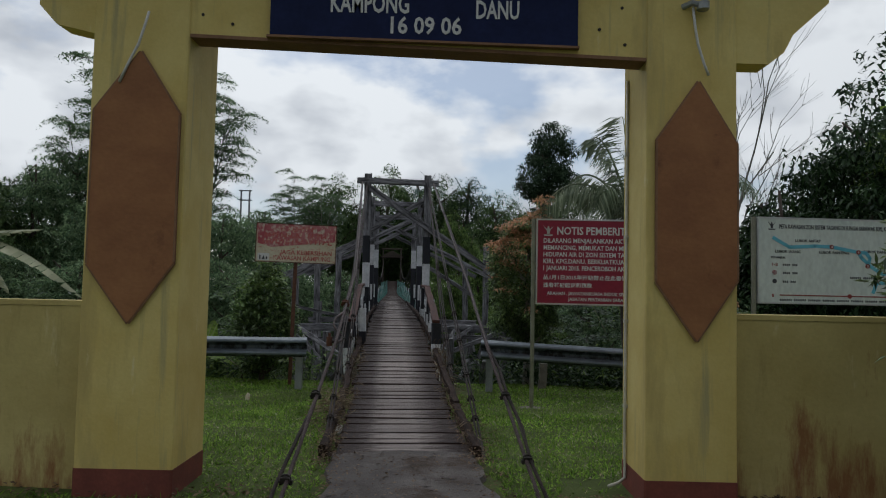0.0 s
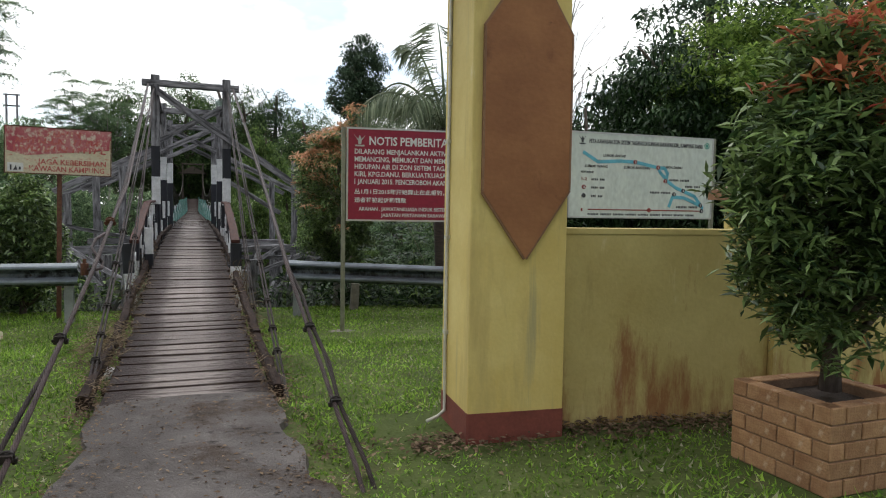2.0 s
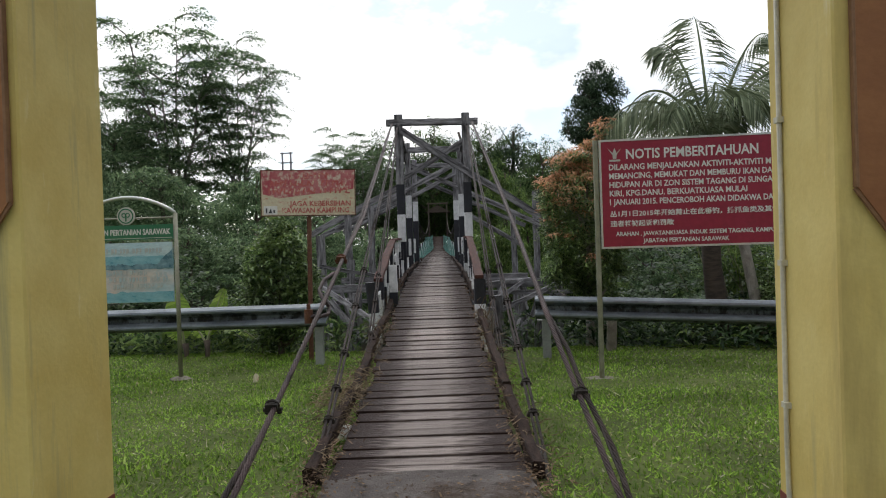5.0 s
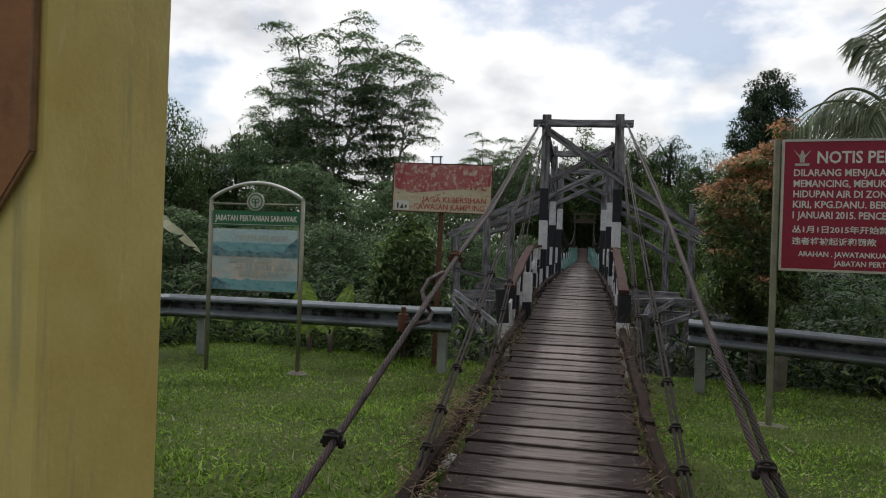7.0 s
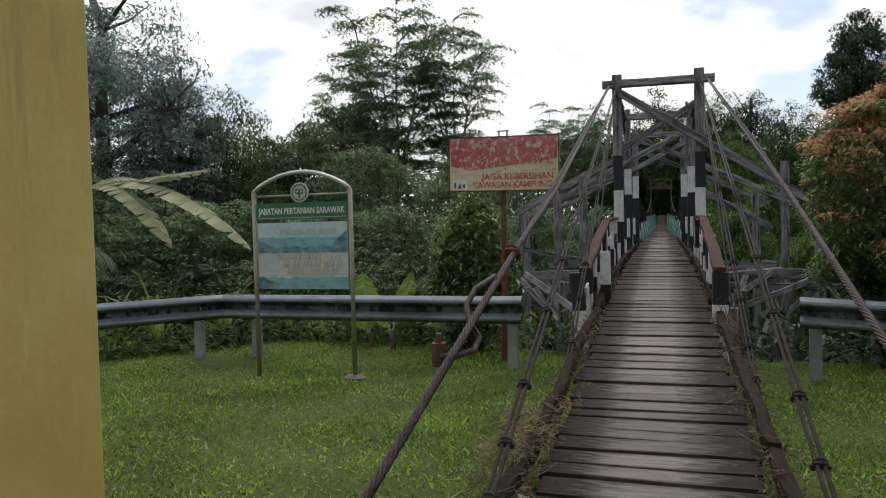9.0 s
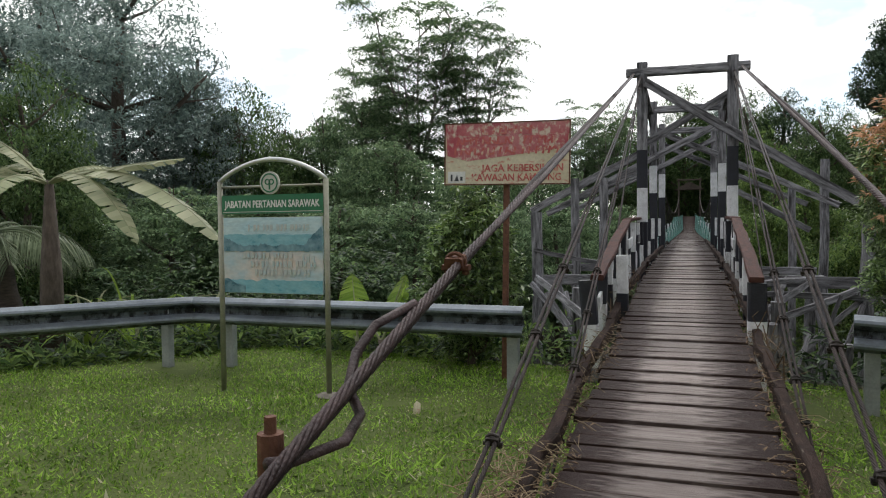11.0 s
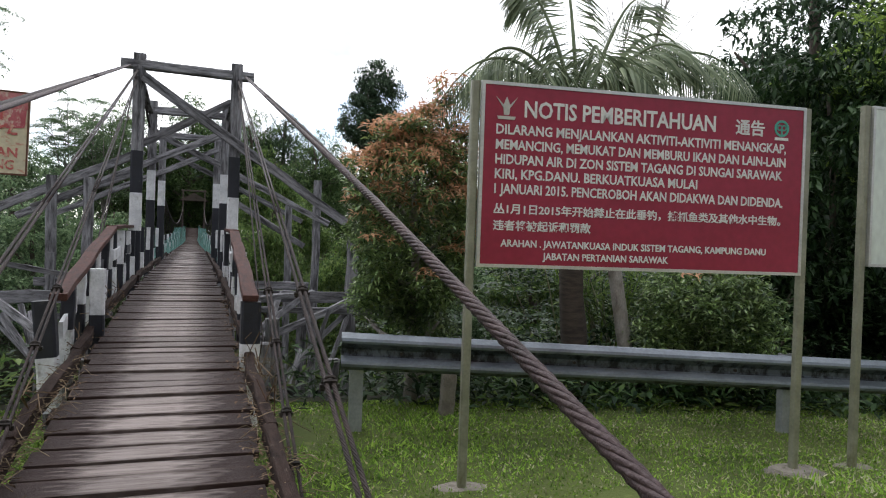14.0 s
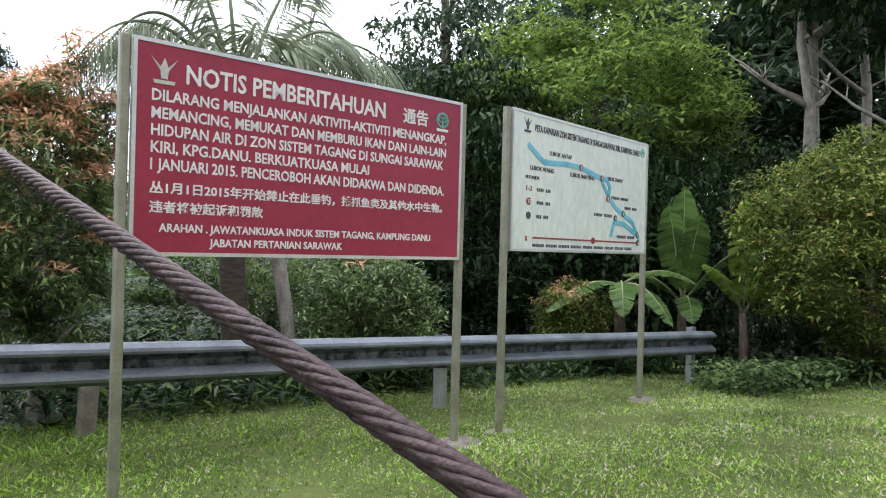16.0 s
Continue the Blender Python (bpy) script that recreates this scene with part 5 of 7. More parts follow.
build_outrigger(-1, [(-2.25, 10.2, -1.5, 1.55, 0.16), (-2.05, 12.8, -2.4, 2.24, 0.15), (-1.50, 12.8, -2.4, 2.24, 0.15), (-1.45, 9.0, -1.4, 0.45, 0.15), (-1.0, 7.6, -1.2, 0.4, 0.16), (-1.9, 12.0, -2.3, 1.0, 0.13), (-0.85, 6.3, -1.0, 0.35, 0.16)],
                [((-0.85, 10.4, 0.47), (-2.35, 10.2, 0.46)), ((-0.9, 12.4, 0.55), (-2.2, 12.4, 0.52))],
                [((-0.9, 8.0, -0.05), (-2.2, 9.8, 0.52), 0.15), ((-1.0, 7.6, -0.35), (-2.15, 8.4, -0.95), 0.16), ((-1.2, 8.6, -0.5), (-2.0, 9.6, 0.3), 0.13), ((-1.3, 8.8, -0.9), (-1.8, 9.6, 0.42), 0.10)])


def rope(parent, pts, r, material, name="wire_rope", label="", strands=6, pitch=0.21, near=None, split=False):
    """A twisted wire rope along points: real strands on the near stretch, a plain tube beyond it."""
    pts = [Vector(p) for p in pts]
    lengths = [0.0]
    for p, q in zip(pts, pts[1:]):
        lengths.append(lengths[-1] + (q - p).length)
    total = lengths[-1]

    def at(s):
        for i in range(len(pts) - 1):
            if s <= lengths[i + 1] or i == len(pts) - 2:
                return pts[i].lerp(pts[i + 1], (s - lengths[i]) / (lengths[i + 1] - lengths[i]))

    reach = total if near is None else near
    a = Acc()
    d = (pts[-1] - pts[0]).normalized()
    s1 = d.cross(Vector((0, 0, 1))).normalized()
    u1 = s1.cross(d)
    n = int(reach / pitch * 7)
    lays = []
    for k in range(strands):
        line = []
        for i in range(n + 1):
            s = reach * i / n
            ang = 2 * math.pi * (s / pitch + k / strands)
            line.append(at(s) + (s1 * math.cos(ang) + u1 * math.sin(ang)) * r * 0.66)
        if split:
            lays.append(Acc().tube(line, r * 0.36, 6))
        else:
            a.tube(line, r * 0.43, 6)
    if split:
        # core in the black clamp colour paints the shade in the strand grooves
        a.tube([at(reach * i / 20) for i in range(20)] + [at(reach)], r * 0.45, 6, 1)
    if reach < total:
        a.tube([at(reach + (total - reach) * i / 10) for i in range(11)], r * 0.95, 8)
    core = part(name, a, [material, CLAMP_DARK], parent, label, smooth=True)
    for lay in lays:
        part("strand", lay, material, core, smooth=True)
    return core


def clamp(parent, p, d, r, material):
    """A U-bolt clamp round a pair of ropes."""
    p, d = Vector(p), Vector(d).normalized()
    s = d.cross(Vector((0, 0, 1))).normalized()
    u = s.cross(d)
    a = Acc()
    a.tube([p + (s * math.cos(t) + u * math.sin(t)) * r for t in np.linspace(-0.4, math.pi + 0.4, 12)], r * 0.24, 6)
    a.beam(p - d * r * 0.8, p + d * r * 0.8, r * 2.0, r * 1.3, segs=2)
    a.beam(p - s * r * 1.5 - u * r * 0.6, p + s * r * 1.5 - u * r * 0.6, r * 0.9, r * 0.6)
    for e in (-1, 1):
        a.tube([p + s * e * r - u * r * 1.4, p + s * e * r + u * r * 0.2], r * 0.24, 6)
        a.tube([p + s * e * r - u * r * 1.25, p + s * e * r - u * r * 0.95], r * 0.45, 6)
    return part("clamp", a, material, parent, "rusty bolted rope clamp", smooth=False)


def main_line(sx, y):
    if sx > 0:
        return Vector((float(np.interp(y, [-1.8, 0, 2, 12.8], [0.80, 0.65, 0.70, 0.93])), y, float(np.interp(y, [-1.98, -1.8, 0, 2, 12.8], [-0.10, 0.0, 0.945, 1.475, 4.17]))))
    return Vector((-float(np.interp(y, [-2.4, 0, 2, 12.8], [0.78, 0.575, 0.53, 0.93])), y, float(np.interp(y, [-2.4, 0, 1, 2, 12.8], [-0.04, 0.962, 1.278, 1.56, 4.17]))))


for sx in (-1, 1):
    ys = [-1.98 if sx > 0 else -2.4, -1.6, -1.2, -0.9, -0.6, -0.3, 0, 1, 2, 4, 8, 12.75]
    up_pts = [main_line(sx, y) for y in ys]
    c = rope(bridge, up_pts, 0.0134, ROPE, "main_cable", "thick twisted rusty steel cable", near=9.5, split=True)
    spread = dict(zip(ys, (0.07, 0.06, 0.026, 0.055, 0.026, 0.035, 0.022) + (0.021,) * 5))
    off = [p + Vector((sx * spread[y], 0, 0.006 - 0.5 * (spread[y] - 0.021))) for y, p in zip(ys, up_pts)]
    if sx < 0:
        off = [p + Vector((-0.010, 0, -0.020)) if -0.95 < p.y < 1.5 else q for p, q in zip(up_pts, off)]
    else:
        off = [p + Vector((0.013, 0, -0.017)) if -0.25 < p.y < 3 else q for p, q in zip(up_pts, off)]
    rope(bridge, off, 0.0128, ROPE_DARK, "second_cable", "darker twisted steel cable beside the main one", near=9.5, split=True)
    d = up_pts[7] - up_pts[6]
    for y, m in ((0.9, CLAMP), (-0.75, CLAMP_DARK), (-1.6, CLAMP_DARK)) if sx < 0 else ((-0.6, CLAMP_DARK), (-1.2, CLAMP_DARK)):
        clamp(c, main_line(sx, y) + Vector((sx * 0.012, 0, 0.002)), d, 0.027, m)
    if sx < 0:
        hook = [main_line(sx, 0.60) + Vector((-0.012, 0, 0.012)), main_line(sx, 0.46) + Vector((-0.05, 0, 0.02)), main_line(sx, 0.39) + Vector((-0.065, 0, -0.012)), main_line(sx, 0.27) + Vector((-0.02, 0, -0.02)),
                main_line(sx, 0.24) + Vector((0.022, 0, -0.055)), main_line(sx, 0.17) + Vector((0.025, 0, -0.065)), main_line(sx, 0.05) + Vector((-0.01, 0, -0.03)), main_line(sx, 0.0) + Vector((-0.03, 0, -0.005))]
        part("tail_loop", Acc().tube(hook, 0.011, 8), ROPE, c, "loose bent rope tail", smooth=True)
        p0 = Vector((-0.635, 0.06, 0.965))
        part("anchor_cup", Acc().tube([p0 + Vector((0, 0, -0.05)), p0 + Vector((0, 0, 0.025))], 0.024, 10).tube([p0 + Vector((0, 0, 0.02)), p0 + Vector((0, 0, 0.055))], 0.011, 8), CLAMP, c, "rusty bolt socket")
    # inner stays with turnbuckles
    for xa, ya, za, xb, zb, r in ((0.64, 0.02, 0.02, 0.80, 4.1, 0.0095), (0.66, 2.55, -0.12, 0.80, 3.98, 0.009)):
        p, q = Vector((sx * xa, ya, za - 0.06)), Vector((sx * xb, 12.75, zb))
        s = rope(bridge, [p, q], r, ROPE_DARK, "stay_cable", "thin dark stay cable in two strands", near=5.0, pitch=0.14, strands=5)
        e = Vector((sx * 0.030, 0, 0))
        rope(s, [p + e, q + e * 0.6], r, ROPE_DARK, "second_strand", near=5.0, pitch=0.14, strands=5)
        for f in (0.06, 0.09, 0.13, 0.2, 0.27):
            clamp(s, p.lerp(q, f) + e / 2, q - p, 0.026, CLAMP_DARK)
        tb = p.lerp(q, 0.03)
        part("turnbuckle", Acc().tube([p + e / 2, tb + e / 2], 0.022, 8), CLAMP_DARK, s, "dark turnbuckle rod")
    # backstay lines from the tower head, and the span cable beyond
    for k, (xb, yb, zb) in enumerate(((0.95, 8.2, 0.2), (0.85, 6.4, -0.1))):
        part("tie_wire", Acc().tube([(sx * 0.83, 12.7, 4.05 - 0.1 * k), (sx * xb, yb, zb)], 0.008, 6), ROPE_DARK, bridge)
    span = [Vector((sx * 0.8, y, 1.9 + 2.2 * ((y - 38) / 25.2) ** 2)) for y in np.linspace(12.9, 63, 24)]
    part("span_cable", Acc().tube(span, 0.025, 6), ROPE_DARK, bridge, "sagging main span cable", smooth=True)
    for y in np.arange(21, 60, 2.0):
        z = 1.9 + 2.2 * ((y - 38) / 25.2) ** 2
        if z > deck_z(y) + 0.1:
            part("hanger", Acc().tube([(sx * 0.8, y, z), (sx * 0.68, y, deck_z(y))], 0.008, 5), ROPE_DARK, bridge)

far = part("far_tower", Acc().beam((-1.0, 62, 5.0), (1.0, 62, 5.0), 0.12, 0.12), BARK, bridge, "far tower at the other bank")
for sx in (-1, 1):
    part("far_post", Acc().beam((sx * 0.85, 62, -1.0), (sx * 0.85, 62, 5.1), 0.12, 0.12), BARK, far)
part("far_roof", Acc().prism([(-1.2, 4.2), (1.2, 4.2), (0.0, 4.9)], 62.5, 64), BARK, far)


def build_litter():
    """Dry leaves, twigs and dirt caught along the deck's edges, and a few scraps on the grass."""
    rng = np.random.default_rng(5)
    n = 5200
    y = rng.uniform(-0.4, 9, n)
    side = rng.choice([-1, 1], n)
    x = side * np.abs(rng.normal(0.60, 0.055, n)) - 0.03
    z = np.interp(y, DECK_Y, DECK_Z) + rng.uniform(0.02, 0.07, n)
    near = rng.uniform(0, 1, n) < np.clip(1.1 - y / 10, 0.2, 1)
    pts = np.stack([x, y, z], 1)[near]
    v, f = leaves(pts, 0.034, 0.0, 0.42, 0.4, rng)
    ob = new("leaf_litter", quick_mesh("leaf_litter", v, f, [DRY]))
    ob.matrix_world = BRIDGE
    tagged(ob, "dry brown leaves and twigs along the deck edges", "leaf litter", kind="stuff")
    tw = Acc()
    r = random.Random(8)
    for k in range(980):
        sx = r.choice((-1, 1))
        yy = r.uniform(0.0, 5.5)
        p = Vector((sx * r.uniform(0.52, 0.72), yy, deck_z(yy) + r.uniform(0.03, 0.09)))
        if k > 560:
            # a drift of dry stems against the edge beam
            yy = r.gauss(1.9, 0.42)
            p = Vector((r.uniform(-0.92, -0.58), yy, deck_z(yy) + r.uniform(0.0, 0.13)))
        q = p + Vector((r.uniform(-0.14, 0.14), r.uniform(-0.16, 0.16), r.uniform(-0.05, 0.05)))
        tw.tube([p, (p + q) / 2 + Vector((0, 0, r.uniform(-0.02, 0.03))), q], 0.0022, 4)
    ob = new("twigs", mesh_of("twigs", tw.v, tw.f, TWIG))
    ob.matrix_world = BRIDGE
    tagged(ob, "thin dry twigs scattered on the deck edge", "twigs", kind="stuff")
    m = 2600
    wx, wy = rng.uniform(2.45, 4.95, m), 0.14 - np.abs(rng.normal(0, 0.16, m))
    more = rng.uniform(0, 1, m) < 0.3
    wx = np.where(more, rng.uniform(-3, 2.9, m), wx)
    ok = (np.abs(wx - 1.15) > 0.75) & ~((wx > 2.75) & (wx < 3.37) & (wy > -0.02)) & ~((wx < -0.27) & (wx > -0.93) & (wy > -0.02))
    wz = np.array([ground_z(p, q) for p, q in zip(wx, wy)]) + rng.uniform(0.01, 0.05, m)
    v, f = leaves(np.stack([wx, wy, wz], 1)[ok], 0.04, 0.0, 0.5, 0.5, rng)
    tagged(new("wall_litter", quick_mesh("wall_litter", v, f, [DRY])), "dead leaves drifted along the wall foot", "leaf litter", kind="stuff")
    m = 2600
    gx, gy = rng.normal(0, 0.42, m), rng.uniform(-5.0, 0.1, m)
    gx = np.where(rng.uniform(0, 1, m) < 0.5, np.sign(gx) * rng.normal(0.56, 0.09, m), gx)
    gw = np.array([BRIDGE @ Vector((p, q, 0)) for p, q in zip(gx, gy)])
    gw[:, 2] = [ground_z(p, q) + 0.047 for p, q in gw[:, :2]]
    v, f = leaves(gw, 0.03, 0.0, 0.45, 0.7, rng)
    tagged(new("path_litter", quick_mesh("path_litter", v, f, [DRY])), "small dry leaves and grit on the concrete path", "leaf litter", kind="stuff")
    vine = Acc()
    for k in range(40):
        yy = r.uniform(3.5, 9)
        sx = r.choice((-1, 1))
        p = Vector((sx * 0.66, yy, deck_z(yy)))
        vine.tube([p, p + Vector((r.uniform(-0.1, 0.1), r.uniform(-0.2, 0.2), r.uniform(0.05, 0.25))), p + Vector((r.uniform(-0.1, 0.1), r.uniform(-0.3, 0.3), r.uniform(0.0, 0.3)))], 0.004, 4)
    ob = new("creeper", mesh_of("creeper", vine.v, vine.f, DRY))
    ob.matrix_world = BRIDGE
    tagged(ob, "dry creeper stems climbing the bridge edge", "creeper", kind="stuff")
    for x, y, s in ((-1.33, 5.5, 0.045), (0.42, 2.32, 0.09)):
        z = ground_z(x, y)
        pts = [(x + s * math.cos(a) * (0.7 + 0.3 * math.sin(3 * a)), y + s * 0.7 * math.sin(a), z + 0.05 + 0.035 * math.sin(2 * a)) for a in np.linspace(0, 2 * math.pi, 9)[:-1]]
        a = Acc().add(pts + [(x, y, z + 0.11)], [(i, (i + 1) % 8, 8) for i in range(8)])
        a.add([(p[0], p[1], z - 0.01) for p in pts] + pts, [(i, (i + 1) % 8, 8 + (i + 1) % 8, 8 + i) for i in range(8)])
        tagged(new("litter_scrap", mesh_of("litter_scrap", a.v, a.f, FADED if y > 3 else LETTER)), "crumpled pale scrap lying on the grass", "litter", "scraps on the grass")


build_litter()


# ---- planter with its shrub ----
def build_planter():
    t = thing("brick_planter", pose(4.12, -0.54, ground_z(4.2, -0.8), 0, 0, -84), "square orange brick planter box filled with dark soil", "planter")
    s, hh, th = 0.62, 0.44, 0.09
    a = Acc()
    a.box(0.008, s - 0.008, 0.008, th, -0.05, hh - 0.012).box(0.008, s - 0.008, s - th, s - 0.008, -0.05, hh - 0.012).box(0.008, th, th, s - th, -0.05, hh - 0.012).box(s - th, s - 0.008, th, s - th, -0.05, hh - 0.012)
    core = part("core", a, MORTAR, t, "mortar bed between the bricks")
    part("soil", Acc().box(th, s - th, th, s - th, 0.1, hh - 0.06), SOIL, t, "dark planting soil")
    ch = hh / 5
    shapes = {}
    for c in range(5):
        cuts = [0, 0.21, 0.42, s] if c % 2 else [0, 0.1, 0.31, 0.52, s]
        for side in range(4):
            for x0, x1 in zip(cuts, cuts[1:]):
                key = (round(x1 - x0, 3),)
                if key not in shapes:
                    bm = bmesh.new()
                    bmesh.ops.create_cube(bm, size=1, matrix=Matrix.LocRotScale(((x1 - x0) / 2, 0.045, ch / 2), None, (x1 - x0 - 0.008, 0.09, ch - 0.008)))
                    bmesh.ops.bevel(bm, geom=bm.edges[:], offset=0.004, segments=1, affect="EDGES")
                    me = bpy.data.meshes.new("brick")
                    bm.to_mesh(me)
                    bm.free()
                    me.materials.append(BRICK)
                    shapes[key] = me
                ob = new("brick", shapes[key])
                ob.parent = t
                turn = pose(s / 2, s / 2, 0, 0, 0, 90 * side) @ pose(-s / 2, -s / 2 - random.uniform(0, 0.002), 0)
                ob.matrix_local = turn @ pose(x0, 0, c * ch)


build_planter()


# ---- plants ----
def trunk_acc(h, r, lean=(0, 0), seed=1, limbs=6, spread=1.0, start=0.45, sides=8):
    rng = random.Random(seed)
    a = Acc()
    pts = [Vector((lean[0] * f * f * h + 0.06 * h * 0.3 * rng.uniform(-1, 1) * f, lean[1] * f * f * h + 0.02 * h * rng.uniform(-1, 1) * f, h * f)) for f in np.linspace(0, 1, 9)]
    a.tube(pts, [r * (1.25 if i == 0 else 1 - 0.085 * i) for i in range(9)], sides)
    for k in range(limbs):
        f = start + (0.95 - start) * k / max(1, limbs - 1)
        i = int(f * 8)
        p = pts[i]
        ang = k * 2.4 + rng.uniform(-0.4, 0.4)
        out = spread * (1.1 - 0.6 * f) * h * 0.45
        q = p + Vector((math.cos(ang) * out, math.sin(ang) * out, out * rng.uniform(0.35, 0.8)))
        m = p.lerp(q, 0.5) + Vector((0, 0, -0.06 * out))
        rr = r * (1 - 0.8 * f) * 0.7 + 0.01
        a.tube([p, m, q], [rr, rr * 0.7, rr * 0.25], 5)
        for j in range(2):
            b = m.lerp(q, rng.uniform(0.2, 0.8))
            e = b + Vector((rng.uniform(-1, 1), rng.uniform(-1, 1), rng.uniform(0.2, 0.9))) * out * 0.4
            a.tube([b, e], [rr * 0.4, rr * 0.12], 4)
    return a


def crown_mesh(name, material, radius, height, z0, clumps, per, size, seed, layered=False, shape="round", droop=0.3, shell=0.55, aspect=0.42, clump_r=0.22, tipmat=None, tip_z=0.75, flatten=0.75, flat=0.0, small=False):
    """A crown of leaf clumps with gaps. shape: round, cone or column."""
    rng = np.random.default_rng(seed)
    u = rng.normal(size=(clumps, 3))
    u /= np.linalg.norm(u, axis=1)[:, None]
    rad = shell + (1 - shell) * rng.uniform(0, 1, clumps) ** 0.6
    lump = 0.78 + 0.32 * np.array([noise.noise(Vector((*(p * 1.6),)) + Vector((seed * 3.1, 0, 0))) for p in u])
    c = u * (rad * lump)[:, None]
    zz = (c[:, 2] + 1) / 2
    k = np.ones(clumps)
    if shape == "cone":
        k = np.clip(1.25 - 1.0 * zz, 0.22, 1) * np.clip(zz * 6 + 0.35, 0, 1)
    elif shape == "egg":
        k = np.clip(1.2 - 0.62 * np.abs(zz - 0.33) - 0.25 * zz, 0.3, 1.1)
    elif shape == "column":
        k = np.clip(1.15 - 0.45 * zz, 0.3, 1)
    cx, cy, cz = c[:, 0] * k * radius, c[:, 1] * k * radius, z0 + zz * height
    if layered:
        lv = height / 7
        cz = z0 + np.round((cz - z0) / lv + rng.normal(0, 0.2, clumps)) * lv + rng.normal(0, 0.26, clumps) * lv
    n = clumps * per
    w = rng.normal(size=(n, 3))
    w /= np.linalg.norm(w, axis=1)[:, None]
    w *= (0.35 + 0.65 * rng.uniform(0, 1, n) ** 0.5)[:, None] * np.repeat(rng.uniform(0.6, 1.25, clumps), per)[:, None]
    w[:, 2] = np.abs(w[:, 2]) * (0.22 if layered else flatten) * np.where(rng.uniform(0, 1, n) < 0.25, -0.8, 1.0)
    pts = np.repeat(np.stack([cx, cy, cz], 1), per, 0) + w * radius * clump_r * 1.5
    v, f = leaves(pts, size, droop, aspect, 0.5 if layered else flat, rng, small)
    if tipmat:
        # young leaves stand out on some of the shoots, most of them near the top
        lit = np.repeat(zz + 0.2 * (rad - 0.8) + rng.uniform(-0.28, 0.28, clumps) > tip_z, per)
        return quick_mesh(name, v, f, [material, tipmat], (lit & (w[:, 2] > 0.12 * rng.uniform(0, 1, n))).astype(np.int32))
    return quick_mesh(name, v, f, [material])


def tree(name, at, trunk, crown, label, group, bark=BARK, turn=0.0, scale=1.0, sink=0.3):
    x, y = at
    t = thing(name, Matrix.LocRotScale((x, y, ground_z(x, y) - sink), Euler((0, 0, turn)), (scale,) * 3), label, "tree" if "shrub" not in name and "bush" not in name else "shrub", group)
    part("trunk", trunk, bark, t, smooth=True)
    ob = new("crown", crown)
    ob.parent = t
    return t


def plume_tree(seed, material):
    """A tall open tree: a forked trunk, ascending leaders, and flat feathery sprays at the branch ends."""
    rng, nr = random.Random(seed), np.random.default_rng(seed)
    a, sprays = Acc(), []
    fork = Vector((0.25, 0.1, 5.2))
    a.tube([(0, 0, 0), (0.1, -0.05, 2.5), fork], [0.26, 0.22, 0.19], 8)
    for i in range(6):
        ang = i * 1.05 + rng.uniform(-0.2, 0.2)
        lean = rng.uniform(0.5, 0.85) if i else 0.1
        rise = (9.8, 7.4, 8.6, 6.2, 8.0, 6.8)[i]
        out = Vector((math.cos(ang), math.sin(ang), 0)) * lean * rise * 0.62
        pts = [fork + out * (f ** 1.15) + Vector((0, 0, rise * f)) + Vector((rng.uniform(-0.12, 0.12), rng.uniform(-0.12, 0.12), 0)) * (1 if f > 0 else 0) for f in np.linspace(0, 1, 7)]
        a.tube(pts, [0.105 - 0.013 * k for k in range(7)], 6)
        for j in range(9):
            f = 0.12 + 0.88 * j / 8
            p = pts[int(f * 5.99)].lerp(pts[int(f * 5.99) + 1], f * 5.99 % 1)
            ang2 = ang + (j % 2 * 2 - 1) * rng.uniform(0.3, 1.5) + (rng.uniform(-1.5, 1.5) if i == 0 else 0)
            ln = rng.uniform(1.6, 3.2) * (1.15 - 0.55 * f)
            q = p + Vector((math.cos(ang2) * ln, math.sin(ang2) * ln, ln * rng.uniform(0.15, 0.5)))
            m = p.lerp(q, 0.55) + Vector((0, 0, 0.14 * ln))
            a.tube([p, m, q], [0.055, 0.035, 0.012], 4)
            sprays.append((q, rng.uniform(1.0, 1.75)))
            sprays.append((m + Vector((rng.uniform(-0.7, 0.7), rng.uniform(-0.7, 0.7), 0.12)), rng.uniform(0.8, 1.3)))
            if j % 2:
                sprays.append((p + Vector((rng.uniform(-1.6, 1.6), rng.uniform(-1.6, 1.6), rng.uniform(-0.4, 0.3))), rng.uniform(0.9, 1.5)))
    pts = []
    for c, r in sprays:
        n = int(190 * r * r)
        an, rr = nr.uniform(0, 2 * np.pi, n), np.sqrt(nr.uniform(0, 1, n))
        rr *= r * (1 + 0.28 * np.sin(an * 3 + c.x) + 0.18 * np.sin(an * 7 + c.y))
        pts.append(np.stack([c.x + rr * np.cos(an), c.y + rr * np.sin(an), c.z + 0.12 - 0.2 * rr * rr / r + nr.normal(0, 0.055, n)], 1))
    v, f = leaves(np.concatenate(pts), 0.26, 0.12, 0.42, 0.7, nr, True)
    return a, quick_mesh("crown", v, f, [material])


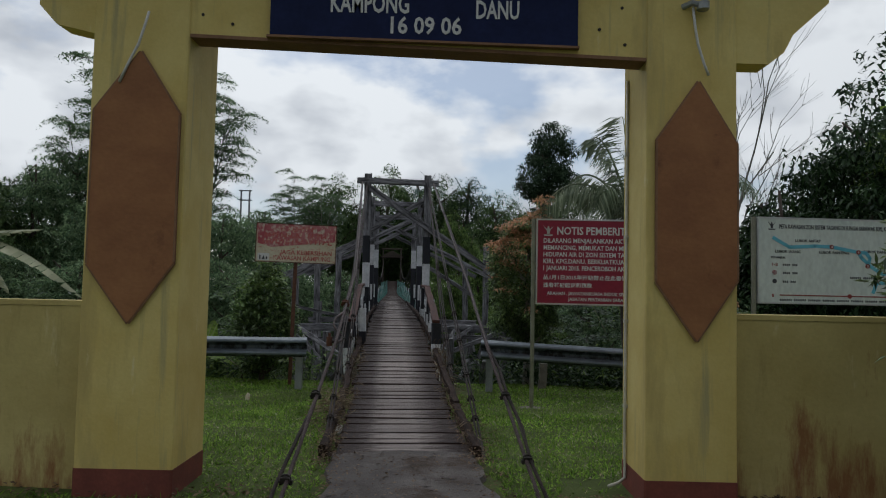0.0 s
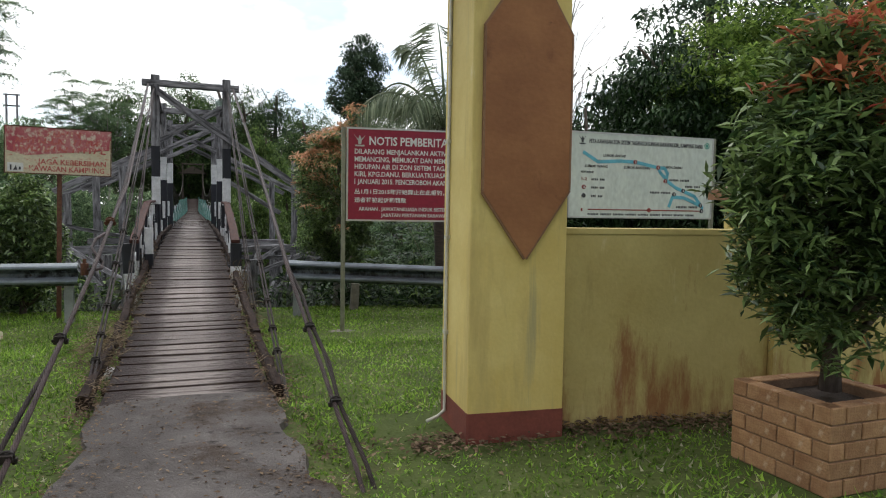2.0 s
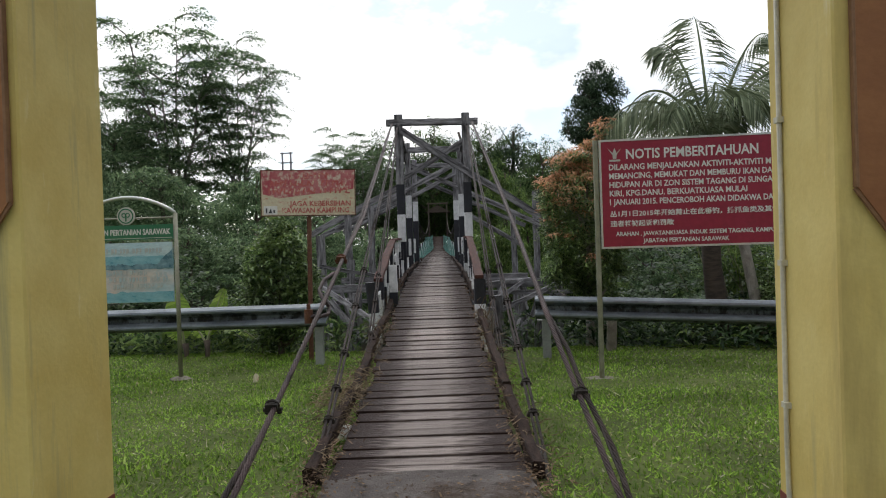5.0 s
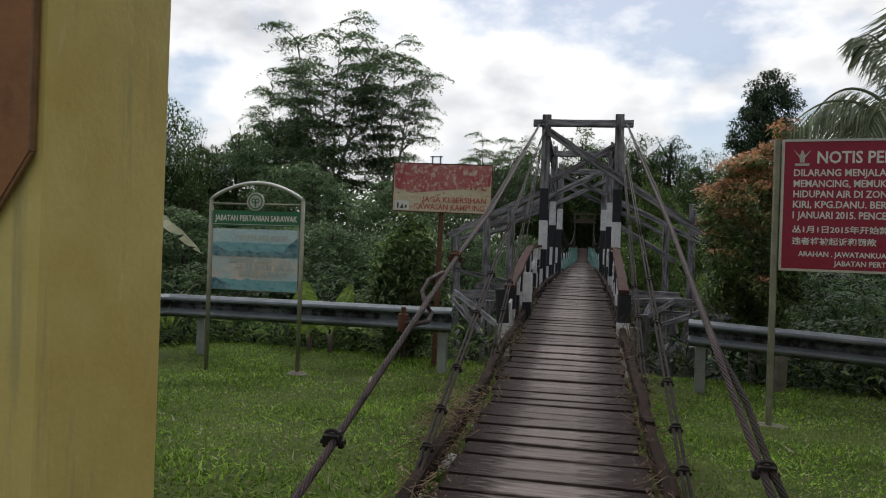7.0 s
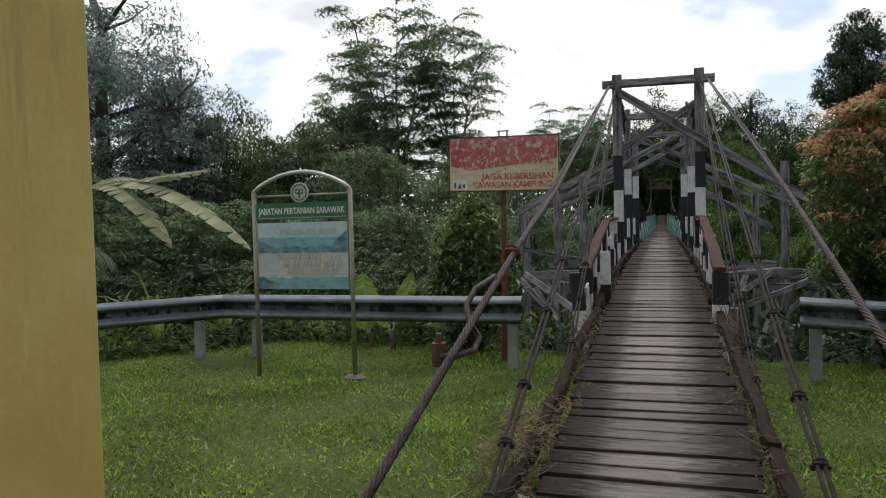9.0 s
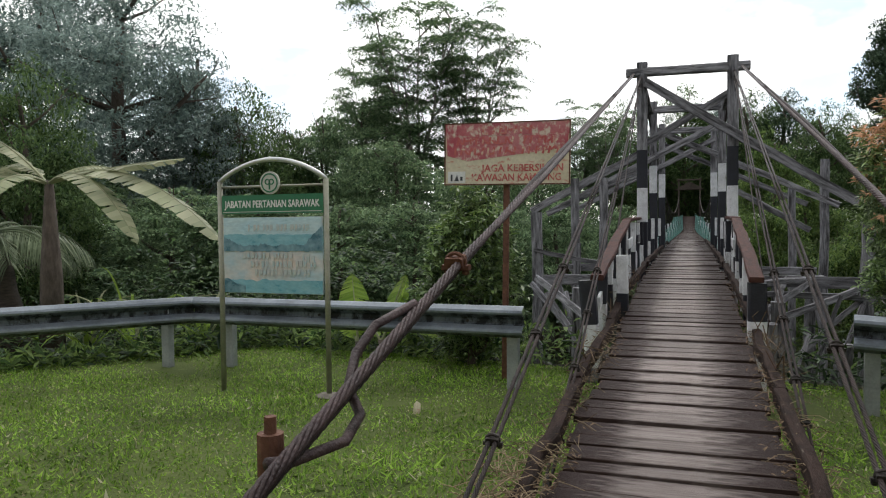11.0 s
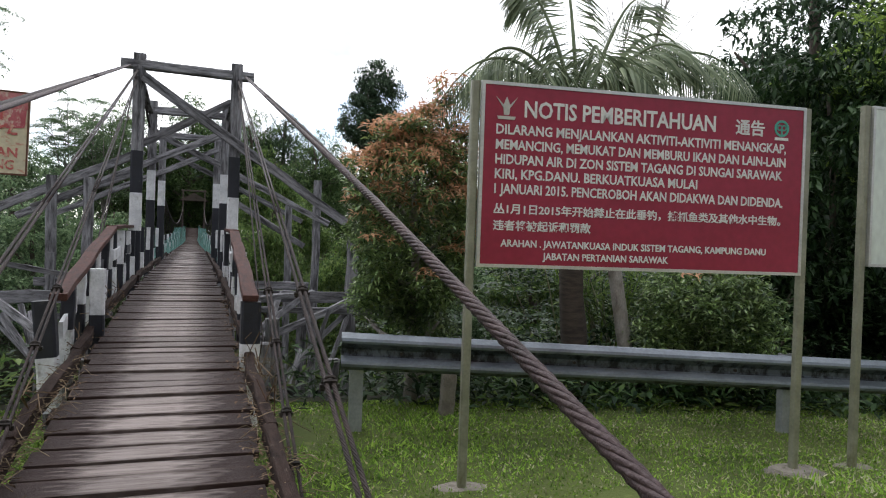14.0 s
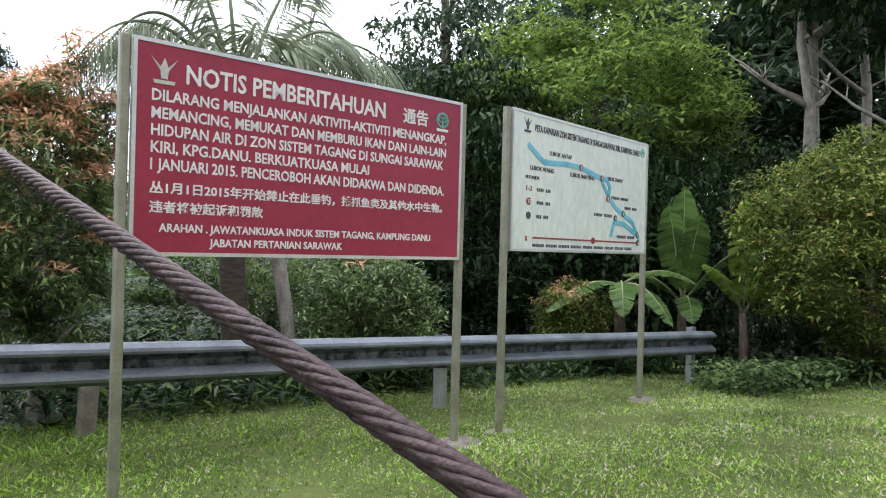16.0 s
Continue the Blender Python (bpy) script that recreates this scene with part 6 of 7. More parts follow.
def forest():
    groves = []

    def kind(nm, h, r, tr, z0, ch, clumps, per, size, material, seed, bark=BARK, **kw):
        groves.append((nm, h, r, tr, z0, ch, clumps, per, size, material, seed, bark, kw))
        return len(groves) - 1

    # each kind is grown once, at unit places, then copied
    big = kind("broadleaf_tree", 10, 4.2, 0.28, 0.6, 10.4, 330, 80, 0.23, LEAF_MID, 11, clump_r=0.13, small=True)
    dark = kind("dark_tree", 14, 5.0, 0.4, 2.0, 13.0, 330, 64, 0.30, LEAF_BLUE, 12, clump_r=0.12, shell=0.4, small=True)
    feather = kind("feathery_tree", 14.0, 7.2, 0.24, 4.0, 11.6, 0, 0, 0.24, LEAF_FEATHER, 13, bark=PALE_BARK)
    mound = kind("bank_tree", 6.5, 4.2, 0.2, 0.2, 7.0, 300, 88, 0.225, LEAF_FEATHER, 14, flatten=0.24, flat=0.4, droop=0.1, shell=0.5, clump_r=0.14, small=True)
    light = kind("light_green_tree", 8, 3.4, 0.22, 0.6, 8.2, 300, 90, 0.21, LEAF_LIGHT, 15, clump_r=0.13, small=True)
    lone = kind("tall_emergent_tree", 16, 4.3, 0.38, 7.0, 14.0, 170, 170, 0.32, LEAF_BLUE, 16, shell=0.3, clump_r=0.17, shape="egg", small=True)
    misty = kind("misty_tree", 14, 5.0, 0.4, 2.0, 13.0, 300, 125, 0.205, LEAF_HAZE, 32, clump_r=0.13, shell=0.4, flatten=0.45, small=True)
    made = {}
    labels = {"broadleaf_tree": "mid-green broadleaf tree with a dense uneven crown", "dark_tree": "tall dark blue-green tree with a broken crown", "misty_tree": "tall tree with a broken crown, leaves tinted pale blue-green as haze", "feathery_tree": "tall open feathery tree with layered branches",
              "bank_tree": "low spreading green tree on the river bank", "light_green_tree": "light green tree behind the bridge", "tall_emergent_tree": "tall lone tree above the far canopy"}
    rows = [  # kind, x, y, width, height, turn
        (dark, -28.1, 26, 1.03, 1.28, 1.5), (dark, -25.7, 29, 0.59, 1.01, 3.4), (dark, -40.7, 31, 1.3, 1.54, 2.3), (big, -21.0, 16, 0.55, 0.98, 3.7), (big, -24.6, 31, 0.72, 1.19, 3.9), (big, -25.4, 36, 0.59, 1.13, 0.4), (mound, -23.8, 38, 0.7, 1.9, 0.1),
        (mound, -24.4, 44, 0.89, 2.12, 5.2), (feather, -19.1, 42, 0.98, 1.36, 1.6), (feather, -16.1, 45, 0.76, 1.27, 1.5), (feather, -24.6, 46, 0.64, 1.17, 6.2), (mound, -14.4, 30, 0.72, 1.43, 2.9), (mound, -9.0, 28, 0.52, 1.3, 5.2), (mound, -8.6, 34, 0.54, 1.43, 3.0),
        (feather, -12.9, 62, 0.62, 0.88, 4.0), (mound, -17.6, 19, 0.62, 1.04, 0.9), (mound, -14.5, 20, 0.57, 0.98, 3.9), (mound, -11.9, 21, 0.52, 0.92, 5.4), (mound, -9.5, 22, 0.52, 0.91, 3.2), (mound, -6.8, 23, 0.42, 0.91, 4.6), (mound, -24.3, 21, 0.85, 1.23, 4.2),
        (mound, -27.9, 18, 0.92, 1.37, 0.4), (dark, -46.0, 27, 1.1, 1.43, 4.7), (light, 2.3, 42, 0.58, 1.16, 3.7), (big, 5.9, 60, 0.67, 1.04, 1.9), (lone, 12.9, 75, 0.95, 1.11, 0.2), (big, 8.6, 66, 0.68, 1.0, 5.4), (big, 11.0, 50, 0.64, 1.09, 2.9),
        (light, 3.1, 30, 0.48, 0.81, 4.5), (light, 1.7, 24, 0.38, 0.68, 5.4), (feather, -9.7, 58, 0.5, 0.83, 4.4), (light, -7.5, 75, 1.07, 1.2, 5.7), (big, -5.0, 82, 0.94, 0.87, 2.4), (light, -1.6, 78, 1.1, 1.16, 5.0), (big, -5.2, 70, 0.8, 0.58, 2.8),
        (mound, -5.5, 26, 0.45, 0.97, 5.8), (mound, -3.9, 30, 0.4, 0.9, 5.4), (big, 11.9, 40, 0.65, 0.96, 0.6), (light, 4.0, 21, 0.42, 0.68, 0.8), (mound, 6.9, 22, 0.39, 0.84, 1.3), (dark, 18.0, 19, 0.75, 1.04, 6.0), (dark, 41.3, 20, 1.63, 1.89, 2.7),
        (dark, 29.4, 23, 1.24, 1.46, 3.9), (dark, 44.6, 15, 1.84, 1.85, 1.9), (big, 19.0, 22, 0.61, 0.97, 3.1), (big, 23.6, 24, 0.87, 1.15, 2.4), (dark, 40.7, 9, 1.72, 1.43, 2.2), (big, 17.9, 24, 0.63, 0.69, 3.6), (light, 10.8, 24, 0.65, 0.65, 3.6),
        (big, -4.6, 68, 0.85, 1.28, 1.0), (big, 0.6, 70, 0.8, 1.22, 2.2), (dark, -1.8, 74, 0.8, 0.98, 0.7), (big, -9.5, 66, 0.8, 1.2, 4.2), (dark, 3.6, 72, 0.7, 0.95, 3.3)]
    for k, x, y, s, sz, turn in rows:
        # left-hand dark trees take the kind with haze painted into its leaves
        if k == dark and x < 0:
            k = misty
        s *= 1.0 if k in (lone, feather) else 1.3
        nm, h, r, tr, z0, ch, clumps, per, size, material, seed, bark, kw = groves[k]
        m = Matrix.LocRotScale((x, y, ground_z(x, y) - 0.4), Euler((0, 0, turn)), (s, s, sz))
        if k not in made:
            t = thing(nm, m, labels[nm], "tree", nm.replace("_", " ") + "s")
            limbs, crown = plume_tree(seed, material) if k == feather else (trunk_acc(h, tr, seed=seed, limbs=9, spread=0.8, start=0.35), None)
            part("trunk", limbs, bark, t, smooth=True)
            ob = new("crown", crown or crown_mesh("crown", material, r, ch, z0, clumps, per, size, seed, **kw))
            ob.parent = t
            made[k] = t
        else:
            c = copy_thing(made[k], m)
            c.matrix_world = m


forest()


def build_far_woods():
    """The closed canopy of the far bank, as one mass of foliage."""
    rng = np.random.default_rng(77)
    n = 40000
    x = rng.uniform(-110, 110, n)
    y = 86 + rng.gamma(2.0, 6, n) - 0.25 * np.abs(x)
    y = np.maximum(y, 30)
    top = np.array([8.6 + 2.6 * noise.noise(Vector((a * 0.09, b * 0.07, 3))) + 1.2 * noise.noise(Vector((a * 0.35, b * 0.3, 8))) for a, b in zip(x, y)])
    z = -3 + (top + 3) * rng.uniform(0, 1, n) ** 0.7
    v, f = leaves(np.stack([x, y, z], 1), 1.0, 0.1, 0.55, 0.0, rng)
    tagged(new("far_woods", quick_mesh("far_woods", v, f, [LEAF_BLUE])), "closed green canopy along the far river bank", "woods", kind="stuff")
    n = 14000
    x = np.concatenate([rng.uniform(-45, -9, n // 2), rng.uniform(9, 45, n // 2)])
    y = np.concatenate([22 + rng.uniform(0, 20, n // 2), 26 + rng.uniform(0, 16, n // 2) - 0.45 * (x[n // 2:] - 9)])
    z = np.array([ground_z(a, b) for a, b in zip(x, y)]) + rng.uniform(0, 1, n) * 4.5
    v, f = leaves(np.stack([x, y, z], 1), 0.6, 0.1, 0.5, 0.0, rng)
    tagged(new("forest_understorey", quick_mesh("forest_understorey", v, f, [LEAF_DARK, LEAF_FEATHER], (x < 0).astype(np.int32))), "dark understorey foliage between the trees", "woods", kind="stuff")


build_far_woods()


def build_utility_pole():
    x, y = -21.9, 76.0
    g = ground_z(x, y)
    t = thing("utility_pole", pose(x, y, g), "distant twin-legged utility pole rising above the trees", "utility pole")
    for sx in (-0.48, 0.48):
        part("pole", Acc().tube([(sx, 0, -0.3), (sx, 0, 12.2 - g)], 0.11, 8), TIMBER, t, smooth=True)
    for z in (11.0, 12.1):
        part("crossbar", Acc().beam((-0.75, 0, z - g), (0.75, 0, z - g), 0.14, 0.14), TIMBER_LONG, t)


build_utility_pole()


def shrubs():
    tree("red_tipped_shrub", (4.50, -0.82), trunk_acc(1.6, 0.045, seed=3, limbs=9, spread=0.5, start=0.15), crown_mesh("crown", LEAF_SHRUB, 0.68, 2.2, -0.09, 460, 38, 0.098, 21, shape="egg", droop=-0.1, aspect=0.26, clump_r=0.13, tipmat=LEAF_RED, tip_z=0.93, shell=0.4),
         "leafy dark green shrub with red young tips in the planter", "", sink=-0.42)
    tree("orange_tipped_shrub", (2.95, 8.15), trunk_acc(2.6, 0.07, seed=4, limbs=9, spread=0.45, start=0.15), crown_mesh("crown", LEAF_SHRUB, 0.92, 3.4, 0.35, 620, 60, 0.080, 22, shape="column", droop=0.15, aspect=0.28, clump_r=0.11, tipmat=LEAF_ORANGE, tip_z=0.60),
         "tall shrub with orange young leaves behind the rail", "", PALE_BARK, sink=0.1)
    tree("clipped_shrub", (-1.72, 7.75), trunk_acc(1.6, 0.05, seed=5, limbs=7, spread=0.4, start=0.15), crown_mesh("crown", LEAF_SHRUB, 0.72, 2.35, 0.05, 380, 32, 0.10, 23, shape="column", droop=0.2, aspect=0.32, clump_r=0.13, tipmat=LEAF_LIGHT, tip_z=0.9),
         "dense dark green upright shrub behind the rail", "", sink=0.1)
    tree("round_bush", (6.25, 7.9), trunk_acc(0.9, 0.04, seed=6, limbs=6, spread=0.5, start=0.1), crown_mesh("crown", LEAF_SHRUB, 0.98, 1.85, 0.0, 420, 50, 0.080, 24, droop=0.15, aspect=0.32, clump_r=0.13, tipmat=LEAF_ORANGE, tip_z=1.02),
         "rounded green bush with a few orange tips", "bushes by the rail", sink=0.05)
    tree("round_bush", (9.5, 7.35), trunk_acc(0.9, 0.04, seed=7, limbs=6, spread=0.5, start=0.1), crown_mesh("crown", LEAF_HEDGE, 0.64, 1.6, 0.0, 300, 50, 0.07, 25, droop=0.15, aspect=0.32, clump_r=0.14, tipmat=LEAF_ORANGE, tip_z=0.92),
         "small rounded bush with yellow-orange top", "bushes by the rail", sink=0.1)
    tree("round_bush", (12.35, 4.4), trunk_acc(1.6, 0.06, seed=8, limbs=9, spread=0.6, start=0.1), crown_mesh("crown", LEAF_HEDGE, 2.05, 3.75, 0.05, 760, 70, 0.095, 26, droop=0.1, aspect=0.36, clump_r=0.10, tipmat=LEAF_ORANGE, tip_z=1.22, shell=0.72),
         "large rounded yellow-green bush at the grass edge", "bushes by the rail", sink=0.1)
    tree("drooping_tree", (14.3, 10.5), trunk_acc(7.5, 0.16, seed=9, limbs=12, spread=0.7, start=0.3), crown_mesh("crown", LEAF_SPRAY, 4.0, 5.6, 3.6, 360, 130, 0.15, 27, droop=0.3, aspect=0.5, clump_r=0.13, shell=0.6, flatten=0.28, flat=0.4, small=True),
         "light green tree with drooping leafy sprays", "", sink=0.2)
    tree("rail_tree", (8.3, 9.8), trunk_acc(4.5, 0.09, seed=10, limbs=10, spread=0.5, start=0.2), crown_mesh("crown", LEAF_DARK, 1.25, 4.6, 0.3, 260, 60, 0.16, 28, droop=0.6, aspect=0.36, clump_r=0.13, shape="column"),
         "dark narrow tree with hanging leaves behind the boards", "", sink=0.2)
    # added tree: its dark leaves supply the deep shade behind the banana
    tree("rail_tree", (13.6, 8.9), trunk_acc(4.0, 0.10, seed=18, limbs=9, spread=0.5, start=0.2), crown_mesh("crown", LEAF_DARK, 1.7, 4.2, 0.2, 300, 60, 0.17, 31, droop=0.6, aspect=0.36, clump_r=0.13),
         "dark leafy tree added as a shaded backdrop to the banana plant", "", sink=0.2)
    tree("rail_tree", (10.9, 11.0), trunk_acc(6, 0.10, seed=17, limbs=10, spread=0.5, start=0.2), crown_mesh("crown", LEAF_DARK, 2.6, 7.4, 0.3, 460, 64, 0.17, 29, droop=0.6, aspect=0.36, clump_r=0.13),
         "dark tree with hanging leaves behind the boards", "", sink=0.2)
    for k, (x, y, h, r) in enumerate(((17.0, 6.9, 11, 0.17), (18.6, 7.4, 12, 0.22), (19.3, 6.6, 12, 0.16), (16.2, 5.2, 9, 0.10))):
        t = thing("pale_trunked_tree", pose(x, y, ground_z(x, y) - 0.3), "pale slender tree trunk rising into the dark canopy", "tree", "pale trunks")
        part("trunk", trunk_acc(h, r, (0.02 * (k - 1), 0.01), seed=40 + k, limbs=5, spread=0.4, start=0.5), PALE_BARK, t, smooth=True)
        ob = new("crown", crown_mesh("crown", LEAF_DARK, 2.2, 4.0, h * 0.62, 90, 40, 0.28, 50 + k, droop=0.4))
        ob.parent = t


shrubs()


def frond(acc_v, acc_f, base, direction, length, droop, leaflet, rng, count=46):
    """One feather frond: a curved rib with paired hanging leaflets, as quads."""
    d = Vector(direction).normalized()
    side = d.cross(Vector((0, 0, 1))).normalized()
    pts = []
    for i in range(count + 1):
        f = i / count
        pts.append(Vector(base) + d * length * (f - 0.18 * f * f) + Vector((0, 0, -droop * length * f * f)))
    for i in range(3, count):
        p, q = pts[i], pts[i + 1]
        t = (q - p).normalized()
        ll = leaflet * (0.35 + 0.9 * math.sin(math.pi * min(1, 0.12 + 0.82 * i / count)))
        for s in (-1, 1):
            out = (side * s * 0.75 + t * 0.55 + Vector((0, 0, -0.55 - rng.uniform(0, 0.5)))).normalized()
            w = t * 0.015
            mid = p + out * ll * 0.5 + Vector((0, 0, 0.03))
            o = len(acc_v)
            acc_v.extend([tuple(p - w * 0.4), tuple(mid + w), tuple(p + out * ll + Vector((0, 0, -0.12 * ll))), tuple(mid - w)])
            acc_f.append((o, o + 1, o + 2, o + 3))
    return pts


def build_palm():
    t = thing("coconut_palm", pose(4.85, 8.25, ground_z(4.85, 8.25) - 0.2), "coconut palm with arching green fronds behind the notice", "palm")
    tr = Acc()
    h = 3.35
    pts = [Vector((0.03 * math.sin(i), 0.02 * i, h * i / 10)) for i in range(11)]
    tr.tube(pts, [0.16 - 0.006 * i + 0.01 * (i % 2) for i in range(11)], 12)
    part("trunk", tr, PALM_BARK, t, "dark ringed palm trunk", smooth=True)
    rng = random.Random(6)
    top = Vector((0.05, 0.2, h - 0.1))
    for turn, rise, ln, droop in ((176, 62, 3.9, 0.72), (158, 76, 4.1, 0.42), (196, 48, 3.5, 0.62), (-96, 74, 2.9, 0.62), (100, 82, 4.1, 0.3), (22, 70, 4.2, 0.36), (2, 50, 4.6, 0.5), (-14, 62, 4.3, 0.66), (12, 62, 4.5, 0.52),
                                  (62, 60, 3.4, 0.5), (126, 55, 3.4, 0.6), (-140, 60, 3.0, 0.75), (-50, 66, 2.9, 0.7), (84, 40, 3.0, 0.5)):
        a, e = radians(turn), radians(rise)
        v, f = [], []
        rib = frond(v, f, top, Vector((math.cos(a) * math.cos(e), math.sin(a) * math.cos(e), math.sin(e))), ln, droop, 0.62, rng, 64)
        fr = part("frond", Acc().tube(rib, [0.028 * (1 - i / len(rib)) + 0.004 for i in range(len(rib))], 5), LEAF_PALM, t)
        part("frond_blade", Acc().add(v, f), LEAF_PALM, fr)
    s = thing("leaning_trunk", pose(5.35, 8.0, ground_z(5.35, 8.0) - 0.1), "pale ringed trunk leaning beside the palm", "palm trunk")
    part("trunk", Acc().tube([(0.12 - 0.05 * i, 0.02 * i, 0.32 * i) for i in range(10)], [0.085 - 0.002 * i for i in range(10)], 10), PALE_BARK, s, smooth=True)


build_palm()


def banana(at, height, rows, label, pale=False, blade=0.42, green=LEAF_BANANA):
    """rows: turn, rise, length, droop for each leaf."""
    x, y = at
    t = thing("banana_plant", pose(x, y, ground_z(x, y) - 0.1), label, "banana plant", "banana plants")
    part("stem", Acc().tube([(0, 0, 0), (0.02, 0.0, height * 0.5), (0.0, 0.02, height)], [0.14 * height / 2.4 + 0.02, 0.11 * height / 2.4 + 0.02, 0.05], 9), BARK, t, "brown sheathed stem", smooth=True)
    rng = random.Random(int(x * 10) + 3)
    for turn, rise, length, droop in rows:
        a, e = radians(turn), radians(rise)
        d = Vector((math.cos(a) * math.cos(e), math.sin(a) * math.cos(e), math.sin(e)))
        side = d.cross(Vector((0, 0, 1))).normalized()
        n = 30
        rib, v, f = [], [], []
        for i in range(n + 1):
            u = i / n
            rib.append(Vector((0, 0, height - 0.05)) + d * length * u + Vector((0, 0, -droop * length * u * u)))
        for i in range(n):
            for s in (-1, 1):
                w0 = blade * length / 2.2 * math.sin(math.pi * min(1, max(0.0, (i / n - 0.12) / 0.88))) ** 0.6 if i / n > 0.12 else 0
                w1 = blade * length / 2.2 * math.sin(math.pi * min(1, max(0.0, ((i + 1) / n - 0.12) / 0.88))) ** 0.6 if (i + 1) / n > 0.12 else 0
                if max(w0, w1) < 0.01:
                    continue
                tear = rng.choice((0.0, 0.02, 0.06, 0.10, 0.5))
                hang = Vector((0, 0, -0.25 - rng.uniform(0, 0.15)))
                o = len(v)
                v.extend([tuple(rib[i]), tuple(rib[i + 1]), tuple(rib[i + 1].lerp(rib[i], tear) + side * s * w1 + hang * w1), tuple(rib[i] + side * s * w0 + hang * w0)])
                f.append((o, o + 1, o + 2, o + 3))
        lf = part("leaf", Acc().add(v, f), LEAF_BANANA_PALE if pale and rng.random() < 0.6 else green, t, "broad torn banana leaf")
        part("midrib", Acc().tube(rib, [0.02 * (1 - i / (n + 2)) for i in range(n + 1)], 5), LEAF_BANANA_PALE, lf)


banana((-7.05, 6.4), 2.5, [(6, 22, 2.9, 0.66), (-8, 25, 2.05, 0.8), (14, 14, 2.0, 0.1), (165, 35, 2.0, 0.5), (-165, 48, 2.2, 0.4), (-75, 25, 1.6, 0.8), (70, 40, 1.8, 0.7), (-130, 20, 1.6, 0.6)], "banana plant with pale torn drooping leaves", True, 0.22)
banana((11.3, 6.65), 1.2, [(206, 84, 1.9, 0.05), (188, 70, 1.9, 0.15), (232, 72, 1.8, 0.2), (26, 78, 2.0, 0.1), (275, 58, 1.8, 0.35), (150, 50, 1.6, 0.5), (215, 35, 1.4, 0.7)], "young banana plant with broad green leaves in shade", False, 0.30)
banana((11.62, 5.85), 1.0, [(200, 80, 1.9, 0.08), (245, 62, 1.7, 0.3), (160, 60, 1.6, 0.4)], "young banana plant with a bright upright leaf", False, 0.26, LEAF_SHOOT)
banana((10.3, 7.1), 1.45, [(170, 18, 1.5, 0.55), (215, 25, 1.3, 0.7), (250, 20, 1.2, 0.75), (290, 40, 1.4, 0.6)], "low banana plant with hanging leaves behind the map board", False, 0.30)
banana((-2.75, 7.45), 0.35, [(70, 66, 1.0, 0.1), (20, 70, 0.95, 0.1), (160, 55, 0.85, 0.3)], "small banana shoot behind the rail", green=LEAF_SHOOT)
banana((-3.1, 7.5), 0.3, [(130, 66, 1.05, 0.1), (150, 50, 0.9, 0.2)], "small banana shoot behind the rail", green=LEAF_SHOOT)
banana((-2.2, 8.2), 0.3, [(0, 35, 1.2, 0.4), (180, 45, 1.4, 0.5)], "small banana shoot with an arching leaf", green=LEAF_SHOOT)



def spiky_plant(at, count, length, label, seed):
    """A tuft of long arching strap leaves."""
    x, y = at
    t = thing("spiky_plant", pose(x, y, ground_z(x, y) - 0.05), label, "plant", "strap-leaved plants")
    rng = random.Random(seed)
    part("base", Acc().tube([(0, 0, 0), (0, 0, 0.25)], [0.07, 0.04], 8), BARK, t, smooth=True)
    for k in range(count):
        a, e = k * 2.4 + rng.uniform(-0.3, 0.3), rng.uniform(0.75, 1.4)
        d = Vector((math.cos(a) * math.cos(e), math.sin(a) * math.cos(e), math.sin(e)))
        s = d.cross(Vector((0, 0, 1))).normalized()
        ln, dr = length * rng.uniform(0.7, 1.15), rng.uniform(0.25, 0.6)
        v, n = [], 8
        for i in range(n + 1):
            u = i / n
            p = Vector((0, 0, 0.2)) + d * ln * u + Vector((d.x, d.y, 0)) * 0.3 * u * u * ln + Vector((0, 0, -dr * ln * u * u * u))
            w = 0.028 * (1 - u ** 3) + 0.002
            v += [tuple(p - s * w), tuple(p + Vector((0, 0, -0.012))), tuple(p + s * w)]
        f = [q for i in range(n) for q in ((3 * i, 3 * i + 1, 3 * i + 4, 3 * i + 3), (3 * i + 1, 3 * i + 2, 3 * i + 5, 3 * i + 4))]
        part("leaf", Acc().add(v, f), LEAF_SHOOT if k % 3 else LEAF_BANANA_PALE, t)


for k, (x, y, n, ln) in enumerate(((-7.9, 7.0, 12, 0.9), (-7.1, 6.95, 14, 1.0), (-6.45, 7.15, 13, 1.1), (-5.5, 7.5, 8, 0.9))):
    spiky_plant((x, y), n, ln * 1.35, "tuft of long pale green strap leaves behind the rail", 60 + k)


def build_small_palm():
    t = thing("small_palm", pose(-8.6, 6.6, ground_z(-8.6, 6.6) - 0.1), "stout palm with a brown shaggy trunk beside the banana", "palm")
    tr = Acc()
    tr.tube([(0.6 * (1 - f) + 0.0, 0, 2.2 * f) for f in np.linspace(0, 1, 9)], [0.27, 0.25, 0.27, 0.24, 0.26, 0.23, 0.24, 0.2, 0.12], 10)
    part("trunk", tr, PALM_BARK, t, "thick shaggy brown trunk", smooth=True)
    rng = random.Random(16)
    for k in range(9):
        ang, el = k * 2.4 + 0.2, rng.uniform(0.1, 0.7)
        v, f = [], []
        rib = frond(v, f, Vector((0, 0, 2.2)), Vector((math.cos(ang) * math.cos(el), math.sin(ang) * math.cos(el), math.sin(el))), rng.uniform(1.4, 1.9), 0.5, 0.5, rng)
        fr = part("frond", Acc().tube(rib, [0.022 * (1 - i / len(rib)) + 0.003 for i in range(len(rib))], 5), LEAF_PALM, t)
        part("frond_blade", Acc().add(v, f), LEAF_PALM, fr)


build_small_palm()


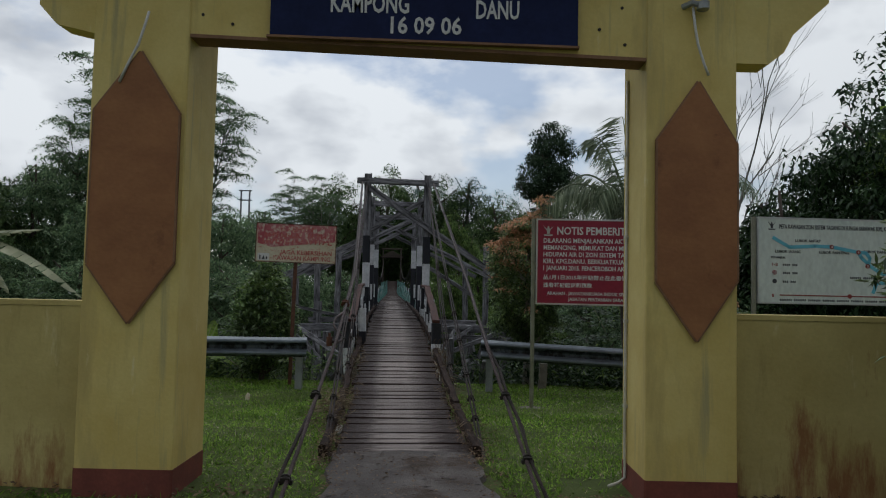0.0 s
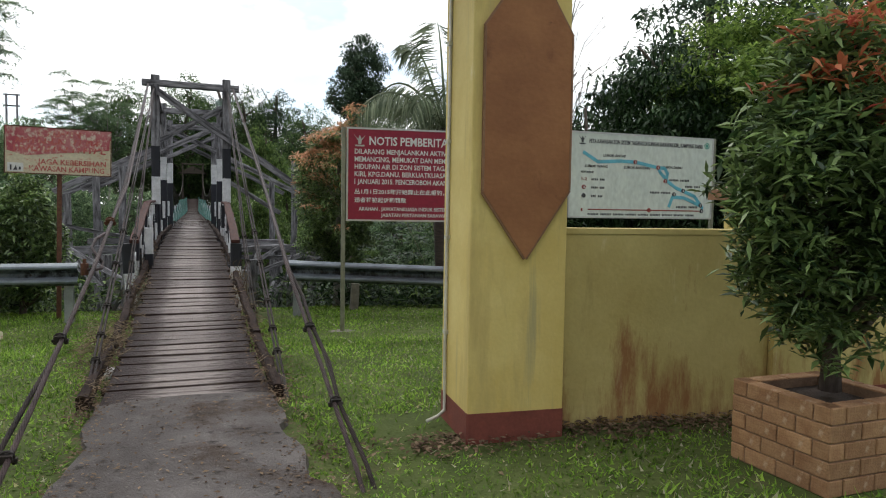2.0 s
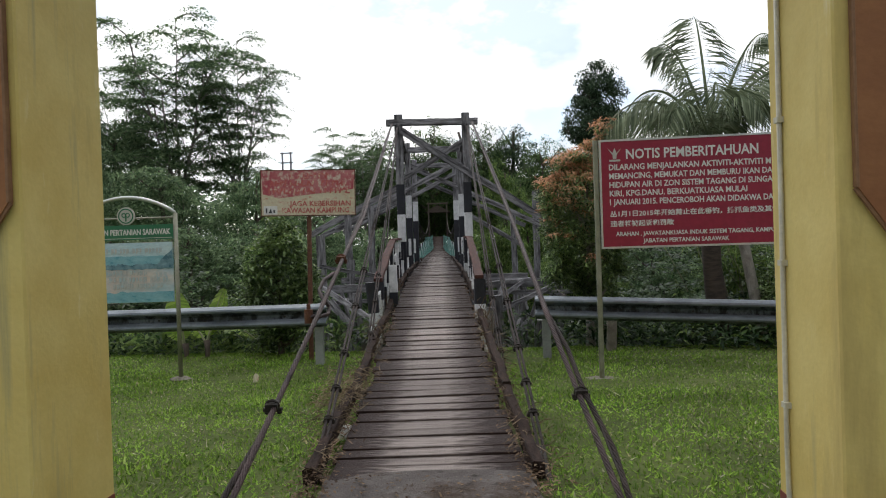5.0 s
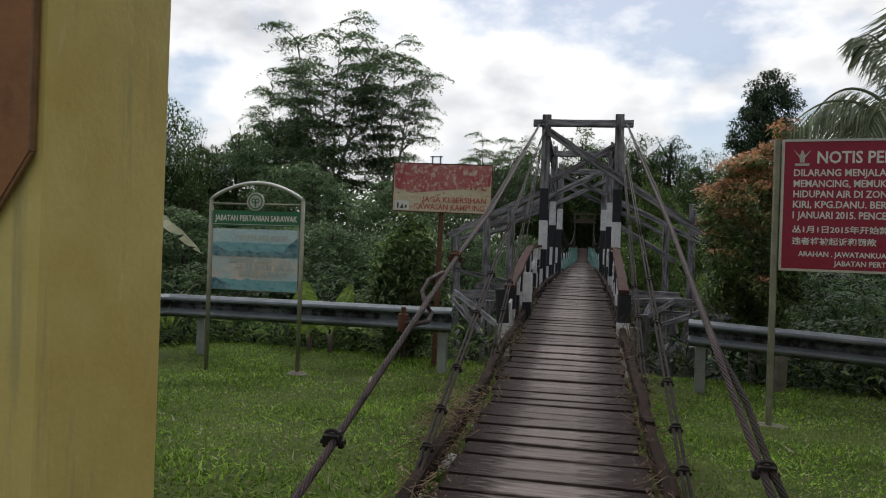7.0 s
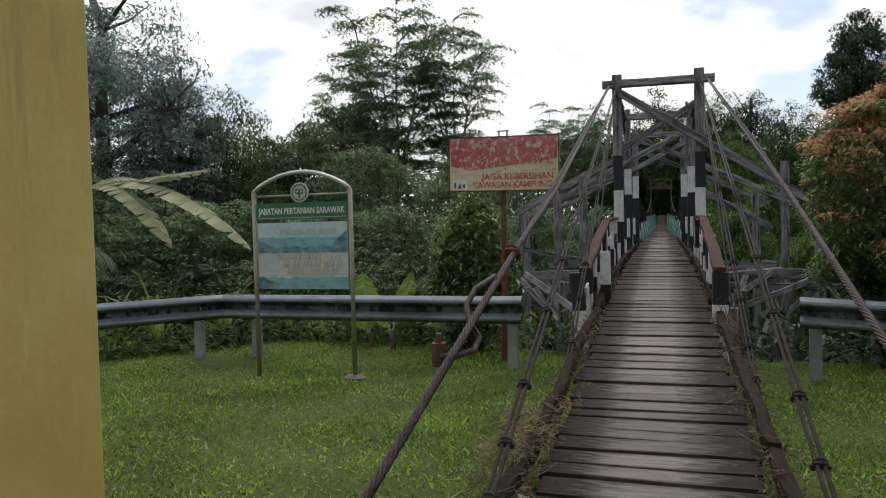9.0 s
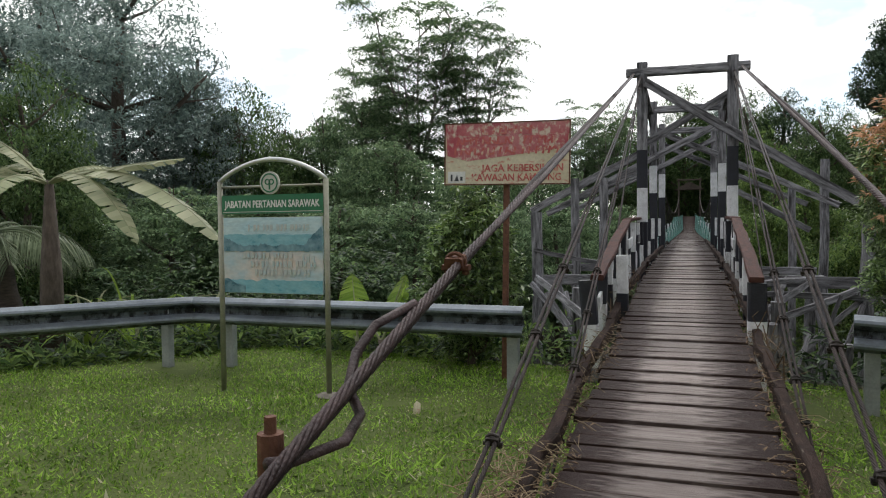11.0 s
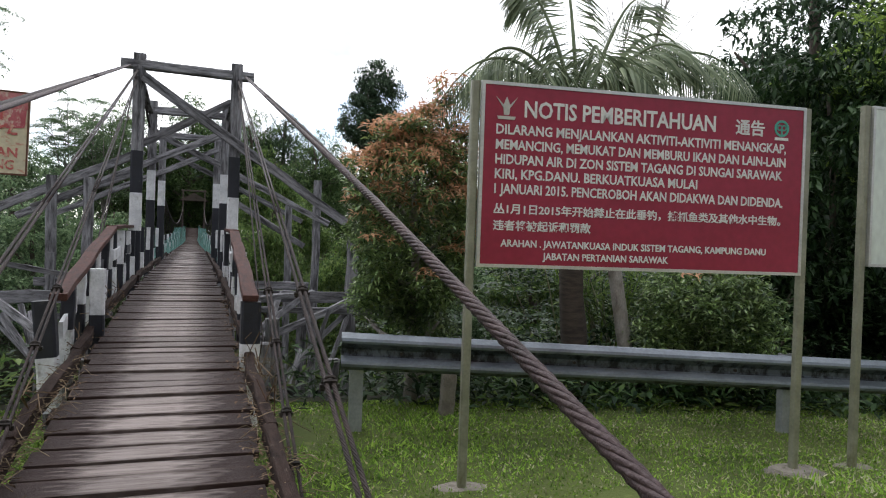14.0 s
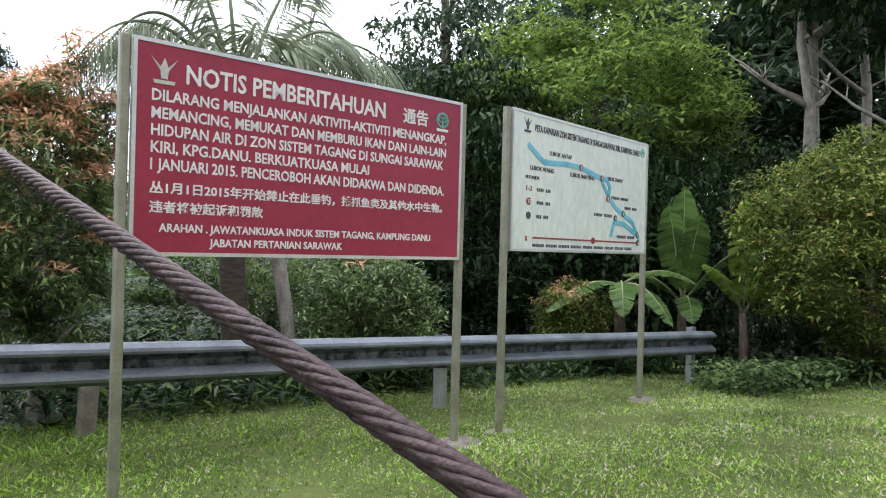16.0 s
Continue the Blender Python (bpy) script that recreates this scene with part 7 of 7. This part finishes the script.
def build_bare_tree():
    t = thing("bare_tree", pose(10.2, 19, ground_z(10.2, 19)), "leafless grey tree with fine branches", "tree")
    a = Acc()
    rng = random.Random(12)

    def grow(p, d, length, r, depth):
        q = p + d * length
        a.tube([p, p.lerp(q, 0.5) + Vector((rng.uniform(-1, 1), rng.uniform(-1, 1), 0)) * length * 0.05, q], [r, r * 0.8, r * 0.6], 5 if depth > 2 else 4)
        if depth:
            for _ in range(3 if depth > 3 else 2 + (rng.random() < 0.5)):
                nd = (d + Vector((rng.uniform(-0.7, 0.7), rng.uniform(-0.7, 0.7), rng.uniform(-0.05, 0.45)))).normalized()
                grow(p.lerp(q, rng.uniform(0.55, 1.0)), nd, length * rng.uniform(0.55, 0.78), r * 0.55, depth - 1)

    grow(Vector((0, 0, 0)), Vector((0, 0, 1)), 5.0, 0.13, 5)
    part("bare_crown", a, PALE_BARK, t)


build_bare_tree()



def build_bamboo():
    t = thing("bamboo_clump", pose(5.7, 9.2, ground_z(5.7, 9.2) - 0.1), "clump of thin yellow-green stems with light leaves", "bamboo")
    rng = random.Random(23)
    tips = []
    for k in range(26):
        a, r = rng.uniform(0, 6.28), rng.uniform(0.0, 0.55)
        p = Vector((math.cos(a) * r * 1.3, math.sin(a) * r * 0.5, 0))
        q = p + Vector((rng.uniform(-0.8, 0.8), rng.uniform(-0.3, 0.3), rng.uniform(1.3, 2.4)))
        m = p.lerp(q, 0.55) + Vector((0, 0, 0.15))
        part("stem", Acc().tube([p, m, q], [0.014, 0.010, 0.004], 5), GRASS_DRY if k % 3 else LEAF_SHOOT, t)
        tips += [m.lerp(q, rng.random()) + Vector((rng.gauss(0, 0.12), rng.gauss(0, 0.12), rng.gauss(0, 0.12))) for _ in range(60)]
    v, f = leaves(np.array(tips), 0.14, 0.35, 0.2, 0.0, np.random.default_rng(24))
    ob = new("foliage", quick_mesh("foliage", v, f, [LEAF_LIGHT]))
    ob.parent = t
    w = thing("marker_post", pose(3.12, 7.35, ground_z(3.12, 7.35) - 0.1), "short stained white concrete post behind the rail", "post")
    part("shaft", Acc().beam((0, 0, 0), (0.02, 0, 0.52), 0.13, 0.12, wob=0.006, segs=5), FOOTING, w)


build_bamboo()


def build_undergrowth():
    rng = np.random.default_rng(9)
    for nm, n, xr, yf, size, m, lab in (("undergrowth", 34000, (-14, 13), 0, 0.17, LEAF_LIGHT, "tangled ferns and weeds along the bank"), ("dark_undergrowth", 90000, (-18, 16), 1, 0.11, LEAF_MID, "dense low foliage under the trees")):
        x = rng.uniform(*xr, n)
        edge = np.where(x > -4.8, np.where(x < 1.5, 7.35, 7.25 - 0.125 * np.clip(x - 2, 0, 8.5)), 6.9 + (x + 4.8) * 1.42)
        edge = np.where(x > 10.5, 5.9 - 0.3 * (x - 10.5), edge)
        y = edge + (0.25 + rng.gamma(2.0, 0.75, n) if yf == 0 else 1.6 + rng.gamma(2.0, 1.6, n))
        across = np.abs((x - BX) * math.cos(radians(BROT)) + (y - BY) * math.sin(radians(BROT)))
        keep = across > (3.0 + 0.6 * rng.uniform(-1, 1, n) if yf else np.where(rng.uniform(0, 1, n) < 0.25, 1.0, 2.3))
        x, y = x[keep], y[keep]
        if yf:
            x, y = x[::60], y[::60]
        hmax = np.array([0.35 + 0.5 * abs(noise.noise(Vector((a * 0.8, b * 0.8, 4)))) + 1.3 * yf for a, b in zip(x, y)])
        z = np.array([ground_z(a, b) for a, b in zip(x, y)]) + rng.uniform(0, 1, len(x)) * hmax * np.clip((y - 6) * 0.45, 0.35, 1.3)
        if yf:
            # flat sprays of leaves, tier upon tier
            c, k = len(x), 60
            an, rr = rng.uniform(0, 2 * np.pi, c * k), np.sqrt(rng.uniform(0, 1, c * k)) * np.repeat(rng.uniform(0.3, 0.65, c), k)
            x, y, z = np.repeat(x, k) + rr * np.cos(an), np.repeat(y, k) + rr * np.sin(an), np.repeat(z, k) - 0.35 * rr * rr + rng.normal(0, 0.03, c * k)
        v, f = leaves(np.stack([x, y, z], 1), size, -0.3 if yf == 0 else 0.1, 0.26 if yf == 0 else 0.45, 0.55 * yf, rng, yf == 1)
        # right of the bridge mostly dark leaves: the hollow's shade put in as colour
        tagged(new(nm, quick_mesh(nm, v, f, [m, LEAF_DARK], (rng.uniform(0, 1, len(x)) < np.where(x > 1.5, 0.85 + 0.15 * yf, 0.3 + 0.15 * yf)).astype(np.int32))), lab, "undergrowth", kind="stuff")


build_undergrowth()


def build_thicket():
    """Tangle that closes the grass off beyond the end of the rail; its shade is put into the leaf colour."""
    rng = np.random.default_rng(19)
    n = 60000
    x = rng.uniform(10.8, 24, n)
    y = 5.0 - 0.28 * (x - 10.8) + rng.gamma(2.2, 1.3, n) + np.where(x < 14.5, 1.9, 0)
    hmax = 0.5 + np.clip((y - 5.0 + 0.28 * (x - 10.8)) * 1.1, 0, 4.2)
    z = np.array([ground_z(a, b) for a, b in zip(x, y)]) + rng.uniform(0, 1, n) ** 0.8 * hmax
    v, f = leaves(np.stack([x, y, z], 1), 0.17, 0.5, 0.42, 0.0, rng, True)
    # all leaves near-black, so the thicket's shade is in its colour
    tagged(new("thicket", quick_mesh("thicket", v, f, [LEAF_DARK])), "thicket at the edge of the grass with shade painted into its leaves", "thicket", kind="stuff")
    n = 9000
    x = rng.uniform(9.6, 17, n)
    y = 4.9 - 0.3 * (x - 10.8) + rng.normal(0, 0.32, n)
    z = np.array([ground_z(a, b) for a, b in zip(x, y)]) + rng.uniform(0, 1, n) * 0.36
    v, f = leaves(np.stack([x, y, z], 1), 0.10, 0.1, 0.5, 0.3, rng)
    tagged(new("ground_creeper", quick_mesh("ground_creeper", v, f, [LEAF_MID])), "low green creeper along the edge of the grass", "creeper", kind="stuff")


build_thicket()


def build_grass():
    rng = np.random.default_rng(3)
    n = 500000
    x = rng.uniform(-9, 12.5, n)
    y = np.where(rng.uniform(0, 1, n) < 0.06, rng.uniform(-7.5, -4.2, n), -4.2 + 12.6 * rng.uniform(0, 1, n) ** 0.9)
    bx = (x - BX) * math.cos(radians(BROT)) + (y - BY) * math.sin(radians(BROT))
    patch = np.array([noise.noise(Vector((a * 0.9, b * 0.9, 2))) for a, b in zip(x, y)])
    ragged = np.array([noise.noise(Vector((a * 5, b * 5, 9))) for a, b in zip(x, y)])
    keep = (np.abs(bx) > 0.60 + 0.12 * patch + 0.12 * ragged) & ~((x > 4.10) & (x < 4.82) & (y > -1.16) & (y < -0.46)) & ~((y > 0.05) & (y < 0.45) & ((x > 2.7) | (x < -0.2))) & (patch > -0.58)
    keep &= ~((np.abs(y - 0.3) < 0.4) & (x > 2.3) & (x < 5)) | (rng.uniform(0, 1, n) < 0.15)
    x, y, patch = x[keep], y[keep], patch[keep]
    n = len(x)
    z = np.array([ground_z(a, b) for a, b in zip(x, y)])
    h = rng.uniform(0.018, 0.05, n) * (1 + 0.7 * np.clip(patch, -0.4, 1)) * np.where(rng.uniform(0, 1, n) < 0.02, 2.0, 1.0)
    a = rng.uniform(0, 2 * np.pi, n)
    lean = rng.uniform(0.2, 1.0, n) * h
    w = rng.uniform(0.003, 0.0065, n)
    broad = rng.uniform(0, 1, n) < 0.65
    w = np.where(broad, w * 2.3, w)
    h = np.where(broad, h * 0.48, h)
    lean = np.where(broad, lean * 1.3 + 0.006, lean)
    base = np.stack([x, y, z - 0.005], 1)
    s = np.stack([-np.sin(a), np.cos(a), np.zeros(n)], 1) * w[:, None]
    tip = base + np.stack([np.cos(a) * lean, np.sin(a) * lean, h], 1)
    v = np.stack([base - s, base + s, tip], 1).reshape(-1, 3)
    tagged(new("grass", quick_mesh("grass", v, np.arange(n * 3).reshape(-1, 3), [GRASS, GRASS_DRY], (rng.uniform(0, 1, n) < np.clip(0.04 + 0.06 * (x - 2.5), 0.04, 0.34) + 0.12 * np.clip(-patch, 0, 1)).astype(np.int32))), "short mown green grass on both sides of the path", "grass", kind="stuff")


build_grass()


# ---- deck planks, last of all ----
def build_planks():
    shapes = []
    rng = random.Random(2)
    for k in range(8):
        bm = bmesh.new()
        hw = 0.56 + rng.uniform(-0.02, 0.02)
        a = Acc().beam((-hw, 0, 0), (hw, 0, 0), 1.0, 0.04, wob=0.0, segs=4)
        v = [(p[0], p[1] * (1 + rng.uniform(-0.03, 0.03)), p[2] + rng.uniform(-0.002, 0.002)) for p in a.v]
        bm.free()
        shapes.append(mesh_of("plank", v, a.f, PLANK))
    y, k = 0.06, 0
    rest = Acc()
    while y < 60:
        w = rng.choice((0.13, 0.15, 0.17, 0.19, 0.21)) if y < 30 else 0.3
        g = rng.choice((0.018, 0.022, 0.028, 0.038))
        z0, z1 = deck_z(y), deck_z(y + w)
        c = Vector((rng.uniform(-0.03, 0.03) - 0.02, y + w / 2, (z0 + z1) / 2 - 0.02 + rng.uniform(-0.007, 0.007)))
        if y < 26:
            ob = new("plank", rng.choice(shapes))
            ob.parent = deck
            ob.matrix_local = Matrix.LocRotScale(c, Euler((math.atan2(z1 - z0, w) + rng.uniform(-0.02, 0.02), rng.uniform(-0.008, 0.008), rng.uniform(-0.012, 0.012))), (1, w, 1))
        else:
            rest.beam(c - Vector((0.56, 0, 0)), c + Vector((0.56, 0, 0)), w, 0.04)
        y += w + g
        k += 1
    ob = part("far_planks", rest, PLANK, deck)
    ob["kind"] = "stuff"


build_planks()
